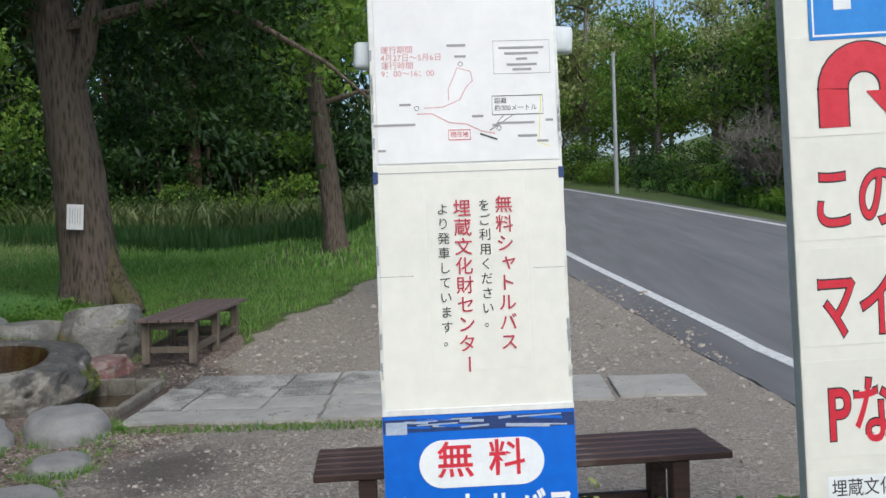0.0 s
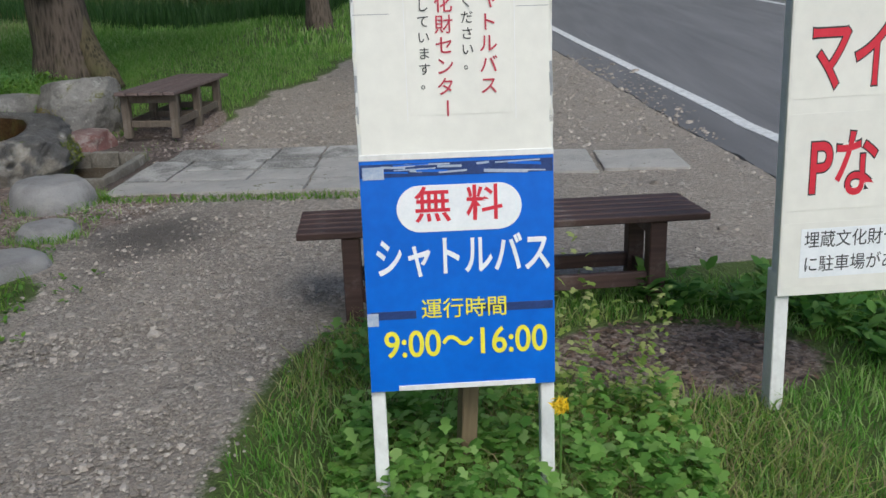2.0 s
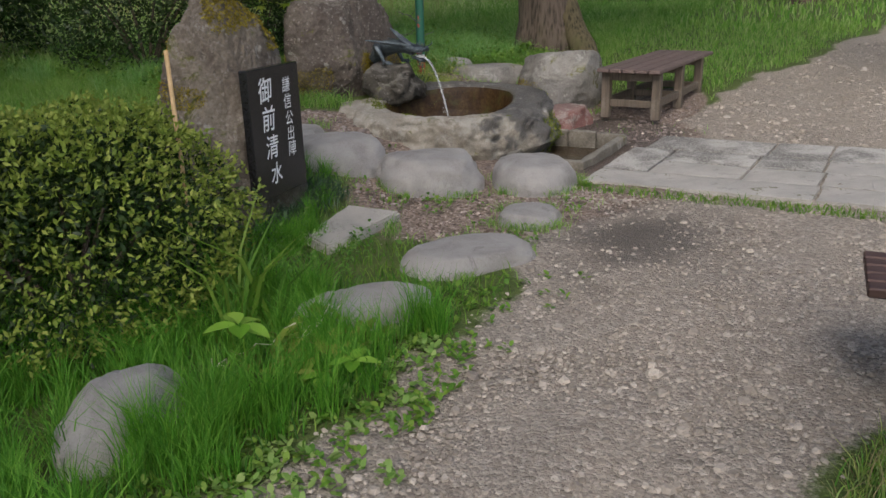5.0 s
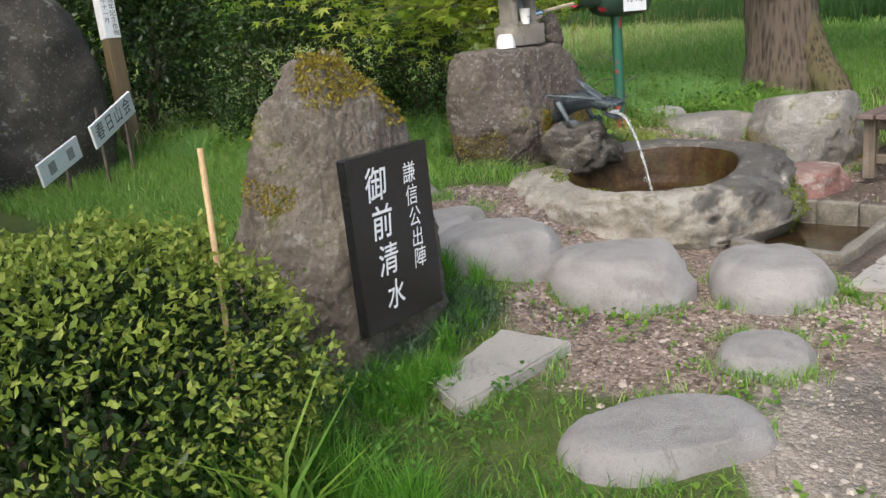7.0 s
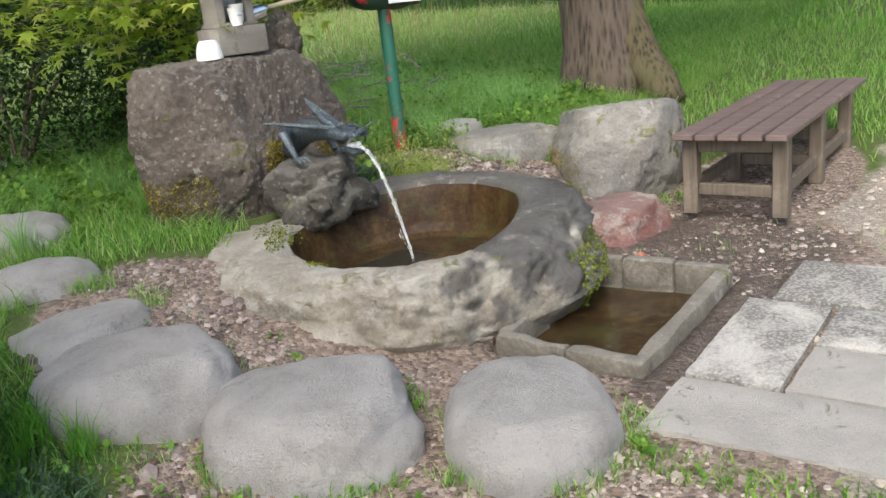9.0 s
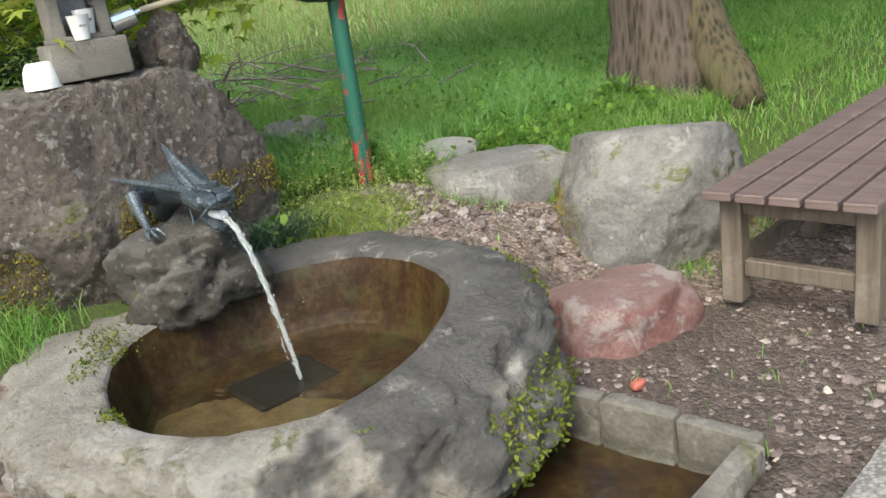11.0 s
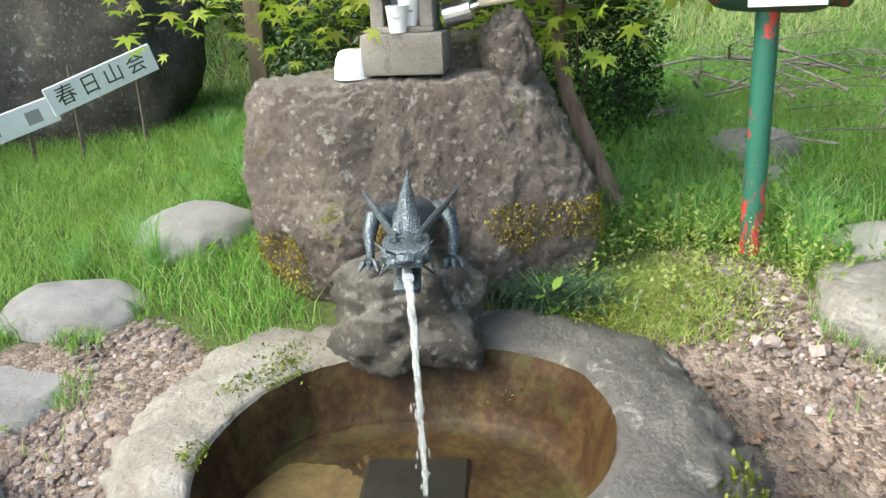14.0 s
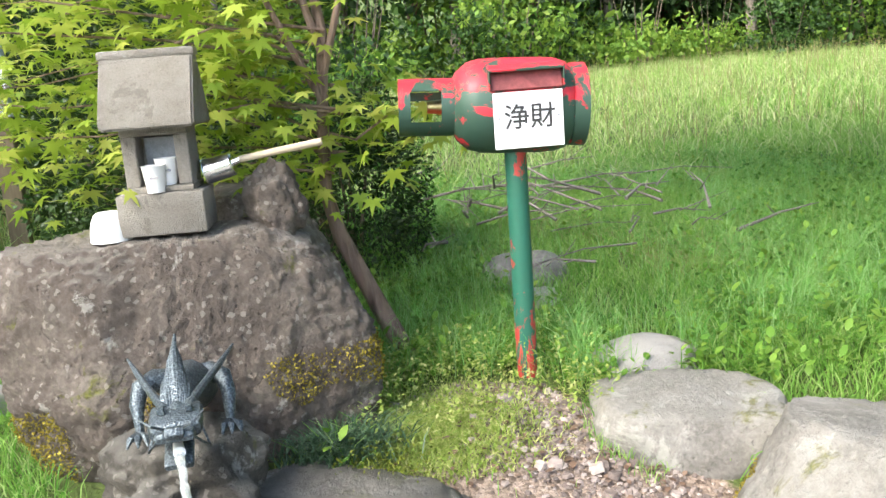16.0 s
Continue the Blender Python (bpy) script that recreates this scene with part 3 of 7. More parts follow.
# ---- basin ----
def basin():
    top = thing("stone_basin", pose(BASIN[0], BASIN[1], 0), "boulder hollowed into a spring water basin, lichen and moss outside", "water basin")
    ang = np.linspace(-180, 180, 13)
    outer = [0.90, 0.95, 0.90, 0.78, 0.70, 0.69, 0.74, 0.76, 0.82, 0.90, 0.95, 0.93, 0.90]
    inner = [0.56, 0.58, 0.56, 0.54, 0.50, 0.46, 0.44, 0.46, 0.52, 0.56, 0.58, 0.57, 0.56]
    rim = [0.54, 0.53, 0.50, 0.48, 0.47, 0.47, 0.50, 0.54, 0.58, 0.60, 0.60, 0.58, 0.54]
    cols = 260
    th = np.linspace(-180, 180, cols, endpoint=False)
    ro, ri, rz = (np.interp(th, ang, v) for v in (outer, inner, rim))
    prof = [("o", 0.90, -0.06), ("o", 0.95, 0.10), ("o", 0.99, 0.2), ("o", 1.03, 0.3), ("o", 1.02, 0.42), ("o", 1.0, 0.56), ("o", 0.985, 0.7), ("o", 0.96, 0.82), ("o", 0.92, 0.91), ("o", 0.88, 0.96),
            ("m", 0.75, 0.985), ("m", 0.5, 1.0), ("m", 0.25, 1.0), ("m", 0.1, 0.99), ("i", 1.0, 0.965), ("i", 0.985, 0.93), ("i", 0.96, 0.85), ("i", 0.94, 0.75), ("i", 0.92, 0.65), ("i", 0.9, 0.55),
            ("i", 0.87, 0.47), ("i", 0.8, 0.42), ("i", 0.6, 0.41), ("i", 0.35, 0.41), ("i", 0.02, 0.41)]
    base = 0.10
    skins = []

    def finer(rows):
        out = []
        for (k0, a0, h0), (k1, a1, h1) in zip(rows, rows[1:]):
            n = 4 if k0 == k1 else 1
            out += [(k0, a0 + (a1 - a0) * i / n, h0 + (h1 - h0) * i / n) for i in range(n)]
        return out + [rows[-1]]

    for skin in (finer(prof[:16]), finer(prof[15:])):
        bm = bmesh.new()
        rings = []
        for kind, k, h in skin:
            ring = []
            for j in range(cols):
                r = {"o": ro[j] * k, "i": ri[j] * k, "m": ri[j] + (ro[j] * 0.88 - ri[j]) * k}[kind]
                z = base + (rz[j] - base) * h
                p = Vector((r * math.cos(radians(th[j])), r * math.sin(radians(th[j])), z))
                amp = {"o": 0.075, "m": 0.022, "i": 0.014}[kind]
                front = 1.0 if kind != "o" else 1.0 + 0.4 * math.cos(radians(th[j] + 60))
                ledge = noise.noise(Vector((p.x * 2.0 + 1.0, p.y * 2.0, p.z * 6.0 + 4.0 + p.x)))
                crack = max(0.0, 0.06 - abs(noise.noise(Vector((p.x * 3.0, p.y * 3.0, p.z * 5.0)) + Vector((7, 3, 1))))) / 0.06
                n = noise.fractal(p * 2.6, 0.9, 2.0, 5) * amp * 0.6 * front + noise.fractal(p * 13, 0.6, 2.1, 5) * amp * 0.30 + amp * 0.45 * max(-0.5, min(0.5, ledge * 3.0)) - amp * 0.3 * crack
                out = Vector((p.x, p.y, 0)).normalized()
                p += out * (n if kind != "i" else n * 0.6) + Vector((0, 0, n * (1.0 if kind == "m" else 0.5)))
                ring.append(bm.verts.new(p))
            rings.append(ring)
        for a, b in zip(rings, rings[1:]):
            for j in range(cols):
                bm.faces.new((a[j], a[(j + 1) % cols], b[(j + 1) % cols], b[j]))
        skins.append((bm, rings))
    skins[1][0].faces.new(skins[1][1][-1])
    me = as_mesh("bowl", skins[0][0], None)
    co = np.zeros(len(me.vertices) * 3, np.float32)
    me.vertices.foreach_get("co", co)
    co = co.reshape(-1, 3)
    deg = np.degrees(np.arctan2(co[:, 1], co[:, 0]))
    ragged = np.array([noise.fractal(Vector(p) * 5, 0.9, 2, 5) for p in co])
    field = np.clip(ss(-30, -2, deg + 55 * ragged) * ss(178, 150, deg + 25 * ragged) * (1.1 + 0.5 * ragged), 0, 1)
    me.attributes.new("wet", "FLOAT", "POINT").data.foreach_set("value", field.astype(np.float32))
    part("bowl", me, M_basin, top)
    part("hollow", as_mesh("hollow", skins[1][0], None), M_hollow, top, "wet hollow stained rusty brown and green")
    bm = bmesh.new()
    ring = [bm.verts.new((ri[j] * 0.935 * math.cos(radians(th[j])), ri[j] * 0.935 * math.sin(radians(th[j])), 0.315)) for j in range(0, cols, 2)]
    bm.faces.new(ring)
    w = part("water", as_mesh("water", bm, None), M_water, top, "clear shallow spring water")
    w.visible_shadow = False
    bm = bmesh.new()
    ring = [bm.verts.new((ri[j] * 0.93 * math.cos(radians(th[j])), ri[j] * 0.93 * math.sin(radians(th[j])), 0.277 + 0.006 * noise.noise((j * 0.2, 0, 0)))) for j in range(0, cols, 2)]
    bm.faces.new(ring)
    part("silt_bed", as_mesh("silt_bed", bm, None), M_silt, top, "tan silt on the basin's floor")
    b = part("landing_block", box((0.26, 0.30, 0.1), bevel=0.012), plain("wet_block", (0.012, 0.011, 0.008), (0.03, 0.027, 0.02), 20, 0.5, 0.4, spec=0.3), top, "dark flat stone under the falling water", at=pose(-0.15, 0.03, 0.262, 0, 0, -5))
    return top


def hollow_material():
    n = Nodes("wet_hollow")
    v = n.add("ShaderNodeMapping", Vector=n.coords, Scale=(9, 9, 2)).outputs[0]
    c = n.ramp(n.mix(0.4, n.noise(1.0, 8, 0.7, 0.4, v), n.noise(40)), (0.3, (0.008, 0.0055, 0.003)), (0.48, (0.034, 0.0165, 0.0055)), (0.7, (0.095, 0.062, 0.02)))
    g = n.ramp(n.noise(5, 7, 0.7, 0.5), (0.52, 0.0), (0.62, 1.0))
    c = n.mix(n.math("MULTIPLY", g, 0.6), c, (0.05, 0.052, 0.014))
    return n.finish(c, 0.55, n.noise(30, 8), 0.5, 0.01, spec=0.25)


def water_material(name, rough=0.03):
    n = Nodes(name)
    n.finish((0.92, 0.95, 0.93), rough, n.noise(14, 4, 0.5, 0.6), 0.12, 0.02)
    n.put(n.bsdf.inputs["Transmission Weight"], 1.0)
    n.put(n.bsdf.inputs["IOR"], 1.33)
    return n.mat


def silt_material():
    n = Nodes("basin_silt")
    c = n.ramp(n.mix(0.4, n.noise(7, 9, 0.7, 0.5), n.noise(60)), (0.3, (0.045, 0.027, 0.009)), (0.5, (0.105, 0.070, 0.027)), (0.7, (0.18, 0.13, 0.056)))
    c = n.mix(n.ramp(n.noise(4, 7, 0.7, 0.6), (0.5, 0.0), (0.66, 0.6)), c, (0.09, 0.095, 0.022))
    return n.finish(c, 0.7, n.noise(40), 0.4, 0.006)


M_hollow, M_water, M_silt = hollow_material(), water_material("water"), silt_material()
basin_thing = basin()


# ---- water trough ----
def trough():
    top = thing("water_trough", pose(0, 0, 0), "sunken concrete trough of still shallow water beside the basin", "water trough")
    c = [Vector((x, y, 0)) for x, y in TROUGH]
    rng = random.Random(12)
    for i in range(4):
        a, b = c[i], c[(i + 1) % 4]
        d = b - a
        m = (a + b) / 2
        za, zb = TROUGH_TOP[i], TROUGH_TOP[(i + 1) % 4]
        long = d.length + (0.04 if i % 2 else -0.05)
        cuts = ((0.0, 1.0), (0.0, 0.36, 0.72, 1.0), (0.0, 0.62, 1.0), (0.0, 0.5, 1.0))[i]
        for f, g in zip(cuts, cuts[1:]):
            bm = box((long * (g - f) - 0.003, 0.066 + rng.uniform(-0.008, 0.01), 0.24), bevel=0.014, seg=2)
            bmesh.ops.subdivide_edges(bm, edges=[e for e in bm.edges if e.calc_length() > 0.1], cuts=5, use_grid_fill=True)
            for v in bm.verts:
                v.co += Vector((0.3, 1, 1)) * 0.010 * noise.fractal(v.co * 9 + Vector((i * 3.0, f * 5, 0)), 0.9, 2, 3)
            k = ((f + g) / 2 - 0.5) * long / d.length
            part("rim", bm, M_concrete, top, at=pose(m.x + d.x * k, m.y + d.y * k, (za + zb) / 2 + (zb - za) * k - 0.12 + rng.uniform(-0.008, 0.004), rng.uniform(-2, 2), -math.degrees(math.atan2(zb - za, d.length)), math.degrees(math.atan2(d.y, d.x)) + rng.uniform(-1.5, 1.5)))
    bm = bmesh.new()
    bm.faces.new([bm.verts.new((v.x, v.y, 0.06)) for v in c])
    part("floor", bm, M_hollow, top)
    bm = bmesh.new()
    bm.faces.new([bm.verts.new((v.x, v.y, 0.135)) for v in c])
    w = part("water", bm, M_water, top, "still clear water over brown silt")
    w.visible_shadow = False


trough()


# ---- paving ----
def paving():
    top = thing("stone_paving", pose(0, 0, 0), "worn pale stone slabs laid across the gravel path", "paving", kind="structure")
    slabs = [(-2.66, -1.23, 5.83, 6.20), (-1.23, -0.55, 5.86, 6.22), (-2.66, -2.33, 6.20, 6.92), (-2.33, -1.72, 6.20, 6.56), (-1.72, -1.25, 6.20, 6.57), (-1.25, -0.56, 6.22, 6.58),
             (-2.33, -1.72, 6.56, 6.93), (-1.72, -1.28, 6.57, 6.93), (-1.28, -0.57, 6.58, 6.95), (-2.58, -1.70, 6.93, 7.40), (-1.70, -1.30, 6.93, 7.42), (-1.30, -0.58, 6.95, 7.44),
             (-0.53, -0.16, 6.25, 6.95), (-0.16, 0.36, 6.2, 6.95), (0.36, 0.90, 6.22, 7.05), (0.93, 1.58, 6.28, 6.98)]
    rng = random.Random(4)
    for x0, x1, y0, y1 in slabs:
        w, d = x1 - x0 - 0.022, y1 - y0 - 0.022
        cx, cy = (x0 + x1) / 2, (y0 + y1) / 2
        bm = bmesh.new()
        bmesh.ops.create_grid(bm, x_segments=int(w / 0.05) + 2, y_segments=int(d / 0.05) + 2, size=0.5)
        bmesh.ops.scale(bm, vec=(w, d, 1), verts=bm.verts[:])
        for v in bm.verts:
            e = min(w / 2 - abs(v.co.x), d / 2 - abs(v.co.y))
            v.co.z = 0.03 + 0.004 * noise.fractal((v.co.x * 6 + cx, v.co.y * 6 + cy, 0), 1, 2, 3) - (0.008 if e < 0.004 else 0)
            if e < 0.004:
                v.co.x += 0.006 * noise.noise((v.co.x * 14, v.co.y * 14 + cx, 1))
                v.co.y += 0.006 * noise.noise((v.co.x * 14, v.co.y * 14 + cy, 5))
        edges = [e for e in bm.edges if e.is_boundary]
        low = bmesh.ops.extrude_edge_only(bm, edges=edges)["geom"]
        bmesh.ops.translate(bm, vec=(0, 0, -0.09), verts=[g for g in low if isinstance(g, bmesh.types.BMVert)])
        tilt = rng.uniform(-0.4, 0.4)
        part("slab", bm, M_slab_dark if (x0, y0) in ((-2.66, 6.20), (-2.58, 6.93), (-1.72, 6.57), (-1.70, 6.93), (-2.33, 6.56), (-1.30, 6.95)) else M_slab, top, at=pose(cx, cy, ground_z(cx, cy), 1.7 + tilt, rng.uniform(-0.4, 0.4), rng.uniform(-0.5, 0.5)))


paving()
bm = bmesh.new()
tops = [(-3.29, 3.95, 0.122), (-3.30, 4.64, 0.145), (-3.61, 4.55, 0.176), (-3.52, 4.03, 0.140)]
rings = [[bm.verts.new((x, y, z - h)) for x, y, z in tops] for h in (0.0, 0.10)]
bm.faces.new(rings[0])
for i in range(4):
    bm.faces.new((rings[1][i], rings[1][(i + 1) % 4], rings[0][(i + 1) % 4], rings[0][i]))
bmesh.ops.bevel(bm, geom=bm.edges[:], offset=0.010, segments=2, affect="EDGES")
bmesh.ops.subdivide_edges(bm, edges=[e for e in bm.edges if e.calc_length() > 0.12], cuts=6, use_grid_fill=True)
for v in bm.verts:
    v.co += Vector(noise.noise_vector(v.co * 9)) * 0.006
flat = part("flat_stone", bm, M_slab)
tagged(flat, "flat pale cut stone slab lying in the grass", "stone")


# ---- benches ----
def bench(at, long, deep, high, legs, label, m_top, m_leg):
    top = thing("bench", at, label, "bench", "slatted park benches")
    n = 5
    w = deep / n
    for i in range(n):
        part("slat", box((long, w - 0.014, 0.032), bevel=0.005), m_top, top, at=pose(0, -deep / 2 + w * (i + 0.5), high - 0.016))
    for x in legs:
        for s in (-1, 1):
            part("leg", box((0.075, 0.075, high - 0.034), bevel=0.005), m_leg, top, at=pose(x, s * (deep / 2 - 0.06), (high - 0.034) / 2))
        part("cross_rail", box((0.04, deep - 0.20, 0.07), bevel=0.004), m_leg, top, at=pose(x, 0, high - 0.075))
        part("cross_rail", box((0.04, deep - 0.20, 0.06), bevel=0.004), m_leg, top, at=pose(x, 0, 0.13))
    for a, b in zip(legs, legs[1:]):
        for s in (-1, 1):
            part("stretcher", box((b - a - 0.077, 0.035, 0.065), bevel=0.004), m_leg, top, at=pose((a + b) / 2, s * (deep / 2 - 0.06), 0.135))
    return top


bench(pose(0.085, 3.715, 0.055, 0, 0, 7.2), 1.76, 0.42, 0.43, (-0.66, 0.66), "dark brown slatted wooden bench behind the notice boards", M_brown, M_brown)
bench(pose(-3.06, 8.79, 0.245, 0.8, -0.5, 91.2), 1.96, 0.57, 0.435, (-0.85, -0.12, 0.62), "weathered slatted wooden bench on squat square legs", M_fadedwood, M_oldwood)


# ---- writing ----
def lettering(name, body, size, material, parent, at, tall=1.0, bold=0.0, down=False, shear=0.0, align="CENTER"):
    """Flat raised letters facing local -y."""
    cu = bpy.data.curves.new(name, "FONT")
    cu.body, cu.size, cu.align_x, cu.align_y, cu.offset, cu.shear = body, 1.0, align, "CENTER", bold, shear
    cu.extrude = 0.0
    tmp = bpy.data.objects.new(name, cu)
    scene.collection.objects.link(tmp)
    me = bpy.data.meshes.new_from_object(tmp.evaluated_get(bpy.context.evaluated_depsgraph_get()))
    bpy.data.objects.remove(tmp)
    me.transform(Matrix.Diagonal((size, size * tall, 1, 1)))
    me.name = name
    return part(name, me, material, parent, at=at @ pose(0, 0, 0, 90))


def column(name, body, size, pitch, material, parent, x, y, z, bold=0.0):
    """Writing that runs downwards, one sign under another."""
    for i, ch in enumerate(body):
        m = pose(x, y, z - pitch * i)
        if ch == "ー":
            m = m @ pose(0, 0, 0, 0, 90)
        if ch in "。ャ":
            m = m @ pose(size * 0.15, 0, size * 0.1)
        lettering(name, ch, size, material, parent, m, bold=bold)


def panel(w, h, d=0.012, bevel=0.002):
    return box((w, d, h), bevel=bevel)


def pill(w, h, d=0.004):
    bm = bmesh.new()
    r = h / 2
    ring = []
    for s in (1, -1):
        for i in range(17):
            a = radians(-90 + 180 * i / 16) if s > 0 else radians(90 + 180 * i / 16)
            ring.append(bm.verts.new((s * (w / 2 - r) + r * math.cos(a), 0, r * math.sin(a))))
    f = bm.faces.new(ring)
    g = bmesh.ops.extrude_face_region(bm, geom=[f])["geom"]
    bmesh.ops.translate(bm, vec=(0, d, 0), verts=[v for v in g if isinstance(v, bmesh.types.BMVert)])
    bmesh.ops.recalc_face_normals(bm, faces=bm.faces[:])
    return bm


def ribbon(points, width, y=0.0, closed=False):
    """A thin flat line in the local xz plane."""
    bm = bmesh.new()
    pts = [Vector((x, y, z)) for x, z in points]
    rows = []
    n = len(pts)
    for i, p in enumerate(pts):
        a = pts[(i - 1) % n] if closed or i else p
        b = pts[(i + 1) % n] if closed or i < n - 1 else p
        d = (b - a).normalized()
        s = Vector((-d.z, 0, d.x)) * width / 2
        rows.append((bm.verts.new(p + s), bm.verts.new(p - s)))
    pairs = list(zip(rows, rows[1:])) + ([(rows[-1], rows[0])] if closed else [])
    for (a, b), (c, d) in pairs:
        bm.faces.new((a, b, d, c))
    return bm


def loop(cx, cz, w, h):
    return [(cx - w / 2, cz - h / 2), (cx + w / 2, cz - h / 2), (cx + w / 2, cz + h / 2), (cx - w / 2, cz + h / 2)]


M_red = plain("red_ink", (0.55, 0.02, 0.04), (0.66, 0.035, 0.06), 30, 0.45)
M_darkred = plain("dark_red_ink", (0.42, 0.03, 0.06), (0.52, 0.05, 0.08), 30, 0.45)
M_ink = plain("black_ink", (0.02, 0.02, 0.02), (0.05, 0.05, 0.05), 30, 0.5)
M_greyink = plain("grey_ink", (0.28, 0.27, 0.28), (0.36, 0.35, 0.36), 30, 0.5)
M_pinkink = plain("faded_pink_ink", (0.6, 0.25, 0.27), (0.68, 0.34, 0.35), 30, 0.5)
M_yellow = plain("yellow_paint", (0.75, 0.68, 0.03), (0.85, 0.78, 0.06), 30, 0.4)
M_letterwhite = plain("white_letters", (0.74, 0.76, 0.78), (0.84, 0.85, 0.86), 20, 0.45)
M_tape = plain("dark_tape", (0.012, 0.03, 0.11), (0.03, 0.06, 0.2), 25, 0.4)
M_scrape = plain("scraped_patch", (0.25, 0.33, 0.5), (0.5, 0.54, 0.6), 30, 0.5)


def shuttle_sign():
    top = thing("notice_board", pose(-0.062, 2.153, 0.0, -4.2, 0, 5.7), "tall narrow notice board, cream paper above a blue shuttle bus panel", "sign")
    for x in (-0.232, 0.232):
        part("post", box((0.038, 0.038, 2.25), bevel=0.003), M_white, top, at=pose(x, 0.026, 1.125))
    part("backing_board", panel(0.50, 1.82, 0.012), M_white, top, at=pose(0, 0, 1.29))
    part("blue_panel", panel(0.50, 0.625, 0.005, 0.001), M_blue, top, "bright blue panel scraped along its seams", at=pose(0, -0.0087, 0.69))
    part("paper_sheet", panel(0.488, 0.64, 0.002, 0.0008), M_cream, top, "creased cream paper under clear film", at=pose(0.002, -0.0073, 1.33))
    part("paper_sheet", panel(0.26, 0.50, 0.0008, 0.0002), M_cream, top, at=pose(0.015, -0.0087, 1.36))
    part("map_sheet", panel(0.476, 0.54, 0.002, 0.0008), M_paper, top, "faded printed route map under clear film", at=pose(0.002, -0.0073, 1.925))
    part("trim_strip", panel(0.50, 0.016, 0.006, 0.001), M_white, top, at=pose(0, -0.0105, 1.008))
    part("trim_strip", panel(0.37, 0.014, 0.006, 0.001), M_white, top, at=pose(0.01, -0.0125, 0.386))
    y = -0.0135
    part("tape_strip", panel(0.496, 0.034, 0.002, 0.0005), M_tape, top, at=pose(0, -0.0115, 0.974))
    rag = random.Random(5)
    for k in range(15):
        w = rag.uniform(0.03, 0.12)
        part("scraped_patch", panel(w, rag.uniform(0.003, 0.009), 0.0008, 0.0003), rag.choice((M_scrape, M_scrape, M_blue)), top, at=pose(rag.uniform(-0.24 + w / 2, 0.24 - w / 2), -0.0128 - 0.00002 * k, rag.uniform(0.962, 0.988), 0, rag.uniform(-5, 5)))
    part("scraped_patch", panel(0.055, 0.032, 0.001, 0.0004), M_scrape, top, at=pose(-0.215, -0.0128, 0.968))
    part("tape_strip", panel(0.20, 0.022, 0.002, 0.0005), M_tape, top, at=pose(0.145, -0.0115, 0.600))
    part("tape_strip", panel(0.12, 0.022, 0.002, 0.0005), M_tape, top, at=pose(-0.18, -0.0115, 0.590))
    part("scraped_patch", panel(0.03, 0.035, 0.001, 0.0004), M_scrape, top, at=pose(-0.235, -0.0128, 0.580))
    part("white_plate", pill(0.325, 0.122, 0.002), M_letterwhite, top, at=pose(0.003, y, 0.872))
    lettering("lettering", "無", 0.098, M_red, top, pose(-0.066, y - 0.0012, 0.876), bold=0.014)
    lettering("lettering", "料", 0.098, M_red, top, pose(0.068, y - 0.0012, 0.876), bold=0.014)
    lettering("lettering", "シャトルバス", 0.078, M_letterwhite, top, pose(0.01, y, 0.738), 1.45, 0.02)
    lettering("lettering", "運行時間", 0.058, M_yellow, top, pose(0.008, y - 0.001, 0.600), bold=0.006)
    lettering("lettering", "9:00～16:00", 0.089, M_yellow, top, pose(0.01, y, 0.505), 1.15, 0.014)
    y = -0.0118
    column("lettering", "無料シャトルバス", 0.048, 0.0515, M_darkred, top, 0.088, y, 1.537, 0.006)
    column("lettering", "をご利用ください。", 0.033, 0.0385, M_ink, top, 0.036, y, 1.537)
    column("lettering", "埋蔵文化財センター", 0.048, 0.0505, M_darkred, top, -0.022, y, 1.53, 0.006)
    column("lettering", "より発車しています。", 0.033, 0.0385, M_ink, top, -0.073, y, 1.53)
    y = -0.0092
    for i, line in enumerate(("運行期間", "4月27日～5月6日", "運行時間", "9：00～16：00")):
        lettering("lettering", line, 0.0215, M_pinkink, top, pose(-0.22, y, 1.955 - 0.021 * i), align="LEFT")
    lettering("lettering", "距離", 0.017, M_ink, top, pose(0.075, y, 1.813), align="LEFT")
    lettering("lettering", "約300メートル", 0.0175, M_ink, top, pose(0.075, y, 1.794), align="LEFT")
    lettering("lettering", "現在地", 0.016, M_red, top, pose(-0.02, y, 1.727))
    part("map_line", ribbon(loop(-0.02, 1.727, 0.058, 0.026), 0.002, y, True), M_red, top)
    part("map_line", ribbon(loop(0.137, 1.802, 0.135, 0.05), 0.002, y, True), M_ink, top)
    part("map_line", ribbon(loop(0.153, 1.93, 0.15, 0.088), 0.0016, y, True), M_greyink, top)
    route = [(-0.13, 1.785), (-0.09, 1.785), (-0.045, 1.76), (0.0, 1.755), (0.04, 1.735), (0.075, 1.728)]
    part("map_line", ribbon(route, 0.0025, y), M_pinkink, top)
    part("map_line", ribbon([(-0.11, 1.80), (-0.06, 1.802), (-0.015, 1.82), (0.0, 1.85), (0.02, 1.87), (0.015, 1.895), (-0.02, 1.905), (-0.03, 1.88), (-0.045, 1.85), (-0.045, 1.82)], 0.002, y), M_pinkink, top)
    part("map_line", ribbon([(0.10, 1.777), (0.06, 1.735), (0.125, 1.777)], 0.0016, y), M_ink, top)
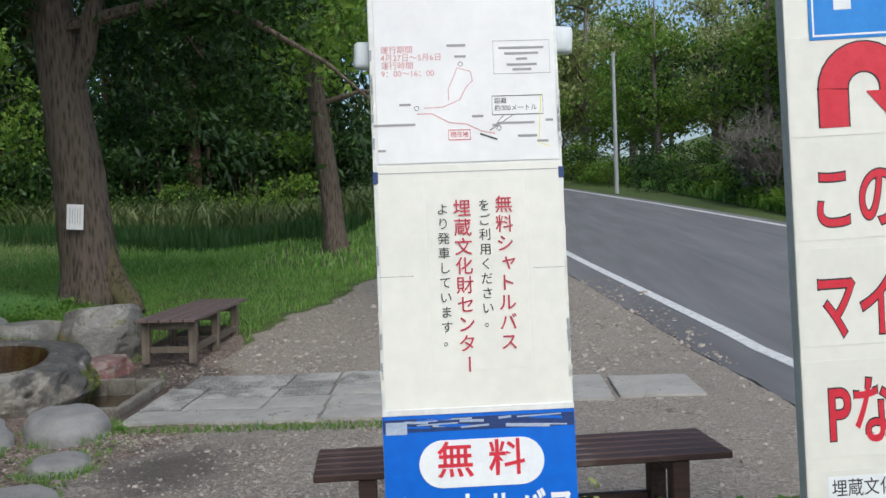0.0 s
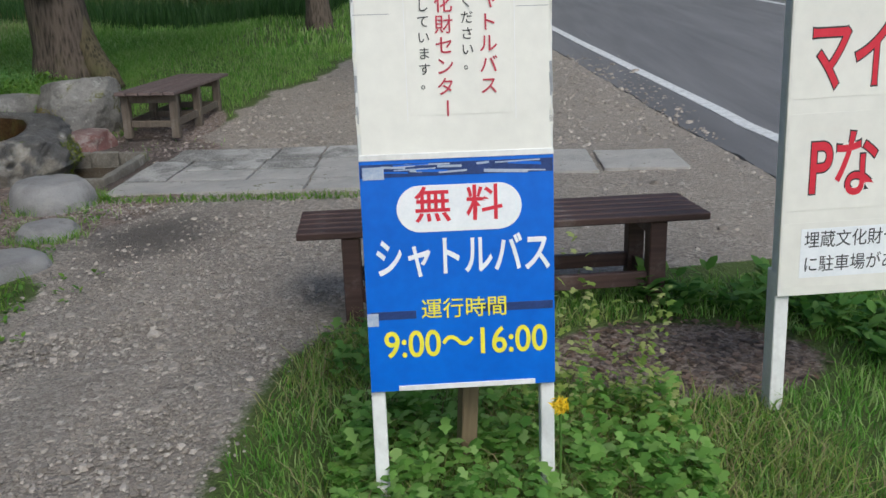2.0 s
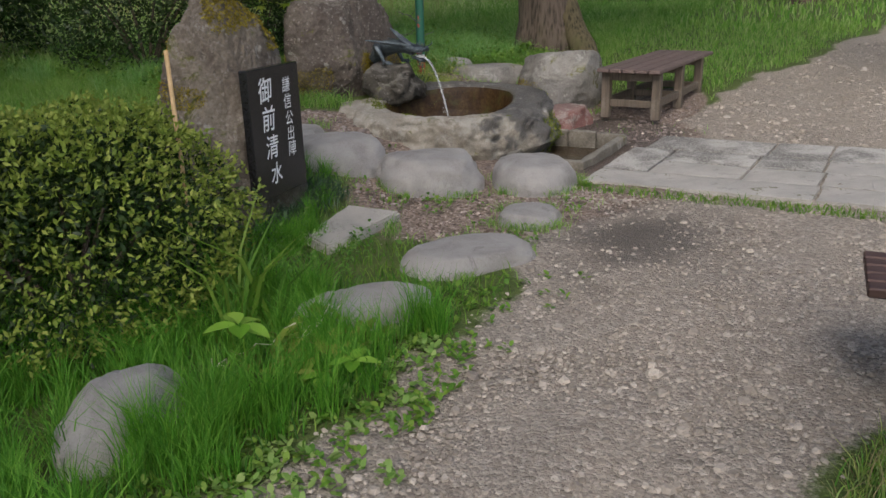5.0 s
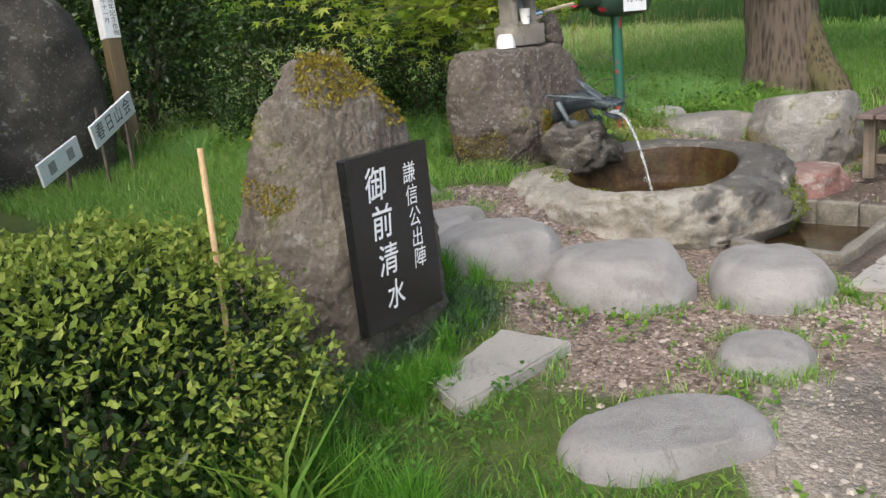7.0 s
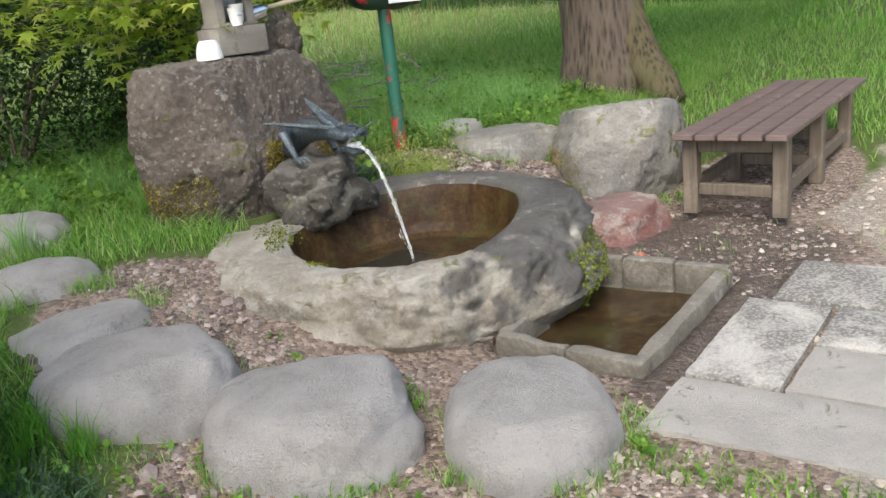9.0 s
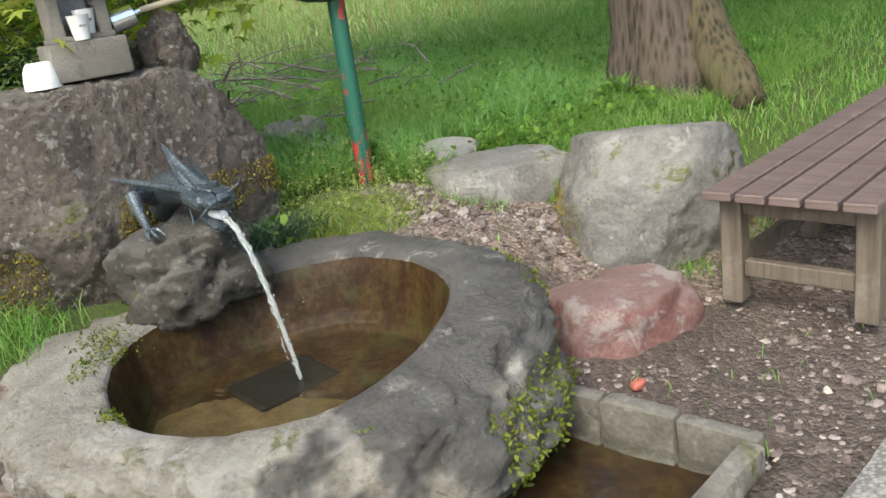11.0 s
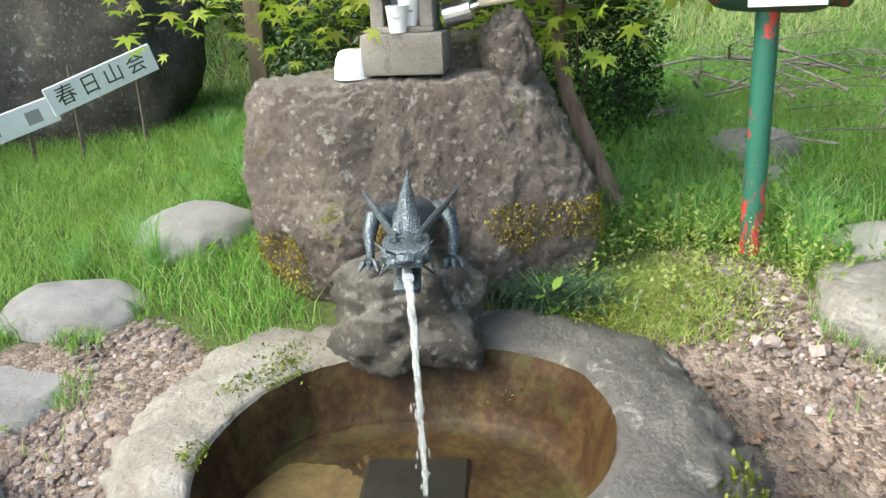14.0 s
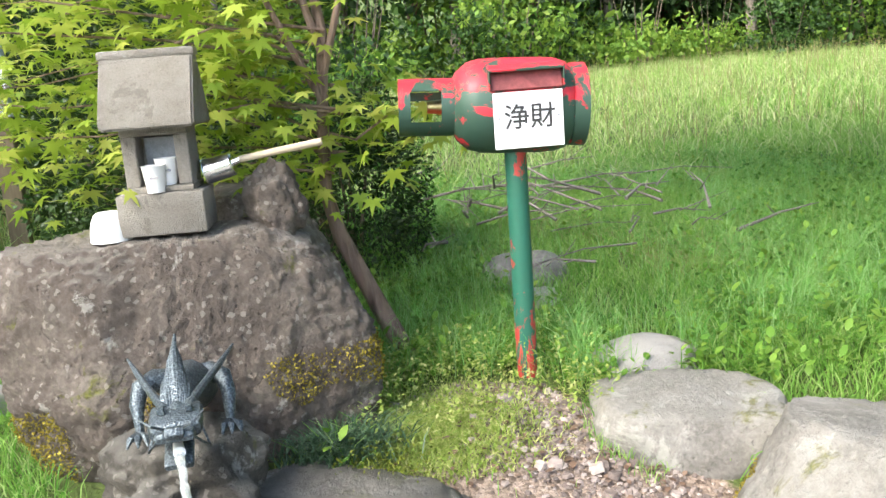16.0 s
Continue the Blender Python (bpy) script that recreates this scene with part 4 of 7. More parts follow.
    for x, z in ((-0.13, 1.80), (0.085, 1.742), (-0.01, 1.915)):
        part("map_line", ribbon([(x + 0.006 * math.cos(k), z + 0.006 * math.sin(k)) for k in np.linspace(0, 5.7, 10)], 0.0014, y, True), M_ink, top)
    part("map_line", ribbon([(0.035, 1.728), (0.08, 1.712)], 0.004, y - 0.0006), M_ink, top)
    part("map_line", ribbon([(0.2, 1.83), (0.195, 1.76), (0.19, 1.70), (0.22, 1.69)], 0.0018, y), M_yellow, top)
    rng = random.Random(9)
    for x, z, w in ((0.153, 1.955, 0.12), (0.153, 1.94, 0.09), (0.153, 1.925, 0.03), (0.153, 1.91, 0.08), (0.153, 1.897, 0.05), (-0.02, 1.965, 0.05), (-0.01, 1.935, 0.03), (-0.19, 1.757, 0.11), (0.13, 1.755, 0.1), (0.16, 1.72, 0.05),
                    (-0.16, 1.81, 0.03), (0.03, 1.775, 0.03), (0.22, 1.76, 0.02), (0.2, 1.705, 0.03), (-0.225, 1.69, 0.02), (0.075, 1.75, 0.012)):
        part("print_bar", panel(w, 0.006, 0.0006, 0), M_greyink, top, at=pose(x, y, z))
    for x, z in ((-0.262, 1.955), (0.272, 1.985)):
        bottle = part("plastic_weight", box((0.06, 0.035, 0.075), bevel=0.014, seg=3), plain("cloudy_plastic", (0.5, 0.54, 0.56), (0.62, 0.65, 0.67), 8, 0.3), top, "cloudy plastic bottle tied behind the board", at=pose(x, 0.04, z, 0, 4, 0))
    rng2 = random.Random(21)
    for k in range(46):
        s2 = rng2.choice((-1, 1))
        part("peeling_edge", panel(rng2.uniform(0.004, 0.010), rng2.uniform(0.015, 0.06), 0.0012, 0.0003), rng2.choice((M_greyedge, M_cream, M_white)), top, at=pose(s2 * 0.246, -0.0088, rng2.uniform(1.04, 2.1), 0, rng2.uniform(-4, 4)))
    for x, z, w, h in ((-0.12, 1.345, 0.0015, 0.5), (0.155, 1.345, 0.0015, 0.5), (-0.2, 1.36, 0.09, 0.0015), (0.2, 1.37, 0.08, 0.0015), (0.0, 1.63, 0.48, 0.002)):
        part("sheet_edge", panel(w, h, 0.0008, 0), M_greyink if h < 0.01 else M_paper, top, at=pose(x, -0.0088, z))
    for x in (-0.245, 0.245):
        part("tape_strip", panel(0.014, 0.03, 0.003, 0.0004), M_tape, top, at=pose(x, -0.009, 1.62))


def parking_sign():
    top = thing("parking_sign", pose(0.945, 2.665, 0.02, 0, -1.6, 4), "white parking sign board with red lettering on white legs", "sign")
    part("leg", box((0.045, 0.07, 0.52), bevel=0.003), M_white, top, at=pose(0.024, 0.045, 0.24))
    part("leg", box((0.045, 0.07, 0.52), bevel=0.003), M_white, top, at=pose(0.62, 0.045, 0.24))
    part("board", panel(0.645, 1.95, 0.014), M_cream, top, at=pose(0.3225, 0, 1.40))
    part("side_rail", box((0.04, 0.045, 1.95), bevel=0.003), plain("pale_rail", (0.6, 0.61, 0.62), (0.74, 0.75, 0.76), 20, 0.6), top, at=pose(0.022, 0.0305, 1.40))
    for z in (2.005, 1.69, 1.365, 1.02, 0.68):
        part("sheet", panel(0.636, 0.30 if z > 0.8 else 0.21, 0.001, 0.0003), M_cream, top, at=pose(0.324, -0.0078, z - 0.165 if z > 0.8 else z - 0.12))
    part("blue_square", panel(0.42, 0.40, 0.002, 0.001), plain("sign_blue", (0.02, 0.2, 0.62), (0.03, 0.25, 0.7), 6, 0.4), top, at=pose(0.285, -0.0095, 2.18))
    part("white_border", ribbon(loop(0.285, 2.18, 0.395, 0.375), 0.008, -0.0112, True), M_letterwhite, top)
    lettering("lettering", "P", 0.34, M_letterwhite, top, pose(0.225, -0.0115, 2.18), bold=0.03)
    arc = [(0.14, 1.715), (0.14, 1.83)] + [(0.14 + 0.095 * (1 - math.cos(a)), 1.83 + 0.095 * math.sin(a)) for a in np.linspace(0, math.pi, 14)] + [(0.33, 1.81)]
    part("arrow_outline", ribbon(arc, 0.098, -0.0092), M_ink, top)
    part("arrow", ribbon(arc, 0.088, -0.0100), M_red, top)
    bm = bmesh.new()
    bm.faces.new([bm.verts.new(p) for p in ((0.24, -0.0104, 1.82), (0.33, -0.0104, 1.715), (0.42, -0.0104, 1.82))])
    part("arrow_head", bm, M_red, top)
    for body, x, z, size, tall in (("この", 0.052, 1.488, 0.143, 1.52), ("マイカ", 0.052, 1.160, 0.132, 1.78), ("Pな", 0.072, 0.828, 0.146, 1.55)):
        lettering("letter_outline", body, size, M_ink, top, pose(x, -0.0088, z), tall, 0.034, align="LEFT")
        lettering("lettering", body, size, M_red, top, pose(x, -0.0096, z), tall, 0.012, align="LEFT")
    part("white_plate", panel(0.55, 0.16, 0.001, 0.0003), M_letterwhite, top, at=pose(0.34, -0.0088, 0.565))
    lettering("lettering", "埋蔵文化財センタ", 0.05, M_ink, top, pose(0.075, -0.0098, 0.605), 1.15, 0.004, align="LEFT")
    lettering("lettering", "に駐車場がありま", 0.05, M_ink, top, pose(0.075, -0.0098, 0.525), 1.15, 0.004, align="LEFT")


shuttle_sign()
parking_sign()
for ch, u, v, size in (("御", 0.16, 0.125, 0.125), ("前", 0.17, 0.275, 0.125), ("清", 0.18, 0.425, 0.12), ("水", 0.20, 0.57, 0.11), ("謙", 0.37, 0.115, 0.08), ("信", 0.372, 0.205, 0.078), ("公", 0.376, 0.295, 0.078), ("出", 0.378, 0.38, 0.076), ("陣", 0.38, 0.465, 0.08)):
    lettering("carved_letter", ch, size, M_letterwhite, plaque, pose(0.0262, -0.25 + u * 0.96, 0.343 - v, 0, 0, 90), 1.12, 0.009 if size > 0.1 else 0.002, shear=0.12)


# ---- shrine and its offerings ----
def shrine():
    top = thing("stone_shrine", pose(-5.105, 6.61, 1.316, 0, 0, -10), "small weathered stone shrine with a pitched roof on a boulder", "shrine")
    part("base", box((0.21, 0.275, 0.135), bevel=0.008, seg=2), M_shrine, top, at=pose(0, 0, 0.068))
    part("plinth", box((0.19, 0.215, 0.02), bevel=0.004), M_shrine, top, at=pose(-0.01, 0, 0.145))
    for s in (-1, 1):
        part("pillar", box((0.15, 0.045, 0.165), bevel=0.004), M_shrine, top, at=pose(-0.005, s * 0.082, 0.236))
    part("back_panel", box((0.05, 0.125, 0.165), bevel=0.003), M_shrine, top, at=pose(-0.04, 0, 0.236))
    part("door_panel", box((0.012, 0.10, 0.13), bevel=0.003), plain("carved_panel", (0.2, 0.21, 0.22), (0.33, 0.34, 0.36), 40, 0.8), top, "pale carved door panel in the niche", at=pose(-0.008, 0, 0.245))
    part("lintel", box((0.16, 0.21, 0.03), bevel=0.004), M_shrine, top, at=pose(0, 0, 0.332))
    bm = bmesh.new()
    prof = [(0.150, 0.34), (0.150, 0.372), (0.035, 0.565), (-0.035, 0.565), (-0.150, 0.372), (-0.150, 0.34)]
    ends = []
    for y in (-0.145, 0.145):
        ends.append([bm.verts.new((x, y, z)) for x, z in prof])
    for i in range(6):
        bm.faces.new((ends[0][i], ends[0][(i + 1) % 6], ends[1][(i + 1) % 6], ends[1][i]))
    bm.faces.new(ends[0][::-1]), bm.faces.new(ends[1])
    bmesh.ops.bevel(bm, geom=bm.edges[:], offset=0.007, segments=2, affect="EDGES")
    bmesh.ops.recalc_face_normals(bm, faces=bm.faces[:])
    part("roof", bm, M_shrine, top)
    part("ridge", box((0.07, 0.304, 0.028), bevel=0.008, seg=2), M_shrine, top, at=pose(0, 0, 0.572))


shrine()
M_china = plain("white_china", (0.78, 0.77, 0.74), (0.86, 0.85, 0.83), 6, 0.3, 0.02, spec=0.5)
bowl = part("sake_bowl", lathe([(0.0, 0.085), (0.034, 0.086), (0.042, 0.08), (0.052, 0.06), (0.058, 0.03), (0.06, 0.0), (0.056, 0.0), (0.05, 0.05), (0.0, 0.07)]), M_china, at=pose(-5.075, 6.425, 1.308) @ Matrix.Diagonal((1.08, 1.08, 1.08, 1)))
tagged(bowl, "white china bowl turned upside down on the boulder", "bowl")
for x, y, z in ((-5.025, 6.585, 1.4535), (-5.06, 6.625, 1.4715)):
    cup = thing("paper_cup", pose(x, y, z, 0, 0, 70), "white paper cup standing before the shrine's niche", "cup", "paper cups")
    part("cup_wall", lathe([(0.0, 0.003), (0.026, 0.003), (0.027, 0.0), (0.038, 0.083), (0.040, 0.086), (0.037, 0.086), (0.026, 0.006)], 24), M_china, cup)
    part("print_bar", panel(0.026, 0.008, 0.001, 0), M_greyink, cup, at=pose(0.010, -0.032, 0.048, -8, 0, 17))
M_alu = plain("aluminium", (0.80, 0.81, 0.82), (0.90, 0.90, 0.91), 25, 0.22, 0.12, metal=1.0)
ladle = thing("water_ladle", pose(-5.13, 6.80, 1.445, 0, -4, 76), "aluminium ladle with a pale wooden handle lying on the rock", "ladle")
part("cup", lathe([(0.0, 0.0), (0.034, 0.001), (0.040, 0.006), (0.045, 0.095), (0.048, 0.098), (0.043, 0.098), (0.037, 0.009), (0.0, 0.006)], 32), M_alu, ladle, "dented shiny aluminium cup", at=pose(0.048, -0.02, 0.068, 0, -98, 0))
part("socket", tube([(0.035, -0.03, 0.07), (0.075, -0.03, 0.08)], [0.016, 0.011], 10), M_alu, ladle)
part("handle", tube([(0.07, -0.03, 0.079), (0.35, -0.03, 0.098)], [0.0115, 0.0125], 10), wood("pale_handle", (0.36, 0.3, 0.21), (0.55, 0.47, 0.35), (3, 40, 40)), ladle, "pale wooden handle")


# ---- dragon spout, water jet ----
def dragon():
    bm = bmesh.new()
    tube([(-0.46, 0.03, -0.06), (-0.40, 0.04, 0.0), (-0.31, 0.02, 0.045), (-0.20, 0, 0.06), (-0.10, 0, 0.055), (-0.02, 0, 0.03)], [0.04, 0.06, 0.065, 0.055, 0.045, 0.042], 14, bm)
    box((0.12, 0.135, 0.05), pose(0.0, 0, 0.045, 0, 8), 0.016, bm, 2)
    box((0.09, 0.10, 0.03), pose(0.06, 0, 0.035, 0, -6), 0.012, bm, 2)
    box((0.10, 0.075, 0.022), pose(0.03, 0, -0.035, 0, 22), 0.008, bm, 2)
    box((0.03, 0.055, 0.03), pose(0.10, 0, 0.05, 0, -20), 0.012, bm, 2)
    for s in (-1, 1):
        tube([(-0.03, s * 0.03, 0.07), (-0.14, s * 0.07, 0.085), (-0.27, s * 0.115, 0.10), (-0.39, s * 0.155, 0.115)], [0.013, 0.012, 0.010, 0.004], 8, bm)
        box((0.03, 0.02, 0.02), pose(0.0, s * 0.036, 0.078), 0.006, bm, 2)
        tube([(0.09, s * 0.03, 0.045), (0.06, s * 0.065, 0.0), (0.02, s * 0.075, -0.025), (-0.02, s * 0.06, 0.02)], [0.005, 0.004, 0.004, 0.003], 6, bm)
        tube([(0.10, s * 0.02, 0.06), (0.125, s * 0.05, 0.085), (0.10, s * 0.08, 0.10)], [0.004, 0.004, 0.002], 6, bm)
        tube([(-0.36, s * 0.02, 0.03), (-0.33, s * 0.085, 0.055), (-0.30, s * 0.118, 0.05), (-0.265, s * 0.130, 0.01), (-0.24, s * 0.128, -0.035), (-0.225, s * 0.127, -0.06)], [0.045, 0.034, 0.026, 0.021, 0.015, 0.012], 12, bm)
        for k in (-1, 0, 1):
            tube([(-0.23, s * 0.128, -0.066), (-0.185, s * 0.13 + k * 0.022, -0.062), (-0.16, s * 0.13 + k * 0.028, -0.078)], [0.013, 0.011, 0.003], 6, bm)
    # mane: a broad pointed plume of grooved strands
    for k in range(-4, 5):
        u = k / 4
        tall = 1.0 - 0.35 * u * u
        y0 = lambda f: u * 0.030 * math.sin(math.pi * min(1.0, 0.25 + 0.75 * f)) ** 0.8
        tube([(-0.03 - 0.22 * f * tall, y0(f), 0.055 + 0.155 * tall * f ** 0.9 - 0.025 * abs(u) * f) for f in (0, 0.25, 0.5, 0.75, 1.0)], [0.012, 0.015, 0.014, 0.010, 0.003], 8, bm)
    for v in bm.verts:
        v.co += Vector(noise.noise_vector(v.co * 60)) * 0.004
    n = Nodes("old_bronze")
    f = n.mix(0.5, n.noise(25, 8, 0.7), n.cells(160).outputs["Distance"])
    M_bronze = n.finish(n.ramp(f, (0.2, (0.025, 0.03, 0.034)), (0.5, (0.085, 0.105, 0.12)), (0.75, (0.2, 0.24, 0.26))), 0.42, f, 0.6, 0.006, 0.55)
    ob = part("dragon_spout", bm, M_bronze, at=pose(-4.40, 6.588, 0.872, 0, 0, -2))
    return tagged(ob, "blue-grey bronze dragon head spouting spring water into the basin", "fountain spout")


dragon()


def water_jet():
    top = thing("water_jet", pose(-4.345, 6.588, 0.852, 0, 0, 5), "clear thin jet of water falling into the basin", "water")
    path = [(0.25 * t - 0.01 * t * t, 0.0, 0.02 * t - 0.555 * t * t) for t in np.linspace(0, 1, 40)]
    rng = random.Random(3)
    M_jet = water_material("falling_water", 0.15)
    M_jet.node_tree.nodes["Principled BSDF"].inputs["Transmission Weight"].default_value = 0.75
    for k in range(3):
        pts, rad = [], []
        for i, (x, y, z) in enumerate(path):
            w = 0.007 * (1 - 0.35 * i / 40)
            ph = i * 0.55 + k * 2.1
            pts.append((x + w * 0.6 * math.cos(ph), y + w * math.sin(ph), z + 0.004 * math.sin(ph * 2)))
            rad.append(0.0068 * (1 - 0.6 * i / 40) * (1 + 0.3 * math.sin(i * 1.3 + k)))
        part("strand", tube(pts, rad, 8), M_jet, top)
    for k in range(70):
        f = rng.uniform(0.25, 1.0)
        i = int(f * 39)
        x, y, z = path[i]
        w = 0.006 + 0.014 * f
        L = rng.uniform(0.008, 0.026)
        x, y = x + rng.gauss(0, w * 0.5), y + rng.gauss(0, w * 0.6)
        part("droplet", tube([(x - L * 0.15, y, z + L / 2), (x, y, z), (x + L * 0.12, y, z - L / 2)], [0.0012, rng.uniform(0.002, 0.0036), 0.001], 6), M_jet, top)
    part("spout_lip", tube([(-0.05, 0, 0.006), (0.02, 0, 0.006)], [0.013, 0.016], 12), M_letterwhite, top)


water_jet()


# ---- donation box ----
def donation_box():
    top = thing("donation_box", pose(-5.15, 7.855, 0.5, 0, 0, 0), "old gas cylinder donation box, red and green paint flaking", "donation box")
    M_can = flaky_paint("flaking_red_green", (0.60, 0.03, 0.05), (0.035, 0.085, 0.06), (0.535, 0.10))
    n = Nodes("flaking_green")
    tall = n.add("ShaderNodeMapping", Vector=n.coords, Scale=(13, 13, 5)).outputs[0]
    low = n.ramp(n.add("ShaderNodeSeparateXYZ", Vector=n.coords).outputs[2], (0.05, 0.10), (0.75, -0.03))
    patch = n.ramp(n.math("SUBTRACT", n.noise(1.0, 8, 0.7, 0.5, tall), low), (0.385, 0.0), (0.405, 1.0))
    M_pole = n.finish(n.mix(n.math("MULTIPLY", n.noise(40, 6), 0.3), n.mix(patch, (0.5, 0.06, 0.05), (0.02, 0.135, 0.09)), (0.06, 0.06, 0.05)), 0.45, patch, 0.35, 0.002)
    part("pole", tube([(0.0, 0.0, -0.1), (0.0, 0.0, 0.98)], 0.041, 20), M_pole, top, "green steel pole with red showing through")
    axis = pose(0.0, -0.005, 1.125, 0, 0, -13)
    lying = axis @ pose(0, 0, 0, -90 - 3.0)
    can = part("cylinder", lathe([(0.0, -0.235), (0.075, -0.23), (0.125, -0.205), (0.158, -0.165), (0.17, -0.12), (0.173, -0.06), (0.173, 0.10), (0.17, 0.15), (0.158, 0.19), (0.125, 0.225), (0.0, 0.24)], 48), M_can, top, at=lying)
    bm = bmesh.new()
    levels = (-0.21, -0.262, -0.372, -0.415)
    for r in (0.098, 0.104):
        rows = [[bm.verts.new((r * math.cos(radians(d)), r * math.sin(radians(d)), z)) for z in levels] for d in range(-150, 151, 6)]
        for i, (a, b) in enumerate(zip(rows, rows[1:])):
            for j in range(3):
                hole = j == 1 and (22 <= i <= 32 or 3 <= i <= 11)
                if not hole:
                    bm.faces.new((a[j], a[j + 1], b[j + 1], b[j]))
    part("valve_guard", bm, M_can, top, "red valve guard with hand holes", at=lying @ pose(0, 0, 0, 0, 0, -18))
    part("valve", tube([(0, 0, -0.23), (0, 0, -0.31)], [0.03, 0.022], 14), plain("brass", (0.3, 0.24, 0.1), (0.5, 0.42, 0.22), 30, 0.4, metal=1.0), top, at=lying)
    part("foot_ring", lathe([(0.125, 0.20), (0.15, 0.21), (0.152, 0.262), (0.145, 0.262), (0.143, 0.21)], 40), M_can, top, at=lying)
    part("slot_hood", box((0.075, 0.265, 0.012), bevel=0.003), M_can, top, "small tin hood over the coin slot", at=axis @ pose(0.150, 0.035, 0.135, 0, 12, 0))
    for s in (-1, 1):
        part("hood_side", box((0.06, 0.006, 0.075), bevel=0.002), M_can, top, at=axis @ pose(0.155, 0.035 + s * 0.13, 0.10, 0, 0, 0))
    part("slot_plate", box((0.008, 0.25, 0.07), bevel=0.002), plain("rusty_red", (0.13, 0.03, 0.03), (0.26, 0.06, 0.06), 20, 0.6), top, at=axis @ pose(0.160, 0.035, 0.092, 0, -20, 0))
    plate = part("name_plate", box((0.005, 0.245, 0.195), bevel=0.001), M_letterwhite, top, "white name plate with black lettering", at=axis @ pose(0.178, 0.035, -0.045, 0, 0, 2))
    lettering("lettering", "浄財", 0.092, M_ink, plate, pose(0.0032, 0.004, 0.005, 0, 0, 90), 1.0, 0.014)
    for s in (-1, 1):
        part("screw", lathe([(0.0, 0.004), (0.004, 0.003), (0.0055, 0.0)], 10), M_alu, plate, at=pose(0.0026, s * 0.105, 0.01, 0, 90))


donation_box()


# ---- small signs and stakes ----
stake = thing("wooden_stake", pose(-8.75, 5.42, 0.67, 0, -3, 0), "square wooden stake with a white inscribed head", "stake")
part("post", box((0.13, 0.13, 1.25), bevel=0.008), M_stakewood, stake, at=pose(0, 0, 0.4))
part("white_head", box((0.135, 0.135, 0.75), bevel=0.004), M_letterwhite, stake, "white painted head with blue-black writing", at=pose(0, 0, 1.40))
for i, ch in enumerate("春日山会二十五周年記念植樹"):
    lettering("lettering", ch, 0.055, M_ink, stake, pose(0.0690, 0.03, 1.73 - 0.055 * i, 0, 0, 90))
for i, ch in enumerate("平成十七年十一月"):
    lettering("lettering", ch, 0.05, M_ink, stake, pose(0.0690, -0.032, 1.58 - 0.058 * i, 0, 0, 90))
board = thing("small_sign", pose(-7.45, 4.71, 1.07, 0, 0, 128.7), "small white sign slanting in the grass, black brush lettering", "sign")
slant = pose(0, 0, 0, 0, -17, 0)
part("sign_board", box((0.70, 0.02, 0.17), bevel=0.003), M_letterwhite, board, at=slant)
for i, ch in enumerate("春日山会"):
    lettering("lettering", ch, 0.13, M_ink, board, slant @ pose(-0.24 + 0.155 * i, -0.0115, 0))
for x in (-0.18, 0.22):
    part("leg", box((0.025, 0.02, 0.7), bevel=0.003), M_oldwood, board, at=pose(x, 0.021, -0.25))
board = thing("small_sign", pose(-7.25, 4.20, 0.85, 0, 0, 128.7), "second small white sign sunk lower in the grass", "sign")
part("sign_board", box((0.55, 0.02, 0.16), bevel=0.003), M_letterwhite, board, at=pose(0, 0, 0, 0, -14, 0))
for x in (-0.12, 0.13):
    part("print_bar", panel(0.09, 0.08, 0.001, 0), M_greyink, board, at=pose(x, -0.0112, 0.03 * (1 if x > 0 else -1), 0, -14, 0))
part("leg", box((0.025, 0.02, 0.6), bevel=0.003), M_oldwood, board, at=pose(0.1, 0.021, -0.2))
cane = part("bamboo_cane", tube([(-3.374, 3.132, 0.30), (-3.429, 3.169, 0.72), (-3.488, 3.209, 1.165)], 0.0095, 10), plain("dry_bamboo", (0.45, 0.29, 0.14), (0.62, 0.44, 0.24), 14, 0.5))
tagged(cane, "dry tan bamboo cane stuck in the bush", "stake")
peg = part("wooden_peg", box((0.05, 0.05, 0.42), bevel=0.004), M_stakewood, at=pose(-0.06, 2.36, 0.16, 0, 3, 20))
tagged(peg, "short brown wooden peg behind the notice board", "stake")


# ---- growing things ----
RNG = np.random.default_rng(7)
M_grass = leafy("grass", [(0.08, 0.23, 0.03), (0.15, 0.36, 0.05), (0.26, 0.46, 0.09), (0.42, 0.54, 0.22)], 0.5, patchy=0.45)
M_meadow = leafy("meadow_grass", [(0.18, 0.33, 0.07), (0.28, 0.45, 0.11), (0.42, 0.54, 0.2), (0.58, 0.60, 0.34)], 0.5, patchy=0.3)
M_horsetail = leafy("horsetail", [(0.16, 0.38, 0.08), (0.26, 0.50, 0.14), (0.38, 0.58, 0.25)], 0.5)
M_drygrass = leafy("dry_grass", [(0.25, 0.20, 0.10), (0.36, 0.30, 0.16), (0.20, 0.20, 0.07)], 0.3)
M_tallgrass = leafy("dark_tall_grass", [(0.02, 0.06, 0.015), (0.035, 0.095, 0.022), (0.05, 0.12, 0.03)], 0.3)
M_mugwort = leafy("mugwort_leaves", [(0.13, 0.30, 0.05), (0.23, 0.43, 0.085), (0.33, 0.50, 0.15)], 0.5)
M_plantain = leafy("plantain", [(0.14, 0.27, 0.05), (0.22, 0.36, 0.09), (0.32, 0.43, 0.14)], 0.4)
M_bank = leafy("bank_grass", [(0.035, 0.14, 0.018), (0.07, 0.23, 0.027), (0.13, 0.31, 0.045)], 0.45)
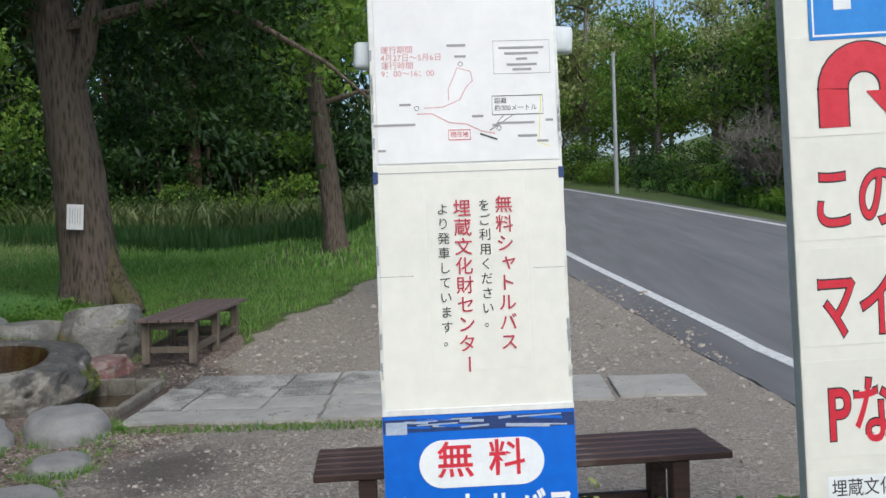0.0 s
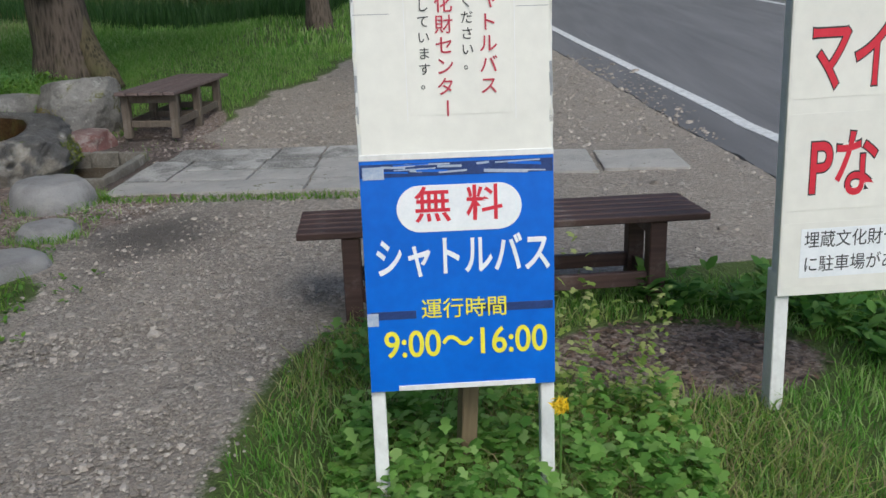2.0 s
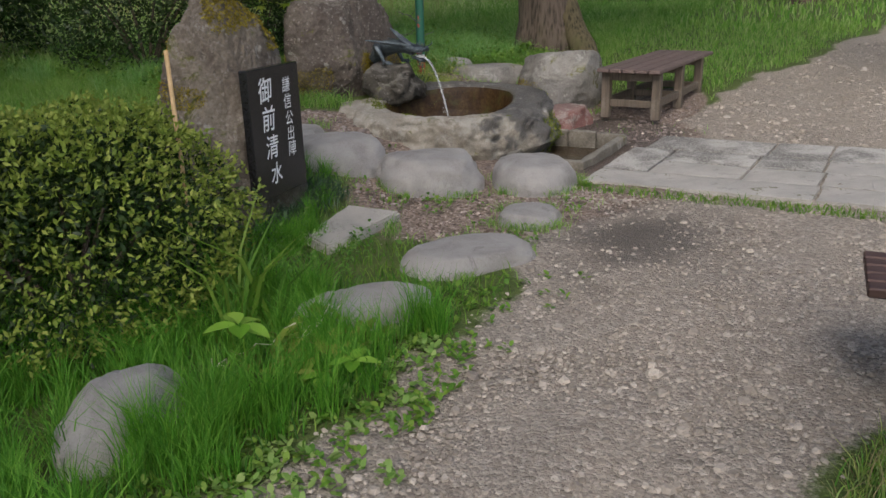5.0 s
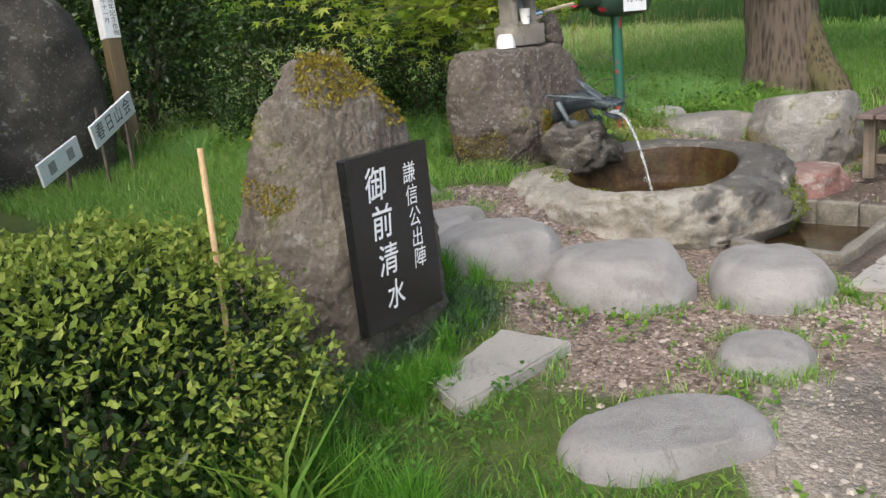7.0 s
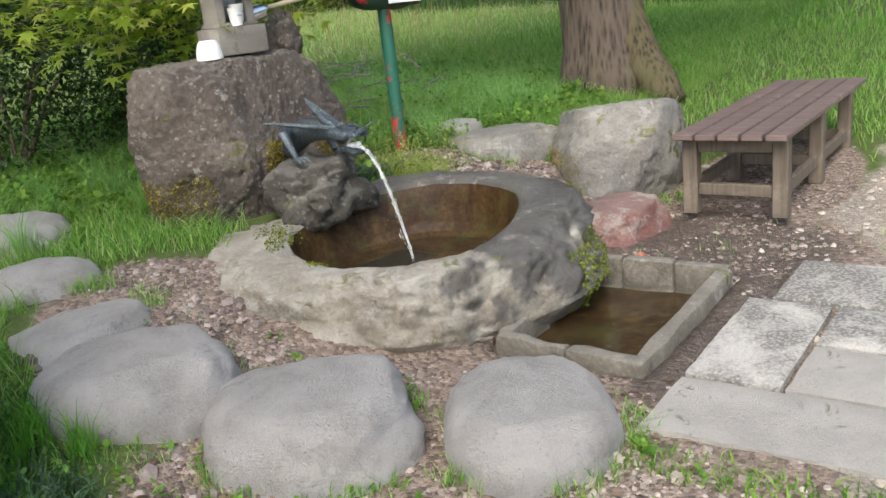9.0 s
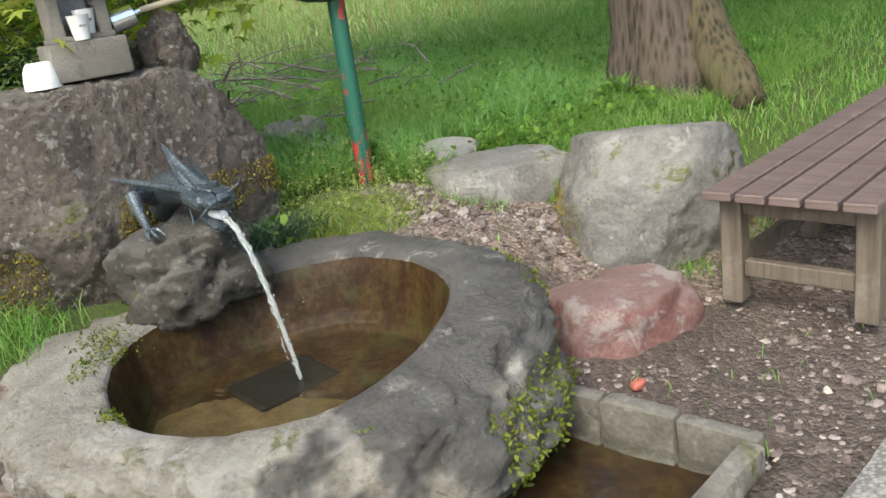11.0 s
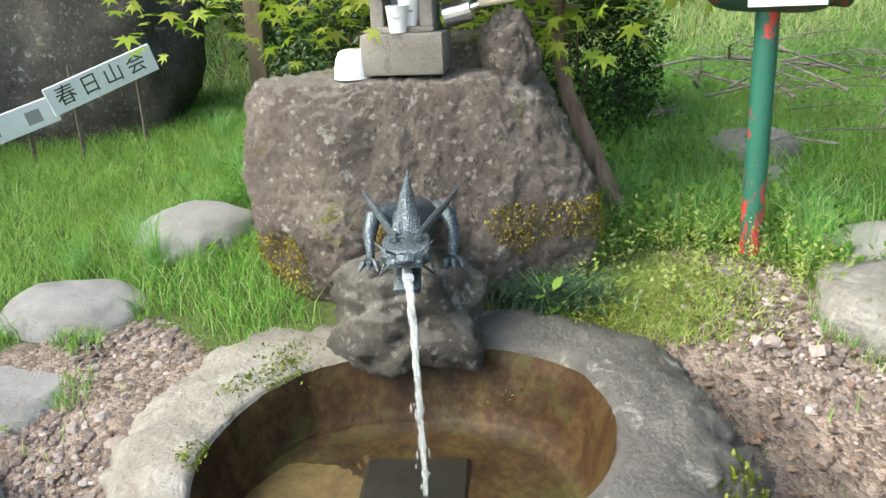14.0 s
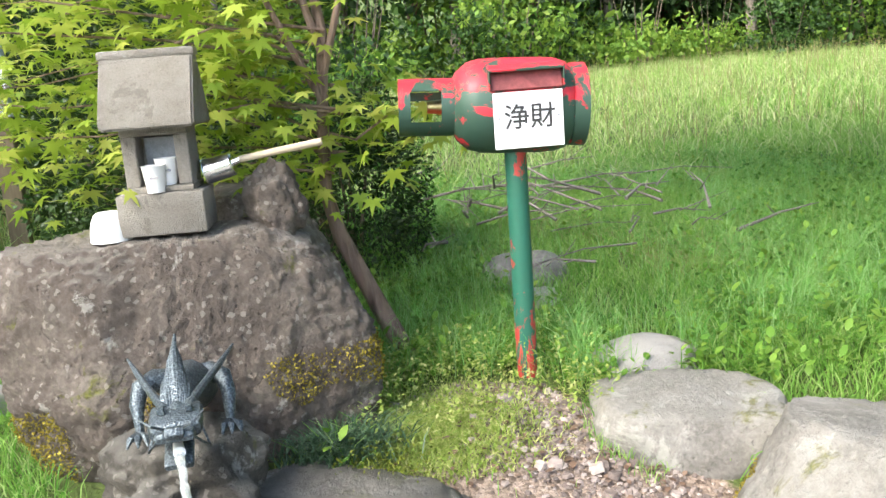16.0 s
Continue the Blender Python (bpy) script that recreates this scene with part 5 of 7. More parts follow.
M_bank2 = leafy("horsetail_bank", [(0.07, 0.24, 0.022), (0.13, 0.36, 0.035), (0.22, 0.46, 0.06)], 0.5)
M_paleweed = leafy("pale_weeds", [(0.22, 0.34, 0.06), (0.36, 0.45, 0.11), (0.5, 0.52, 0.22)], 0.5)
M_herb = leafy("herb_leaves", [(0.065, 0.18, 0.03), (0.12, 0.27, 0.045), (0.19, 0.34, 0.08)], 0.45)
M_clover = leafy("low_weeds", [(0.08, 0.2, 0.025), (0.14, 0.28, 0.035), (0.21, 0.33, 0.05)], 0.4)
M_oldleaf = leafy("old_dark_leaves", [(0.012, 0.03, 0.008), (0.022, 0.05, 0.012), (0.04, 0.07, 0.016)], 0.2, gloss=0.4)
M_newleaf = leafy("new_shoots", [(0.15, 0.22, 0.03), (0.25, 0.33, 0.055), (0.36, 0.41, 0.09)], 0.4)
M_turf = leafy("lily_turf", [(0.02, 0.05, 0.025), (0.05, 0.10, 0.055), (0.09, 0.16, 0.09)], 0.15, gloss=0.35)
M_cedar = leafy("cedar_needles", [(0.008, 0.024, 0.008), (0.015, 0.04, 0.012), (0.028, 0.062, 0.016)], 0.2)
M_broad = leafy("spring_leaves", [(0.08, 0.17, 0.02), (0.14, 0.25, 0.03), (0.22, 0.32, 0.05)], 0.45)
# Darker copy of spring_leaves; the wood's shade is put into its green.
M_broad_dark = leafy("shade_toned_leaves", [(0.012, 0.036, 0.008), (0.025, 0.065, 0.012), (0.05, 0.11, 0.02)], 0.3)
M_pale = leafy("pale_spring_leaves", [(0.20, 0.25, 0.08), (0.30, 0.34, 0.12), (0.42, 0.44, 0.20)], 0.45)
M_maple = leafy("maple_leaves", [(0.24, 0.36, 0.035), (0.36, 0.47, 0.06), (0.50, 0.54, 0.12)], 0.5)


def stuff(name, me, material, label, category):
    return tagged(part(name, me, material), label, category, kind="stuff")


def blades(xy, z, height, width, lean, name):
    """Bent grass blades, each an island of three triangles."""
    n = len(xy)
    h = height * RNG.uniform(0.5, 1.25, n)
    w = width * RNG.uniform(0.7, 1.3, n)
    a = RNG.uniform(0, 2 * np.pi, n)
    b = RNG.uniform(0, 2 * np.pi, n)
    side = np.stack([np.cos(a), np.sin(a), np.zeros(n)], 1) * (w / 2)[:, None]
    out = np.stack([np.cos(b), np.sin(b), np.zeros(n)], 1) * (lean * h * RNG.uniform(0.3, 1.4, n))[:, None]
    p = np.column_stack([xy, z - 0.01])
    up = np.zeros((n, 3))
    up[:, 2] = h
    mid = p + up * 0.6 + out * 0.3
    v = np.stack([p - side, p + side, mid + side * 0.75, mid - side * 0.75, p + up * 0.97 + out], 1).reshape(-1, 3)
    i = np.arange(n)[:, None] * 5
    return arrays_mesh(name, v, i + np.array([[0, 1, 2, 3]]), i + np.array([[3, 2, 4]]))


def leaf_cards(centers, size, name, droop=0.3, narrow=0.5, facing=None):
    """Small pointed leaves of two folded triangles each."""
    n = len(centers)
    d = RNG.normal(size=(n, 3))
    d[:, 2] -= droop
    if facing is not None:
        d += facing
    d /= np.linalg.norm(d, axis=1)[:, None]
    u = np.cross(d, RNG.normal(size=(n, 3)))
    u /= np.linalg.norm(u, axis=1)[:, None]
    nn = np.cross(d, u)
    L = (size * RNG.uniform(0.6, 1.3, n))[:, None]
    base = centers - d * L / 2
    v = np.stack([base, base + d * L * 0.45 + u * L * narrow / 2 + nn * L * 0.08, base + d * L, base + d * L * 0.45 - u * L * narrow / 2 + nn * L * 0.08], 1).reshape(-1, 3)
    i = np.arange(n)[:, None] * 4
    return arrays_mesh(name, v, None, np.concatenate([i + np.array([[0, 1, 2]]), i + np.array([[0, 2, 3]])]))


def scattered(name, verts, tris, places, turns, scales, tilts=None):
    """Many copies of one small shape in one mesh."""
    verts = np.asarray(verts, float)
    tris = np.asarray(tris)
    n, k = len(places), len(verts)
    c, s_ = np.cos(turns), np.sin(turns)
    sc = np.asarray(scales)
    sc = np.repeat(sc[:, None], 3, 1) if sc.ndim == 1 else sc
    v = verts[None] * sc[:, None, :]
    if tilts is not None:
        ct, st = np.cos(tilts)[:, None], np.sin(tilts)[:, None]
        v = np.stack([v[..., 0], v[..., 1] * ct - v[..., 2] * st, v[..., 1] * st + v[..., 2] * ct], -1)
    v = np.stack([v[..., 0] * c[:, None] - v[..., 1] * s_[:, None], v[..., 0] * s_[:, None] + v[..., 1] * c[:, None], v[..., 2]], -1) + np.asarray(places)[:, None, :]
    t = (tris[None] + (np.arange(n) * k)[:, None, None]).reshape(-1, tris.shape[1])
    return arrays_mesh(name, v.reshape(-1, 3), None, t) if tris.shape[1] == 3 else arrays_mesh(name, v.reshape(-1, 3), t)


BLOCKS = [(-4.02, 6.55, 0.84), (-5.24, 6.62, 0.53), (-3.52, 5.36, 0.31), (-2.93, 5.69, 0.27), (-2.61, 4.94, 0.18), (-4.13, 5.13, 0.27), (-4.62, 5.22, 0.25), (-2.58, 4.18, 0.25), (-2.65, 3.37, 0.20), (-2.78, 2.23, 0.16),
          (-5.08, 5.33, 0.22), (-5.78, 5.63, 0.25), (-3.90, 8.42, 0.41), (-4.60, 8.22, 0.26), (-5.00, 8.32, 0.15), (-3.52, 7.62, 0.26), (-4.05, 4.09, 0.40), (-3.44, 4.32, 0.2), (-3.1, 6.68, 0.5), (-0.3, 6.6, 0.1)]


def sow(n, x0, x1, y0, y1, bare=0.35, clump=0.0, keep_road=True):
    """Random points on the grassy parts of a stretch of ground."""
    x, y = RNG.uniform(x0, x1, n), RNG.uniform(y0, y1, n)
    g, l = path_masks(x, y)
    ok = np.maximum(g, l) < RNG.uniform(0.05, 1.0, n) * bare
    for bx, by, r in BLOCKS:
        ok &= np.hypot(x - bx, y - by) > r
    if keep_road:
        ok &= (x < road_edge(y) - 0.05) | (x > road_edge(y) + 7.0)
    ok &= ~((x > -2.75) & (x < 1.65) & (y > 5.78) & (y < 7.5))
    if clump:
        f = np.array([noise.noise((a * 1.1, b * 1.1, 5.0)) for a, b in zip(x, y)])
        ok &= f > RNG.uniform(-0.6, 0.6, n) * clump
    return np.stack([x[ok], y[ok]], 1)


def grass(n, x0, x1, y0, y1, height, width, label, lean=0.45, material=None, bare=0.35, clump=0.0, name="grass"):
    xy = sow(n, x0, x1, y0, y1, bare, clump)
    stuff(name, blades(xy, ground(xy[:, 0], xy[:, 1]), height, width, lean, name), material or M_grass, label, "grass")


grass(26000, -0.95, 1.9, 1.2, 3.9, 0.075, 0.006, "short tufted grass round the notice boards", 0.7)
grass(6000, -0.95, 1.6, 1.3, 3.4, 0.12, 0.004, "pale dry grass stems by the path", 1.1, M_drygrass, clump=0.5)
grass(14000, -0.98, 1.9, 1.2, 3.5, 0.10, 0.005, "yellow-green grass blades round the notice boards", 0.9, M_paleweed, clump=0.4)
grass(26000, -4.4, -2.1, 0.9, 4.9, 0.10, 0.0045, "fine horsetail and grass on the bank", 0.5, M_bank, clump=0.3)
grass(8000, -4.2, -2.2, 1.0, 4.7, 0.07, 0.007, "short grass at the path's edge", 0.8, M_clover, 0.6)
grass(90000, -9.2, -4.3, 3.8, 11.6, 0.13, 0.0052, "lush spring grass behind the basin", 0.95)
grass(30000, -9.5, -4.9, 6.6, 11.6, 0.23, 0.0034, "pale feathery horsetail in drifts behind the basin", 0.5, M_horsetail, clump=0.7, name="horsetail")
grass(9000, -7.6, -5.9, 8.2, 9.7, 0.12, 0.005, "pale flattened dry grass round the dead branches", 1.4, M_drygrass, clump=0.3)
grass(72000, -26, -8.5, -3, 23, 0.24, 0.014, "long meadow grass running to the wood", 1.1, M_meadow)
grass(9000, -24.5, -9, 3, 24, 0.55, 0.008, "tall pale dry stalks in the meadow", 0.2, M_drygrass, clump=0.6)
grass(36000, -10.5, -4.5, 10.5, 19, 0.14, 0.009, "meadow grass beside the old tree", 1.0)
grass(26000, -6.5, -1.8, 8.4, 15, 0.09, 0.008, "mown grass along the path", 0.7)
grass(24000, -14, -1.5, 14, 34, 0.16, 0.022, "field grass", 0.5)
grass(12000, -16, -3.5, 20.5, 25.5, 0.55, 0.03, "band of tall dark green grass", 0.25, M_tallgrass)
grass(14000, 8.2, 16, 8, 45, 0.45, 0.04, "long grass on the road bank", 0.5)
grass(5000, -4.6, -2.3, 4.3, 8.0, 0.07, 0.005, "sparse grass between the stones", 0.6, M_grass, 1.3, 0.9)
grass(2200, -2.8, -0.5, 5.62, 5.84, 0.05, 0.008, "low weeds along the paving", 0.9, M_clover, 3.0)



def tufts(n, per, x0, x1, y0, y1, height, label, material, clump=0.12):
    """Bushy clumps of thin horsetail stems."""
    for k in range(3):
        c = np.repeat(sow(n // 3, x0, x1, y0, y1, 0.35, clump), per, 0)
        c = c + RNG.normal(0, 0.022, c.shape)
        stuff("horsetail", blades(c, ground(c[:, 0], c[:, 1]), height * (0.7 + 0.3 * k), 0.0042, 0.55, "horsetail"), material, label, "horsetail")


tufts(330, 70, -3.6, -2.15, 1.0, 3.4, 0.21, "bushy horsetail clumps on the bank by the path", M_bank2, 0.0)
tufts(90, 60, -4.6, -3.4, 4.3, 5.9, 0.12, "small horsetail clumps between the stones", M_bank2)
tufts(130, 60, -3.78, -3.46, 3.75, 4.9, 0.12, "small horsetail clumps at the plaque's foot", M_bank2, 0.0)
tufts(330, 70, -8.5, -4.9, 5.0, 10.5, 0.19, "feathery horsetail clumps in the meadow", M_horsetail)
grass(60, -3.05, -2.85, 2.85, 3.1, 0.50, 0.018, "long pale iris blades beside the bush", 0.8, M_clover, name="iris")
xy = np.stack([RNG.normal(-4.86, 0.17, 14000), RNG.normal(7.32, 0.2, 14000)], 1)
xy = xy[xy[:, 0] < -4.55]
stuff("moss", blades(xy, ground(xy[:, 0], xy[:, 1]) + 0.008, 0.028, 0.006, 1.2, "moss"), M_paleweed, "yellow-green moss beside the pebbles", "moss")
# tufts that hug the stones
for bx, by, r in BLOCKS[2:12] + BLOCKS[12:15] + BLOCKS[16:18] + BLOCKS[1:2]:
    a = RNG.uniform(0, 2 * np.pi, 800)
    f = np.array([noise.noise((math.cos(t) * 1.3 + bx * 3, math.sin(t) * 1.3 + by * 3, 0)) for t in a])
    a = a[f > 0.02]
    rr = r + RNG.uniform(0.0, 0.10, len(a))
    xy = np.stack([bx + rr * np.cos(a), by + rr * np.sin(a)], 1)
    stuff("grass", blades(xy, ground(xy[:, 0], xy[:, 1]), 0.065, 0.0045, 0.7, "grass"), M_grass, "tufts of grass hugging a stone", "grass")

# broad weeds: a lobed leaf in five triangles
LOBED = [(0, 0, 0), (0.16, 0.25, 0.05), (0.42, 0.45, 0.02), (0.2, 0.55, 0.06), (0.3, 0.85, 0.0), (0.0, 1.0, -0.05), (-0.3, 0.85, 0.0), (-0.2, 0.55, 0.06), (-0.42, 0.45, 0.02), (-0.16, 0.25, 0.05)]
LOBED_T = [(0, 1, 9), (1, 3, 9), (1, 2, 3), (9, 3, 7), (9, 7, 8), (3, 4, 5), (3, 5, 7), (7, 5, 6)]
OVAL = [(0, 0, 0), (0.28, 0.35, 0.05), (0.22, 0.75, 0.04), (0, 1.0, -0.06), (-0.22, 0.75, 0.04), (-0.28, 0.35, 0.05)]
OVAL_T = [(0, 1, 5), (1, 2, 5), (2, 4, 5), (2, 3, 4)]


def herbs(name, n, x0, x1, y0, y1, size, tall, label, shape=(LOBED, LOBED_T), material=None, bare=0.35, per=9, clump=0.0):
    xy = sow(n, x0, x1, y0, y1, bare, clump)
    k = len(xy)
    hh = tall * RNG.uniform(0.3, 1.1, k)
    level = RNG.uniform(0.1, 1.0, (k, per))
    ang = RNG.uniform(0, 2 * np.pi, (k, per))
    zz = ground(xy[:, 0], xy[:, 1])[:, None] + hh[:, None] * level
    pl = np.stack([np.repeat(xy[:, :1], per, 1) + 0.02 * np.cos(ang), np.repeat(xy[:, 1:], per, 1) + 0.02 * np.sin(ang), zz], -1).reshape(-1, 3)
    me = scattered(name, *shape, pl, ang.ravel(), (size * RNG.uniform(0.5, 1.2, k * per)), RNG.uniform(0.05, 0.9, k * per))
    stuff(name, me, material or M_herb, label, "weeds")


herbs("mugwort", 400, -0.46, 0.62, 1.75, 2.7, 0.050, 0.15, "lush lobed mugwort round the notice board's legs", material=M_mugwort)
herbs("mugwort", 70, 0.1, 0.6, 2.4, 3.2, 0.034, 0.55, "taller feathery weeds before the bench", material=M_paleweed, per=16)
herbs("mugwort", 14, -0.62, -0.35, 2.85, 3.25, 0.06, 0.26, "dark lobed weeds at the bench's end")
herbs("mugwort", 130, 0.6, 1.7, 2.9, 3.7, 0.085, 0.16, "broad weeds between bench and sign", shape=(OVAL, OVAL_T))
herbs("low_weeds", 900, -2.6, -1.95, 1.3, 4.2, 0.035, 0.03, "flat clover-like weeds creeping over the gravel's edge", (OVAL, OVAL_T), M_clover, 3.0, 6, 0.7)
herbs("low_weeds", 700, -4.5, -2.4, 4.3, 6.3, 0.032, 0.05, "small broad weeds between the stepping stones", (OVAL, OVAL_T), M_clover, 2.0, 6, 0.9)
herbs("low_weeds", 8000, -9.5, -4.6, 5.6, 12, 0.05, 0.16, "broad-leaved weeds in the grass", (OVAL, OVAL_T), M_clover, 0.4, 7, 0.4)
herbs("low_weeds", 420, -5.45, -4.7, 7.15, 8.1, 0.02, 0.17, "pale flowering weeds round the pole", (OVAL, OVAL_T), M_paleweed, 1.5, 12)
herbs("low_weeds", 420, -4.3, -3.0, 2.6, 4.8, 0.03, 0.12, "weeds at the monument's foot", (OVAL, OVAL_T), M_herb, 0.5, 8)
herbs("low_weeds", 6000, 8.4, 13, 12, 40, 0.25, 0.5, "dense greenery on the road bank", (OVAL, OVAL_T), M_broad, 0.4, 6)
herbs("mugwort", 26, -2.75, -2.35, 2.7, 3.2, 0.10, 0.12, "big pale three-lobed leaves by the path", (OVAL, OVAL_T), M_newleaf, 1.5, 5)

herbs("low_weeds", 380, -2.35, -1.85, 1.45, 2.45, 0.038, 0.025, "pale plantain rosettes spreading over the gravel's edge", (OVAL, OVAL_T), M_plantain, 4.0, 9, 0.5)
herbs("low_weeds", 90, -2.45, -2.05, 2.5, 3.3, 0.036, 0.025, "pale plantain rosettes beside the stones", (OVAL, OVAL_T), M_plantain, 4.0, 9, 0.5)
M_bigleaf = leafy("big_pale_leaf", [(0.16, 0.36, 0.03), (0.22, 0.42, 0.045), (0.28, 0.46, 0.07)], 0.45, own=True)


def leafy_weed(x, y, height, size, seed):
    """A stalk that carries one whorl of broad leaves."""
    top = thing("leafy_weed", pose(x, y, ground_z(x, y)), "broad-leaved weed with a pale whorl of leaves", "weed", "broad-leaved weeds")
    rng = random.Random(seed)
    part("stalk", tube([(0, 0, -0.02), (0.01, 0.0, height * 0.5), (0.0, 0.01, height)], [0.004, 0.003, 0.002], 6), M_bigleaf, top)
    for k in range(5):
        bm = bmesh.new()
        n = 7
        rows = []
        for i in range(n + 1):
            f = i / n
            w = 0.36 * math.sin(math.pi * min(1, f * 0.96 + 0.04)) ** 0.8 * (1.1 - 0.5 * f)
            rows.append([bm.verts.new((u * w * size, (0.12 + f) * size, size * (0.10 * abs(u) + 0.22 * f - 0.34 * f * f))) for u in (-1, -0.5, 0, 0.5, 1)])
        for p, q in zip(rows, rows[1:]):
            for i in range(4):
                bm.faces.new((p[i], p[i + 1], q[i + 1], q[i]))
        part("leaf", bm, M_bigleaf, top, at=pose(0, 0, height, rng.uniform(-12, 10), 0, 72 * k + rng.uniform(-14, 14)))


for x, y, h, size, seed in ((-2.66, 2.66, 0.24, 0.115, 1), (-2.27, 2.79, 0.13, 0.085, 2), (-2.36, 2.70, 0.09, 0.06, 3)):
    leafy_weed(x, y, h, size, seed)
M_straw = plain("bleached_straw", (0.5, 0.46, 0.36), (0.68, 0.63, 0.52), 40, 0.8)
rng = random.Random(31)
for k in range(5):
    x, y = rng.uniform(-3.05, -2.65), rng.uniform(2.5, 3.0)
    pts = [Vector((x, y, ground_z(x, y) + 0.05))]
    a = rng.uniform(0, 6.28)
    for i in range(5):
        a += rng.uniform(-0.9, 0.9)
        pts.append(pts[-1] + Vector((0.055 * math.cos(a), 0.055 * math.sin(a), rng.uniform(-0.01, 0.06))))
    ob = part("dry_stalk", tube(pts, 0.002, 6), M_straw)
    tagged(ob, "bleached curling dead stalk in the horsetail", "stalk", "dead stalks")

# moss that grows on the upper faces of a stone
def moss_on(ob, name, label, material, lowest, steep, cut, size, scale=4.0, low_z=9.0, where=None):
    me, m = ob.data, ob.matrix_world
    pts = []
    for v in me.vertices:
        p, n = m @ v.co, m.to_3x3() @ v.normal
        if lowest < p.z < low_z and n.z > steep and noise.noise(p * scale) > cut and (where is None or where(p, n)):
            pts.append(p + n * 0.004)
    c = np.array([tuple(p) for p in pts])
    c = np.repeat(c, 2, 0) + RNG.normal(0, size * 0.4, (len(c) * 2, 3)) * np.array([1, 1, 0.3])
    stuff(name, leaf_cards(c, size, name, -0.5), material, label, "moss")


bpy.context.view_layer.update()
M_rustmoss = leafy("rusty_moss", [(0.13, 0.10, 0.012), (0.25, 0.19, 0.02), (0.38, 0.31, 0.04)], 0.2)
M_greenmoss = leafy("bright_moss", [(0.07, 0.10, 0.01), (0.14, 0.18, 0.015), (0.24, 0.26, 0.03)], 0.3)
moss_on(monument.children[0], "moss", "rusty yellow moss on the monument's crown", M_rustmoss, 1.08, 0.25, -0.12, 0.017)
moss_on(monument.children[0], "moss", "scattered moss on the monument's sides", M_rustmoss, 0.5, -0.1, 0.5, 0.013)
for ob in [o for o in scene.objects if o.name.startswith("shrine_boulder")]:
    moss_on(ob, "moss", "olive moss low on the shrine boulder", M_rustmoss, 0.4, -0.6, 0.10, 0.013, 3.0, 0.88)
for ob in [o for o in basin_thing.children if o.name.startswith("bowl")]:
    moss_on(ob, "moss", "green moss patches on the basin's side", M_greenmoss, 0.2, -0.5, 0.42, 0.014, 4.0, 0.46)
    moss_on(ob, "moss", "green moss at the brim", M_greenmoss, 0.46, -0.2, 0.5, 0.014, 5.0)
    for lo, hi, cut, low, top in ((4, 26, -0.35, 0.12, 0.40), (26, 48, 0.0, 0.16, 0.42), (58, 80, -0.35, 0.30, 0.55)):
        moss_on(ob, "moss", "strip of bright moss on the basin's wet flank", M_greenmoss, low, -0.6, cut, 0.02, 7.0, top,
                lambda p, n: lo < math.degrees(math.atan2(p.y - BASIN[1], p.x - BASIN[0])) < hi
                and n.x * (p.x - BASIN[0]) + n.y * (p.y - BASIN[1]) > 0.25)
for ob in [o for o in scene.objects if o.name.startswith("boulder") and o.parent is None][:1]:
    moss_on(ob, "moss", "olive moss on the big pale boulder's side", M_rustmoss, 0.15, -0.6, 0.12, 0.012, 3.0, 0.52)
# dark lily turf by the spout
xy = np.stack([RNG.normal(-4.80, 0.05, 900), RNG.normal(7.06, 0.085, 900)], 1)
stuff("lily_turf", blades(xy, ground(xy[:, 0], xy[:, 1]) + 0.03, 0.09, 0.006, 1.3, "lily_turf"), M_turf, "dark blue-green lily turf at the boulder's foot", "grass")
for cx, cy in ((-3.74, 3.86), (-3.80, 4.02), (-3.82, 4.2), (-3.80, 4.42), (-3.86, 4.6)):
    xy = np.stack([RNG.normal(cx, 0.07, 420), RNG.normal(cy, 0.08, 420)], 1)
    stuff("lily_turf", blades(xy, ground(xy[:, 0], xy[:, 1]) + 0.01, 0.10, 0.007, 1.1, "lily_turf"), M_turf, "blue-green lily turf at the monument's foot", "grass")
# moss cushions at the basin's brim
for bx, by, bz, r, k in ((-4.58, 6.20, 0.50, 0.10, 500), (-4.62, 7.16, 0.53, 0.16, 700), (-4.5, 6.92, 0.42, 0.08, 240)):
    k *= 2
    c = np.stack([RNG.normal(bx, r * 0.45, k), RNG.normal(by, r * 0.45, k), RNG.normal(bz, r * 0.3, k)], 1)
    stuff("moss", leaf_cards(c, 0.013, "moss", -0.6), leafy("bright_moss", [(0.07, 0.10, 0.01), (0.14, 0.18, 0.015), (0.24, 0.26, 0.03)], 0.3), "cushion of bright green moss on the wet stone", "moss")


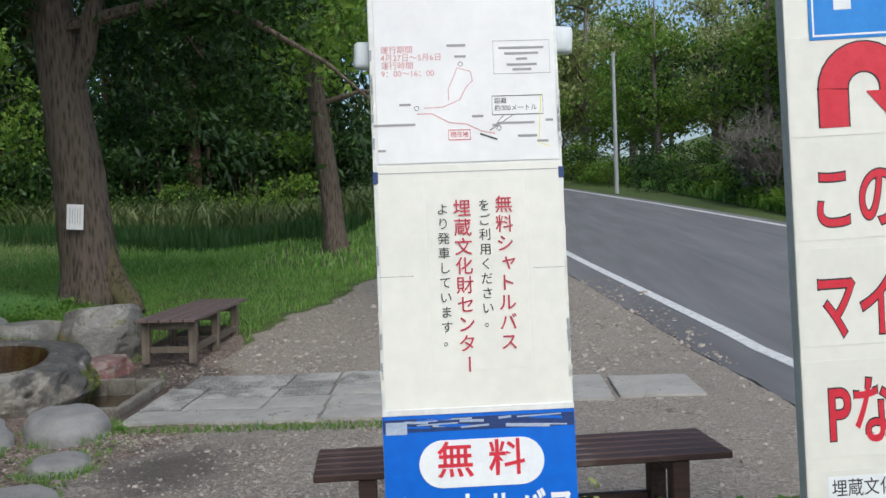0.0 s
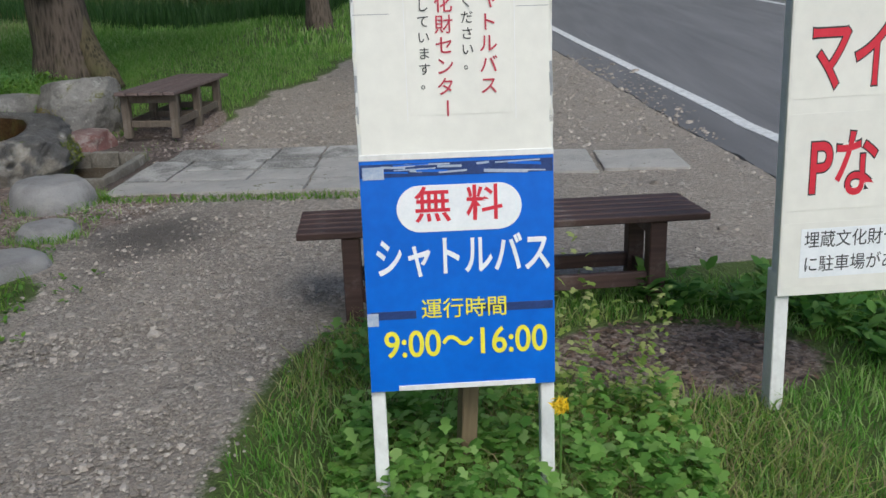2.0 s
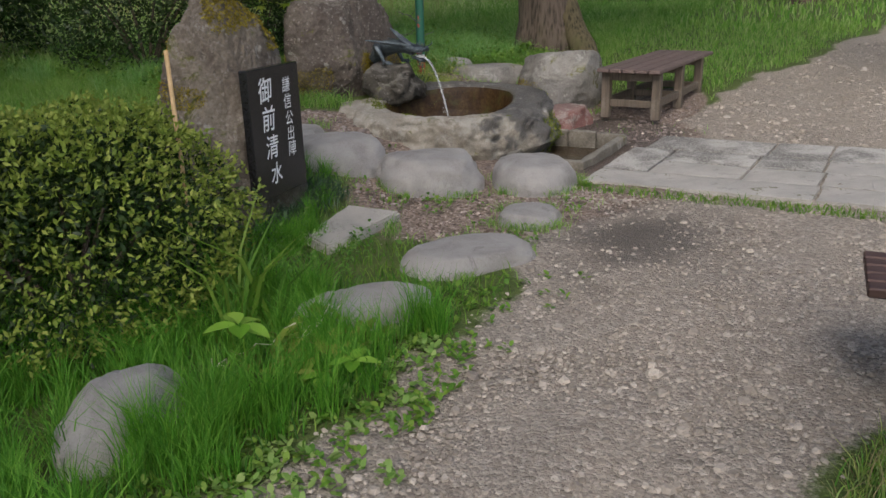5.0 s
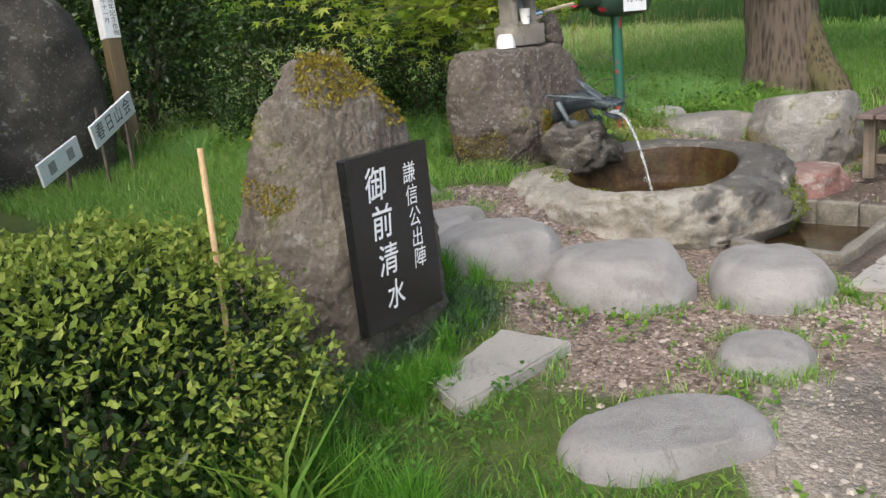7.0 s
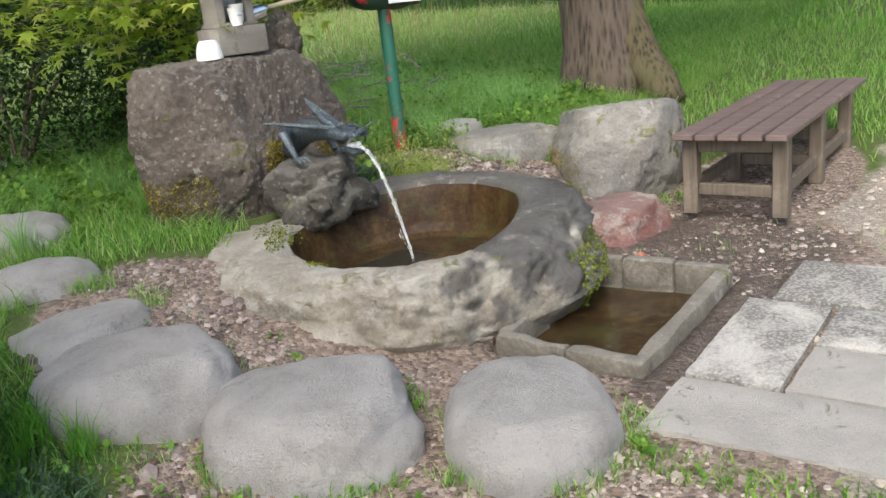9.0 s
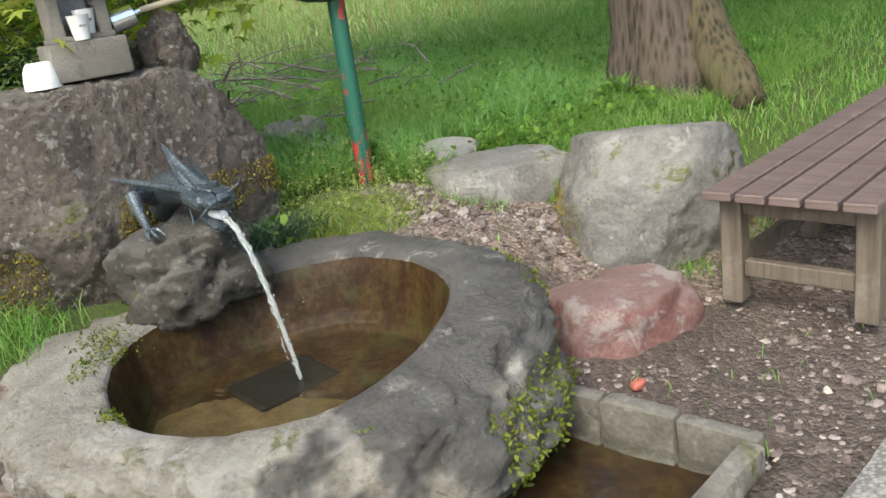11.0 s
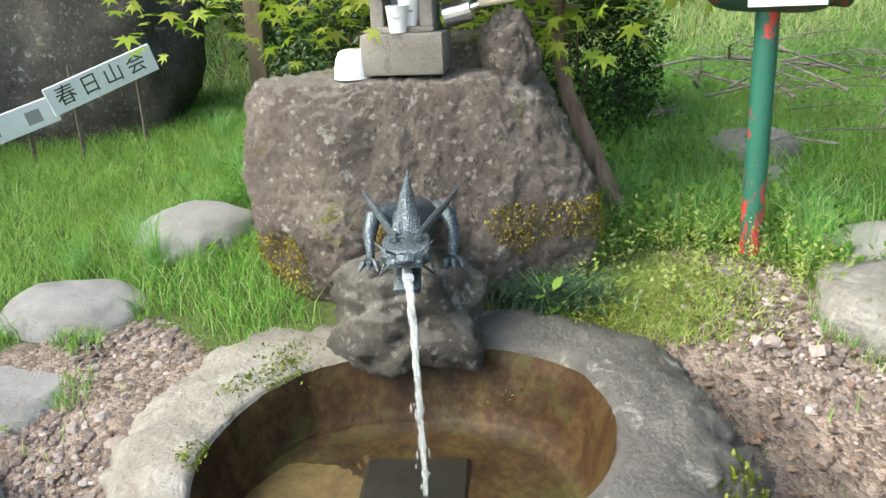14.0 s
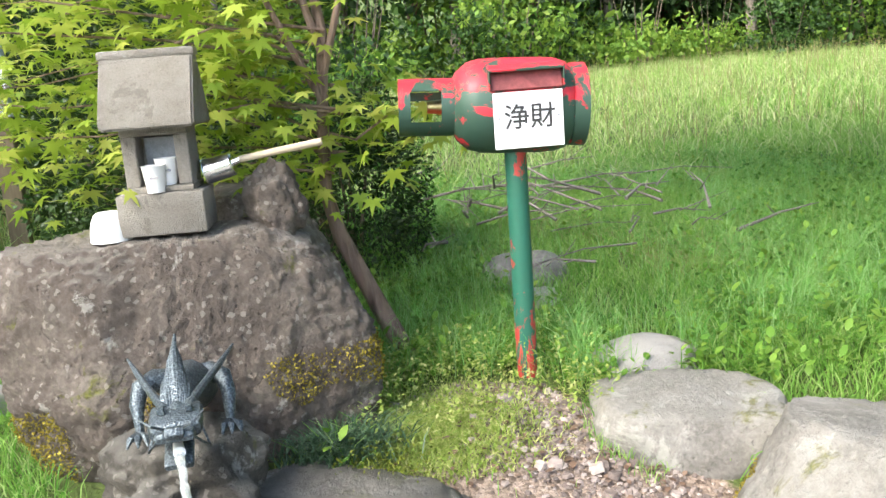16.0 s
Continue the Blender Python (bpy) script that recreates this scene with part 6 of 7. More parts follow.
# loose stones on the path
def pebbles(name, n, x0, x1, y0, y1, size, label, keep, material, sink=0.3):
    x, y = RNG.uniform(x0, x1, n), RNG.uniform(y0, y1, n)
    g, l = path_masks(x, y)
    ok = keep(x, y, g, l)
    for bx, by, r in BLOCKS[:19]:
        ok &= np.hypot(x - bx, y - by) > r
    x, y = x[ok], y[ok]
    k = len(x)
    five = np.arange(5) * 2 * np.pi / 5
    low = np.stack([np.cos(five), np.sin(five), np.full(5, -0.45)], 1)
    high = np.stack([0.68 * np.cos(five + 0.5), 0.68 * np.sin(five + 0.5), np.full(5, 0.6)], 1)
    shape = np.concatenate([low, high]) * RNG.uniform(0.75, 1.2, (10, 1))
    tri = [(a, (a + 1) % 5, 5 + a) for a in range(5)] + [(5 + a, (a + 1) % 5, 5 + (a + 1) % 5) for a in range(5)] + [(5, 6, 7), (5, 7, 8), (5, 8, 9)]
    s_ = size * np.exp(RNG.normal(0, 0.45, k))
    sc = np.stack([s_ * RNG.uniform(0.7, 1.4, k), s_, s_ * RNG.uniform(0.4, 0.8, k)], 1)
    pl = np.stack([x, y, ground(x, y) + s_ * sink * 0.5], 1)
    me = scattered(name, shape, tri, pl, RNG.uniform(0, 6.3, k), sc, RNG.uniform(-0.4, 0.4, k))
    me.polygons.foreach_set("use_smooth", np.zeros(len(me.polygons), bool))
    stuff(name, me, material, label, "gravel")


def pebble_material(name, a, b, c):
    n = Nodes(name)
    col = n.ramp(n.island(), (0.0, a), (0.55, b), (1.0, c))
    return n.finish(n.mix(0.25, col, n.ramp(n.noise(90), (0.3, a), (0.7, c))), 0.85, n.noise(120), 0.3, 0.003)


M_peb = pebble_material("gravel_stones", (0.14, 0.12, 0.10), (0.28, 0.245, 0.205), (0.46, 0.41, 0.35))
M_grit = pebble_material("pinkish_grit", (0.15, 0.115, 0.098), (0.29, 0.232, 0.196), (0.50, 0.43, 0.38))
M_peb2 = pebble_material("brown_pebbles", (0.065, 0.047, 0.04), (0.16, 0.125, 0.108), (0.40, 0.345, 0.315))
DAMP = lambda x, y: np.hypot((x + 1.93) / 0.6, (y - 4.9) / 0.8) < RNG.uniform(0.1, 1.5, len(x))
pebbles("gravel", 36000, -2.9, 0.2, 1.0, 6.0, 0.0064, "small grey gravel trodden into the path", lambda x, y, g, l: (g > RNG.uniform(0.2, 1, len(x))) & ~DAMP(x, y), M_peb)
pebbles("gravel", 2400, -2.9, 2.0, 1.0, 9.5, 0.0105, "larger loose stones on the path", lambda x, y, g, l: (g > RNG.uniform(0.2, 1, len(x))) & ~DAMP(x, y), M_peb)
pebbles("gravel", 3500, -2.6, 2.2, 7.4, 13, 0.012, "pale gravel beyond the paving", lambda x, y, g, l: g > 0.5, M_peb)
pebbles("pebbles", 7000, -5.2, -3.5, 7.05, 8.2, 0.0088, "brown and grey pebbles spread behind the basin", lambda x, y, g, l: (l > RNG.uniform(0.2, 0.9, len(x))) & (y - 0.5 * (x + 4.4) > RNG.normal(7.68, 0.08, len(x))), M_peb2)
pebbles("pebbles", 4200, -5.0, -3.4, 4.7, 6.2, 0.0092, "brown pebbles and litter beside the basin", lambda x, y, g, l: l > RNG.uniform(0.2, 0.9, len(x)), M_peb2)
pebbles("pebbles", 3000, -3.6, -2.2, 4.2, 6.2, 0.006, "brown grit between the stepping stones", lambda x, y, g, l: l > RNG.uniform(0.2, 0.9, len(x)), M_grit)
pebbles("pebbles", 3000, -3.9, -2.6, 6.9, 9.4, 0.007, "brown grit under the bench", lambda x, y, g, l: l > RNG.uniform(0.2, 0.9, len(x)), M_peb2)
# dead leaves
for n_, (x0, x1, y0, y1) in ((900, (0.3, 1.3, 2.75, 3.5)), (520, (-5.1, -3.7, 7.0, 8.1)), (260, (-4.8, -3.4, 4.7, 6.1)), (150, (-3.6, -2.4, 4.5, 6.2))):
    x, y = RNG.uniform(x0, x1, n_), RNG.uniform(y0, y1, n_)
    g, l = path_masks(x, y)
    k = l > 0.4
    for bx, by, r in BLOCKS[:19]:
        k &= np.hypot(x - bx, y - by) > r
    c = np.stack([x[k], y[k], ground(x[k], y[k]) + 0.012], 1)
    stuff("dead_leaves", scattered("dead_leaves", OVAL, OVAL_T, c, RNG.uniform(0, 6.3, len(c)), 0.034 * RNG.uniform(0.4, 1.2, len(c)), RNG.uniform(-0.3, 0.3, len(c))), leafy("dead_leaf", [(0.07, 0.04, 0.03), (0.15, 0.09, 0.065), (0.24, 0.16, 0.12)], 0.1), "brown dead leaves on bare soil", "leaf litter")


# ---- bushes ----
def bush(at, size, n, leaf, label, shoots=0.35, m_old=None, m_new=None):
    x, y, z = at
    top = thing("bush", pose(x, y, z), label, "bush")
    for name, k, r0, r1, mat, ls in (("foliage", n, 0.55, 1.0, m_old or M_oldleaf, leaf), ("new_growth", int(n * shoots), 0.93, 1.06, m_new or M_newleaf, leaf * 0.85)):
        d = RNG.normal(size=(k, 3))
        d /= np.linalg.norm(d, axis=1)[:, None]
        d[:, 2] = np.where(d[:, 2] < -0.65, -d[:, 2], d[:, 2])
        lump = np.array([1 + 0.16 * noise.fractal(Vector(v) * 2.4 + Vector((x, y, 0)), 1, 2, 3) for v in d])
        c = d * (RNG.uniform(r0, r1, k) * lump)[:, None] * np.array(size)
        if name == "new_growth":
            c = np.repeat(c, 4, 0) + RNG.normal(0, leaf * 0.4, (k * 4, 3))
            d = np.repeat(d, 4, 0)
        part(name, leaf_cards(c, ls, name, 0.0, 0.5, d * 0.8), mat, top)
    rng = random.Random(int(n))
    for i in range(7):
        a = rng.uniform(0, 6.28)
        part("stem", tube([(0, 0, -size[2] * 0.8), (size[0] * 0.3 * math.cos(a), size[1] * 0.3 * math.sin(a), -0.1), (size[0] * 0.7 * math.cos(a), size[1] * 0.7 * math.sin(a), size[2] * 0.4)], [0.022, 0.014, 0.006], 7), M_bark, top)
    return top


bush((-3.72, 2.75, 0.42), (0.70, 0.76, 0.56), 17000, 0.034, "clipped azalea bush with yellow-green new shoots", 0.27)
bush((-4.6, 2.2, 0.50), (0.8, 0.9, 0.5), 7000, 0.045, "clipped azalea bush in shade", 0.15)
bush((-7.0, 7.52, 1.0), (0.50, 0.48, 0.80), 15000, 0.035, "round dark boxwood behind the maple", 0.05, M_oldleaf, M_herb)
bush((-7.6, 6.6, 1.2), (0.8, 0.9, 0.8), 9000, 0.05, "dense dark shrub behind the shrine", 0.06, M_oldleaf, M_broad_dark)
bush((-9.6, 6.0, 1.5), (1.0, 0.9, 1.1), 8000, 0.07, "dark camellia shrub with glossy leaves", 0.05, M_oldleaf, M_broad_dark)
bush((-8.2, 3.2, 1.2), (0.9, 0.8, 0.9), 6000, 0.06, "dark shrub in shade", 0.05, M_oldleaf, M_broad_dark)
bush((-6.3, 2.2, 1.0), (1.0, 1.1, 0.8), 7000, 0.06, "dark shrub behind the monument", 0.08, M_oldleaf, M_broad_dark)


# ---- maple ----
def maple():
    M_maplebark = bark("maple_bark", (0.10, 0.065, 0.05), (0.26, 0.18, 0.14))
    top = thing("maple_tree", pose(-5.68, 7.50, 0.55), "young maple with bright green fingered leaves beside the shrine", "tree")
    trunk = [(0.12, 0.02, -0.1), (0.08, -0.06, 0.12), (0.04, -0.16, 0.36), (0.01, -0.25, 0.58), (0.0, -0.29, 0.76), (0.0, -0.27, 1.1), (-0.02, -0.24, 1.4), (-0.25, -0.3, 2.2), (-0.3, -0.35, 2.8)]
    part("trunk", tube(trunk, [0.05, 0.044, 0.038, 0.034, 0.027, 0.024, 0.022, 0.014, 0.008], 12), M_maplebark, top)
    for fork in ([(0.0, -0.26, 1.22), (0.03, -0.20, 1.42), (0.05, -0.10, 1.75), (0.05, 0.0, 2.3)], [(0.0, -0.27, 1.15), (0.02, -0.36, 1.32), (0.02, -0.48, 1.6), (0.0, -0.62, 2.0)], [(0.0, -0.25, 1.32), (-0.04, -0.32, 1.6), (-0.05, -0.35, 2.1)]):
        part("limb", tube(fork, [0.018, 0.015, 0.011, 0.006][:len(fork)], 8), M_maplebark, top)
    rng = random.Random(12)
    spots = [(0.85, 262, 0.9), (0.9, 245, 1.2), (0.95, 275, 1.5), (1.0, 230, 1.2), (1.05, 285, 0.9), (1.05, 258, 1.7), (1.15, 270, 1.3), (1.2, 245, 1.7), (1.25, 268, 1.9), (1.3, 300, 0.7), (1.3, 225, 1.3), (1.4, 255, 1.5), (1.4, 278, 1.7), (1.5, 240, 1.6), (1.55, 265, 1.2), (1.6, 290, 1.1), (1.7, 200, 1.1), (1.8, 250, 1.4), (1.9, 120, 0.8), (2.0, 330, 0.9), (2.2, 260, 1.3), (1.0, 60, 0.35), (0.8, 300, 0.5)]
    tips = []
    for z, a, L in spots:
        base = Vector((-0.01 - 0.15 * max(0, z - 1.3), -0.26 - 0.05 * max(0, z - 1.3), z))
        d = Vector((math.cos(radians(a)), math.sin(radians(a)), 0))
        pts = [base + d * L * f + Vector((rng.uniform(-0.07, 0.07), rng.uniform(-0.07, 0.07), 0.35 * L * f - 0.30 * L * f * f + rng.uniform(-0.06, 0.06))) for f in (0, 0.3, 0.6, 0.85, 1.0)]
        part("limb", tube(pts, [0.008, 0.006, 0.004, 0.0025, 0.0015], 6), M_maplebark, top)
        for f in np.linspace(0.12, 1.08, 125):
            i = min(3, int(f * 4))
            tips.append(base + d * L * f + Vector((rng.gauss(0, 0.14), rng.gauss(0, 0.14), 0.35 * L * f - 0.34 * L * f * f + rng.gauss(0, 0.10))))
    lobes, tri = [(0.0, 0.0, 0.0)], []
    for i, (a, r) in enumerate(((-150, 0.35), (-128, 0.22), (-95, 0.72), (-72, 0.33), (-48, 0.92), (-24, 0.38), (0, 1.0), (24, 0.38), (48, 0.92), (72, 0.33), (95, 0.72), (128, 0.22), (150, 0.35))):
        lobes.append((r * math.sin(radians(a)), r * math.cos(radians(a)), -0.18 * r * r))
    tri = [(0, i + 1, i) for i in range(1, 13)]
    c = np.array([tuple(t) for t in tips])
    n = len(c)
    me = scattered("leaves", lobes, tri, c, RNG.uniform(0, 6.3, n), 0.072 * RNG.uniform(0.6, 1.25, n), RNG.normal(-0.35, 0.45, n))
    part("leaves", me, M_maple, top, "bright yellow-green fingered leaves")


maple()


# fallen branches in the grass
M_deadwood = wood("dead_branches", (0.09, 0.078, 0.066), (0.24, 0.215, 0.19), (40, 40, 3))


def twigs(at, n, spread, label, seed):
    top = thing("fallen_branches", pose(*at), label, "branches")
    rng = random.Random(seed)
    for i in range(n):
        a, L = rng.uniform(0, 6.28), rng.uniform(0.25, 0.8)
        p = Vector((rng.gauss(0, spread), rng.gauss(0, spread), rng.uniform(0.10, 0.32)))
        d = Vector((math.cos(a), math.sin(a), rng.uniform(-0.05, 0.35)))
        q = p + d * L * 0.5 + Vector((rng.gauss(0, 0.03), rng.gauss(0, 0.03), 0.03))
        thick = 0.013 * rng.uniform(0.35, 1)
        part("twig", tube([p, q, p + d * L], [thick, thick * 0.6, 0.002], 6), M_deadwood, top)
        for e in (0.45, 0.7):
            r0 = p + d * L * e + Vector((0, 0, 0.02 * (1 - e)))
            part("twig", tube([r0, r0 + Vector((rng.gauss(0, 0.09), rng.gauss(0, 0.09), rng.uniform(0.02, 0.12)))], [thick * 0.5, 0.0015], 5), M_deadwood, top)


twigs((-6.9, 8.9, 0.66), 26, 0.42, "heap of dead grey branches in the grass", 1)
twigs((-7.6, 8.5, 0.72), 14, 0.38, "dead grey branches in the grass", 2)
log = part("fallen_branch", tube([(-6.02, 8.75, 0.60), (-6.25, 8.86, 0.64), (-6.45, 8.93, 0.70)], [0.025, 0.022, 0.015], 8), M_bark)
tagged(log, "short dead branch lying in the grass", "branch")
dandelion = thing("dandelion", pose(0.19, 2.12, 0.05), "yellow dandelion by the notice board's leg", "flower")
part("stalk", tube([(0, 0, -0.05), (0.005, 0, 0.16), (0.0, -0.01, 0.29)], 0.003, 6), M_herb, dandelion)
part("flower_head", leaf_cards(RNG.normal(0, 0.008, (160, 3)) + np.array([0, -0.012, 0.30]), 0.026, "flower_head", 0, 0.3), plain("dandelion_yellow", (0.75, 0.5, 0.01), (0.85, 0.62, 0.02), 40), dandelion)


# ---- trees ----
def trunk_mesh(points, radii, sides=20, rough=0.06):
    bm = tube(points, radii, sides)
    bmesh.ops.subdivide_edges(bm, edges=[e for e in bm.edges], cuts=1, use_grid_fill=True)
    for v in bm.verts:
        v.co += Vector((v.co.x, v.co.y, 0)).normalized() * rough * noise.fractal(Vector((v.co.x * 9, v.co.y * 9, v.co.z * 1.4)), 0.9, 2.0, 4) * 0.5
    return as_mesh("trunk", bm, None)


def big_tree(at, lean, radius, height, label, crown_from, leaves, leaf, material, seed, flare=1.5, spread=3.0, droop=0.0, reach=()):
    top = thing("tree", pose(*at), label, "tree")
    rng = random.Random(seed)
    zs = [-0.2, 0.0, 0.15, 0.4, 0.9, 1.6, 2.6, 4, 5.5, height * 0.75, height]
    pts = [(lean[0] * z + 0.04 * math.sin(z * 1.3), lean[1] * z, z) for z in zs]
    rad = [radius * f for f in (flare * 1.1, flare, 1.2 + (flare - 1) * 0.4, 1.12, 1.04, 0.98, 0.92, 0.8, 0.65, 0.4, 0.12)]
    part("trunk", trunk_mesh(pts, rad, 22, radius * 0.22), M_bark, top)
    cs = []
    for i in range(18):
        z = crown_from + (height - crown_from) * (i + 0.3) / 18
        a = rng.uniform(0, 6.28) if i else 0
        L = spread * (1.1 - 0.6 * i / 18) * rng.uniform(0.6, 1.1)
        base = Vector((lean[0] * z, lean[1] * z, z))
        d = Vector((math.cos(a), math.sin(a), 0))
        f_z = lambda f: L * (0.45 * f - (0.45 + droop) * f * f)
        limb = [base + d * L * f + Vector((rng.gauss(0, 0.05), rng.gauss(0, 0.05), f_z(f))) for f in (0, 0.25, 0.5, 0.75, 1)]
        part("limb", tube(limb, [radius * 0.32, radius * 0.22, radius * 0.14, radius * 0.08, 0.006], 8), M_bark, top)
        for j in range(7):
            f = rng.uniform(0.3, 1.1)
            cs.append((base + d * L * f + Vector((rng.gauss(0, 0.35), rng.gauss(0, 0.35), f_z(f) + rng.gauss(0, 0.12))), rng.uniform(0.25, 0.5)))
    for turn, z, L in reach:
        base = Vector((lean[0] * z, lean[1] * z, z))
        d = Vector((math.cos(radians(turn)), math.sin(radians(turn)), 0))
        limb = [base + d * L * f + Vector((rng.gauss(0, 0.08), rng.gauss(0, 0.08), L * (0.3 * f - 0.28 * f * f))) for f in (0, 0.25, 0.5, 0.75, 1)]
        part("limb", tube(limb, [radius * 0.4, radius * 0.3, radius * 0.2, radius * 0.1, 0.008], 8), M_bark, top)
        for j in range(16):
            f = rng.uniform(0.25, 1.08)
            cs.append((base + d * L * f + Vector((rng.gauss(0, 0.55), rng.gauss(0, 0.55), L * (0.3 * f - 0.28 * f * f) + rng.gauss(0.1, 0.15))), rng.uniform(0.3, 0.55)))
    per = leaves // len(cs)
    c = np.concatenate([RNG.normal(0, 1, (per, 3)) * np.array([r, r, r * 0.35]) + np.array(tuple(p)) for p, r in cs])
    part("crown", leaf_cards(c, leaf, "crown", 0.4, 0.45), material, top)
    return top


# The long reach limbs are out of view, added to shade the spring.
t1 = big_tree((-4.88, 10.33, ground_z(-4.88, 10.33)), (-0.093, 0.01), 0.31, 10, "big old tree leaning over the spring, rough brown bark", 3.3, 64000, 0.14, M_broad_dark, 5, 1.3, 4.6, 0.35, ((-60, 5.2, 4.4), (-30, 5.4, 3.6), (-85, 5.4, 4.8), (-110, 5.6, 5.0), (-140, 5.4, 4.6), (-72, 6.4, 5.4), (-98, 6.8, 5.2)))
part("limb", tube([(-0.26, 0.0, 2.35), (-0.10, -0.05, 2.75), (0.08, -0.05, 3.15), (0.22, 0.0, 3.9), (0.5, 0.1, 5.2)], [0.15, 0.13, 0.115, 0.10, 0.06], 12), M_bark, t1)
part("root", trunk_mesh([(0.62, -0.18, -0.1), (0.5, -0.14, 0.06), (0.36, -0.08, 0.22), (0.24, -0.03, 0.48), (0.15, 0.0, 0.85)], [0.12, 0.15, 0.16, 0.15, 0.1], 14, 0.04), M_mossbark, t1, "mossy buttress root")
notice = part("paper_notice", box((0.20, 0.003, 0.30), bevel=0.001), M_paper, t1, "small white paper notice tied to the trunk", at=pose(0.02, -0.42, 1.12, 0, 4, 4))
for i in range(5):
    part("print_bar", panel(0.006, 0.2 - 0.03 * (i % 2), 0.001, 0), M_greyink, notice, at=pose(-0.06 + 0.03 * i, -0.0022, 0.01))
big_tree((-3.2, 18.2, ground_z(-3.2, 18.2)), (-0.075, 0.0), 0.22, 13, "tall slender tree beside the path", 3.0, 9000, 0.2, M_broad, 6, 1.3, 3.4, 0.3)
big_tree((-2.35, 21.0, ground_z(-2.35, 21)), (-0.04, 0.0), 0.17, 12, "slender tree farther along the path", 4.0, 6000, 0.2, M_broad, 8, 1.2, 3.0, 0.2)


# Unseen tree, added to keep sky light off the azaleas and monument.
big_tree((-9.0, -0.5, ground_z(-9.0, -0.5)), (0.02, 0.0), 0.22, 6.5, "added tree out of view behind the azaleas, to shade them", 2.6, 14000, 0.14, M_broad_dark, 14, 1.3, 2.4, 0.2)
# No tree is known here; an unseen crown added to shade the spring.
big_tree((-2.9, -2.9, ground_z(-2.9, -2.9)), (0.0, 0.0), 0.26, 13, "added tall tree out of view behind the path's start, to shade the spring", 5.0, 16000, 0.14, M_broad_dark, 18, 1.3, 3.2, 0.2)
# Added only for the shade it throws at the meadow's edge.
big_tree((-12.0, 3.4, ground_z(-12.0, 3.4)), (0.0, 0.0), 0.22, 7, "added tree at the meadow's edge, there to give shade", 2.4, 14000, 0.14, M_broad_dark, 16, 1.3, 2.6, 0.3)


def wood_tree(kind, seed):
    """One tree of the wood, to be copied."""
    rng = random.Random(seed)
    g = np.random.default_rng(seed)
    if kind == "cedar":
        top = thing("cedar_tree", pose(0, 0, -90), "tall dark cedar at the edge of the wood", "tree", "trees of the wood")
        part("trunk", tube([(0, 0, -0.5), (0, 0, 3), (0.1, 0, 9), (0.1, 0.1, 17)], [0.3, 0.24, 0.16, 0.02], 10), plain("cedar_bark", (0.06, 0.032, 0.022), (0.13, 0.075, 0.052), 12, 0.9), top)
        cs = []
        for i in range(120):
            z = 2.2 + 15 * (i / 120) ** 0.9
            a, r = rng.uniform(0, 6.28), (2.5 * (1 - (z - 2) / 16) + 0.3) * rng.uniform(0.35, 1.0)
            cs.append((r * math.cos(a), r * math.sin(a), z - 0.25 * r, 0.3 + 0.12 * r))
        c = np.concatenate([g.normal(0, 1, (27, 3)) * np.array([w, w, w * 0.6]) + np.array([x, y, z]) for x, y, z, w in cs])
        part("crown", leaf_cards(c, 0.40, "crown", 1.2, 0.35), M_cedar, top)
    elif kind == "broadleaf":
        top = thing("broadleaf_tree", pose(0, 0, -90), "young broadleaf tree in fresh spring leaf", "tree", "trees of the wood")
        h = rng.uniform(8, 11)
        part("trunk", tube([(0, 0, -0.5), (0.1, 0, 2.5), (0.2, 0.2, 5), (0.1, 0.3, h)], [0.17, 0.13, 0.09, 0.02], 9), plain("grey_bark", (0.12, 0.10, 0.085), (0.24, 0.21, 0.18), 12, 0.9), top)
        cs = []
        for i in range(16):
            a, z = rng.uniform(0, 6.28), rng.uniform(1.6, h * 0.8)
            L = rng.uniform(1.2, 3.0) * (1.15 - z / h * 0.6)
            e = Vector((L * math.cos(a), L * math.sin(a), z + L * rng.uniform(0.2, 0.7)))
            part("limb", tube([(0.1, 0.1, z), e * 0.5 + Vector((0.05, 0.05, z * 0.5 + 0.1)), e], [0.06, 0.04, 0.012], 6), M_bark, top)
            for j in range(9):
                f = rng.uniform(0.35, 1.1)
                cs.append((0.1 + (e.x - 0.1) * f + rng.gauss(0, 0.4), 0.1 + (e.y - 0.1) * f + rng.gauss(0, 0.4), z + (e.z - z) * f + rng.gauss(0, 0.3), rng.uniform(0.25, 0.55)))
        c = np.concatenate([g.normal(0, 1, (26, 3)) * np.array([w, w, w * 0.45]) + np.array([x, y, z]) for x, y, z, w in cs])
        part("crown", leaf_cards(c, 0.22, "crown", 0.3, 0.6), (M_broad_dark if seed == 43 else M_pale if seed == 44 else M_broad), top)
    else:
        top = thing("undergrowth", pose(0, 0, -90), "leafy undergrowth at the wood's edge", "bush", "undergrowth of the wood")
        cs = [(rng.gauss(0, 0.8), rng.gauss(0, 0.8), rng.uniform(0.2, 2.1) * (1 if kind == "undergrowth" else 0.6), rng.uniform(0.2, 0.4)) for _ in range(46)]
        c = np.concatenate([g.normal(0, 1, (28, 3)) * np.array([w, w, w * 0.5]) + np.array([x, y, z]) for x, y, z, w in cs])
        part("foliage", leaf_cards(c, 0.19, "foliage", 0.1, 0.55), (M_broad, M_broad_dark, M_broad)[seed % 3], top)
        for i in range(5):
            a = rng.uniform(0, 6.28)
            part("stem", tube([(0, 0, -0.3), (0.5 * math.cos(a), 0.5 * math.sin(a), 1.0), (0.8 * math.cos(a), 0.8 * math.sin(a), 2.2)], [0.03, 0.02, 0.006], 5), M_bark, top)
    return top


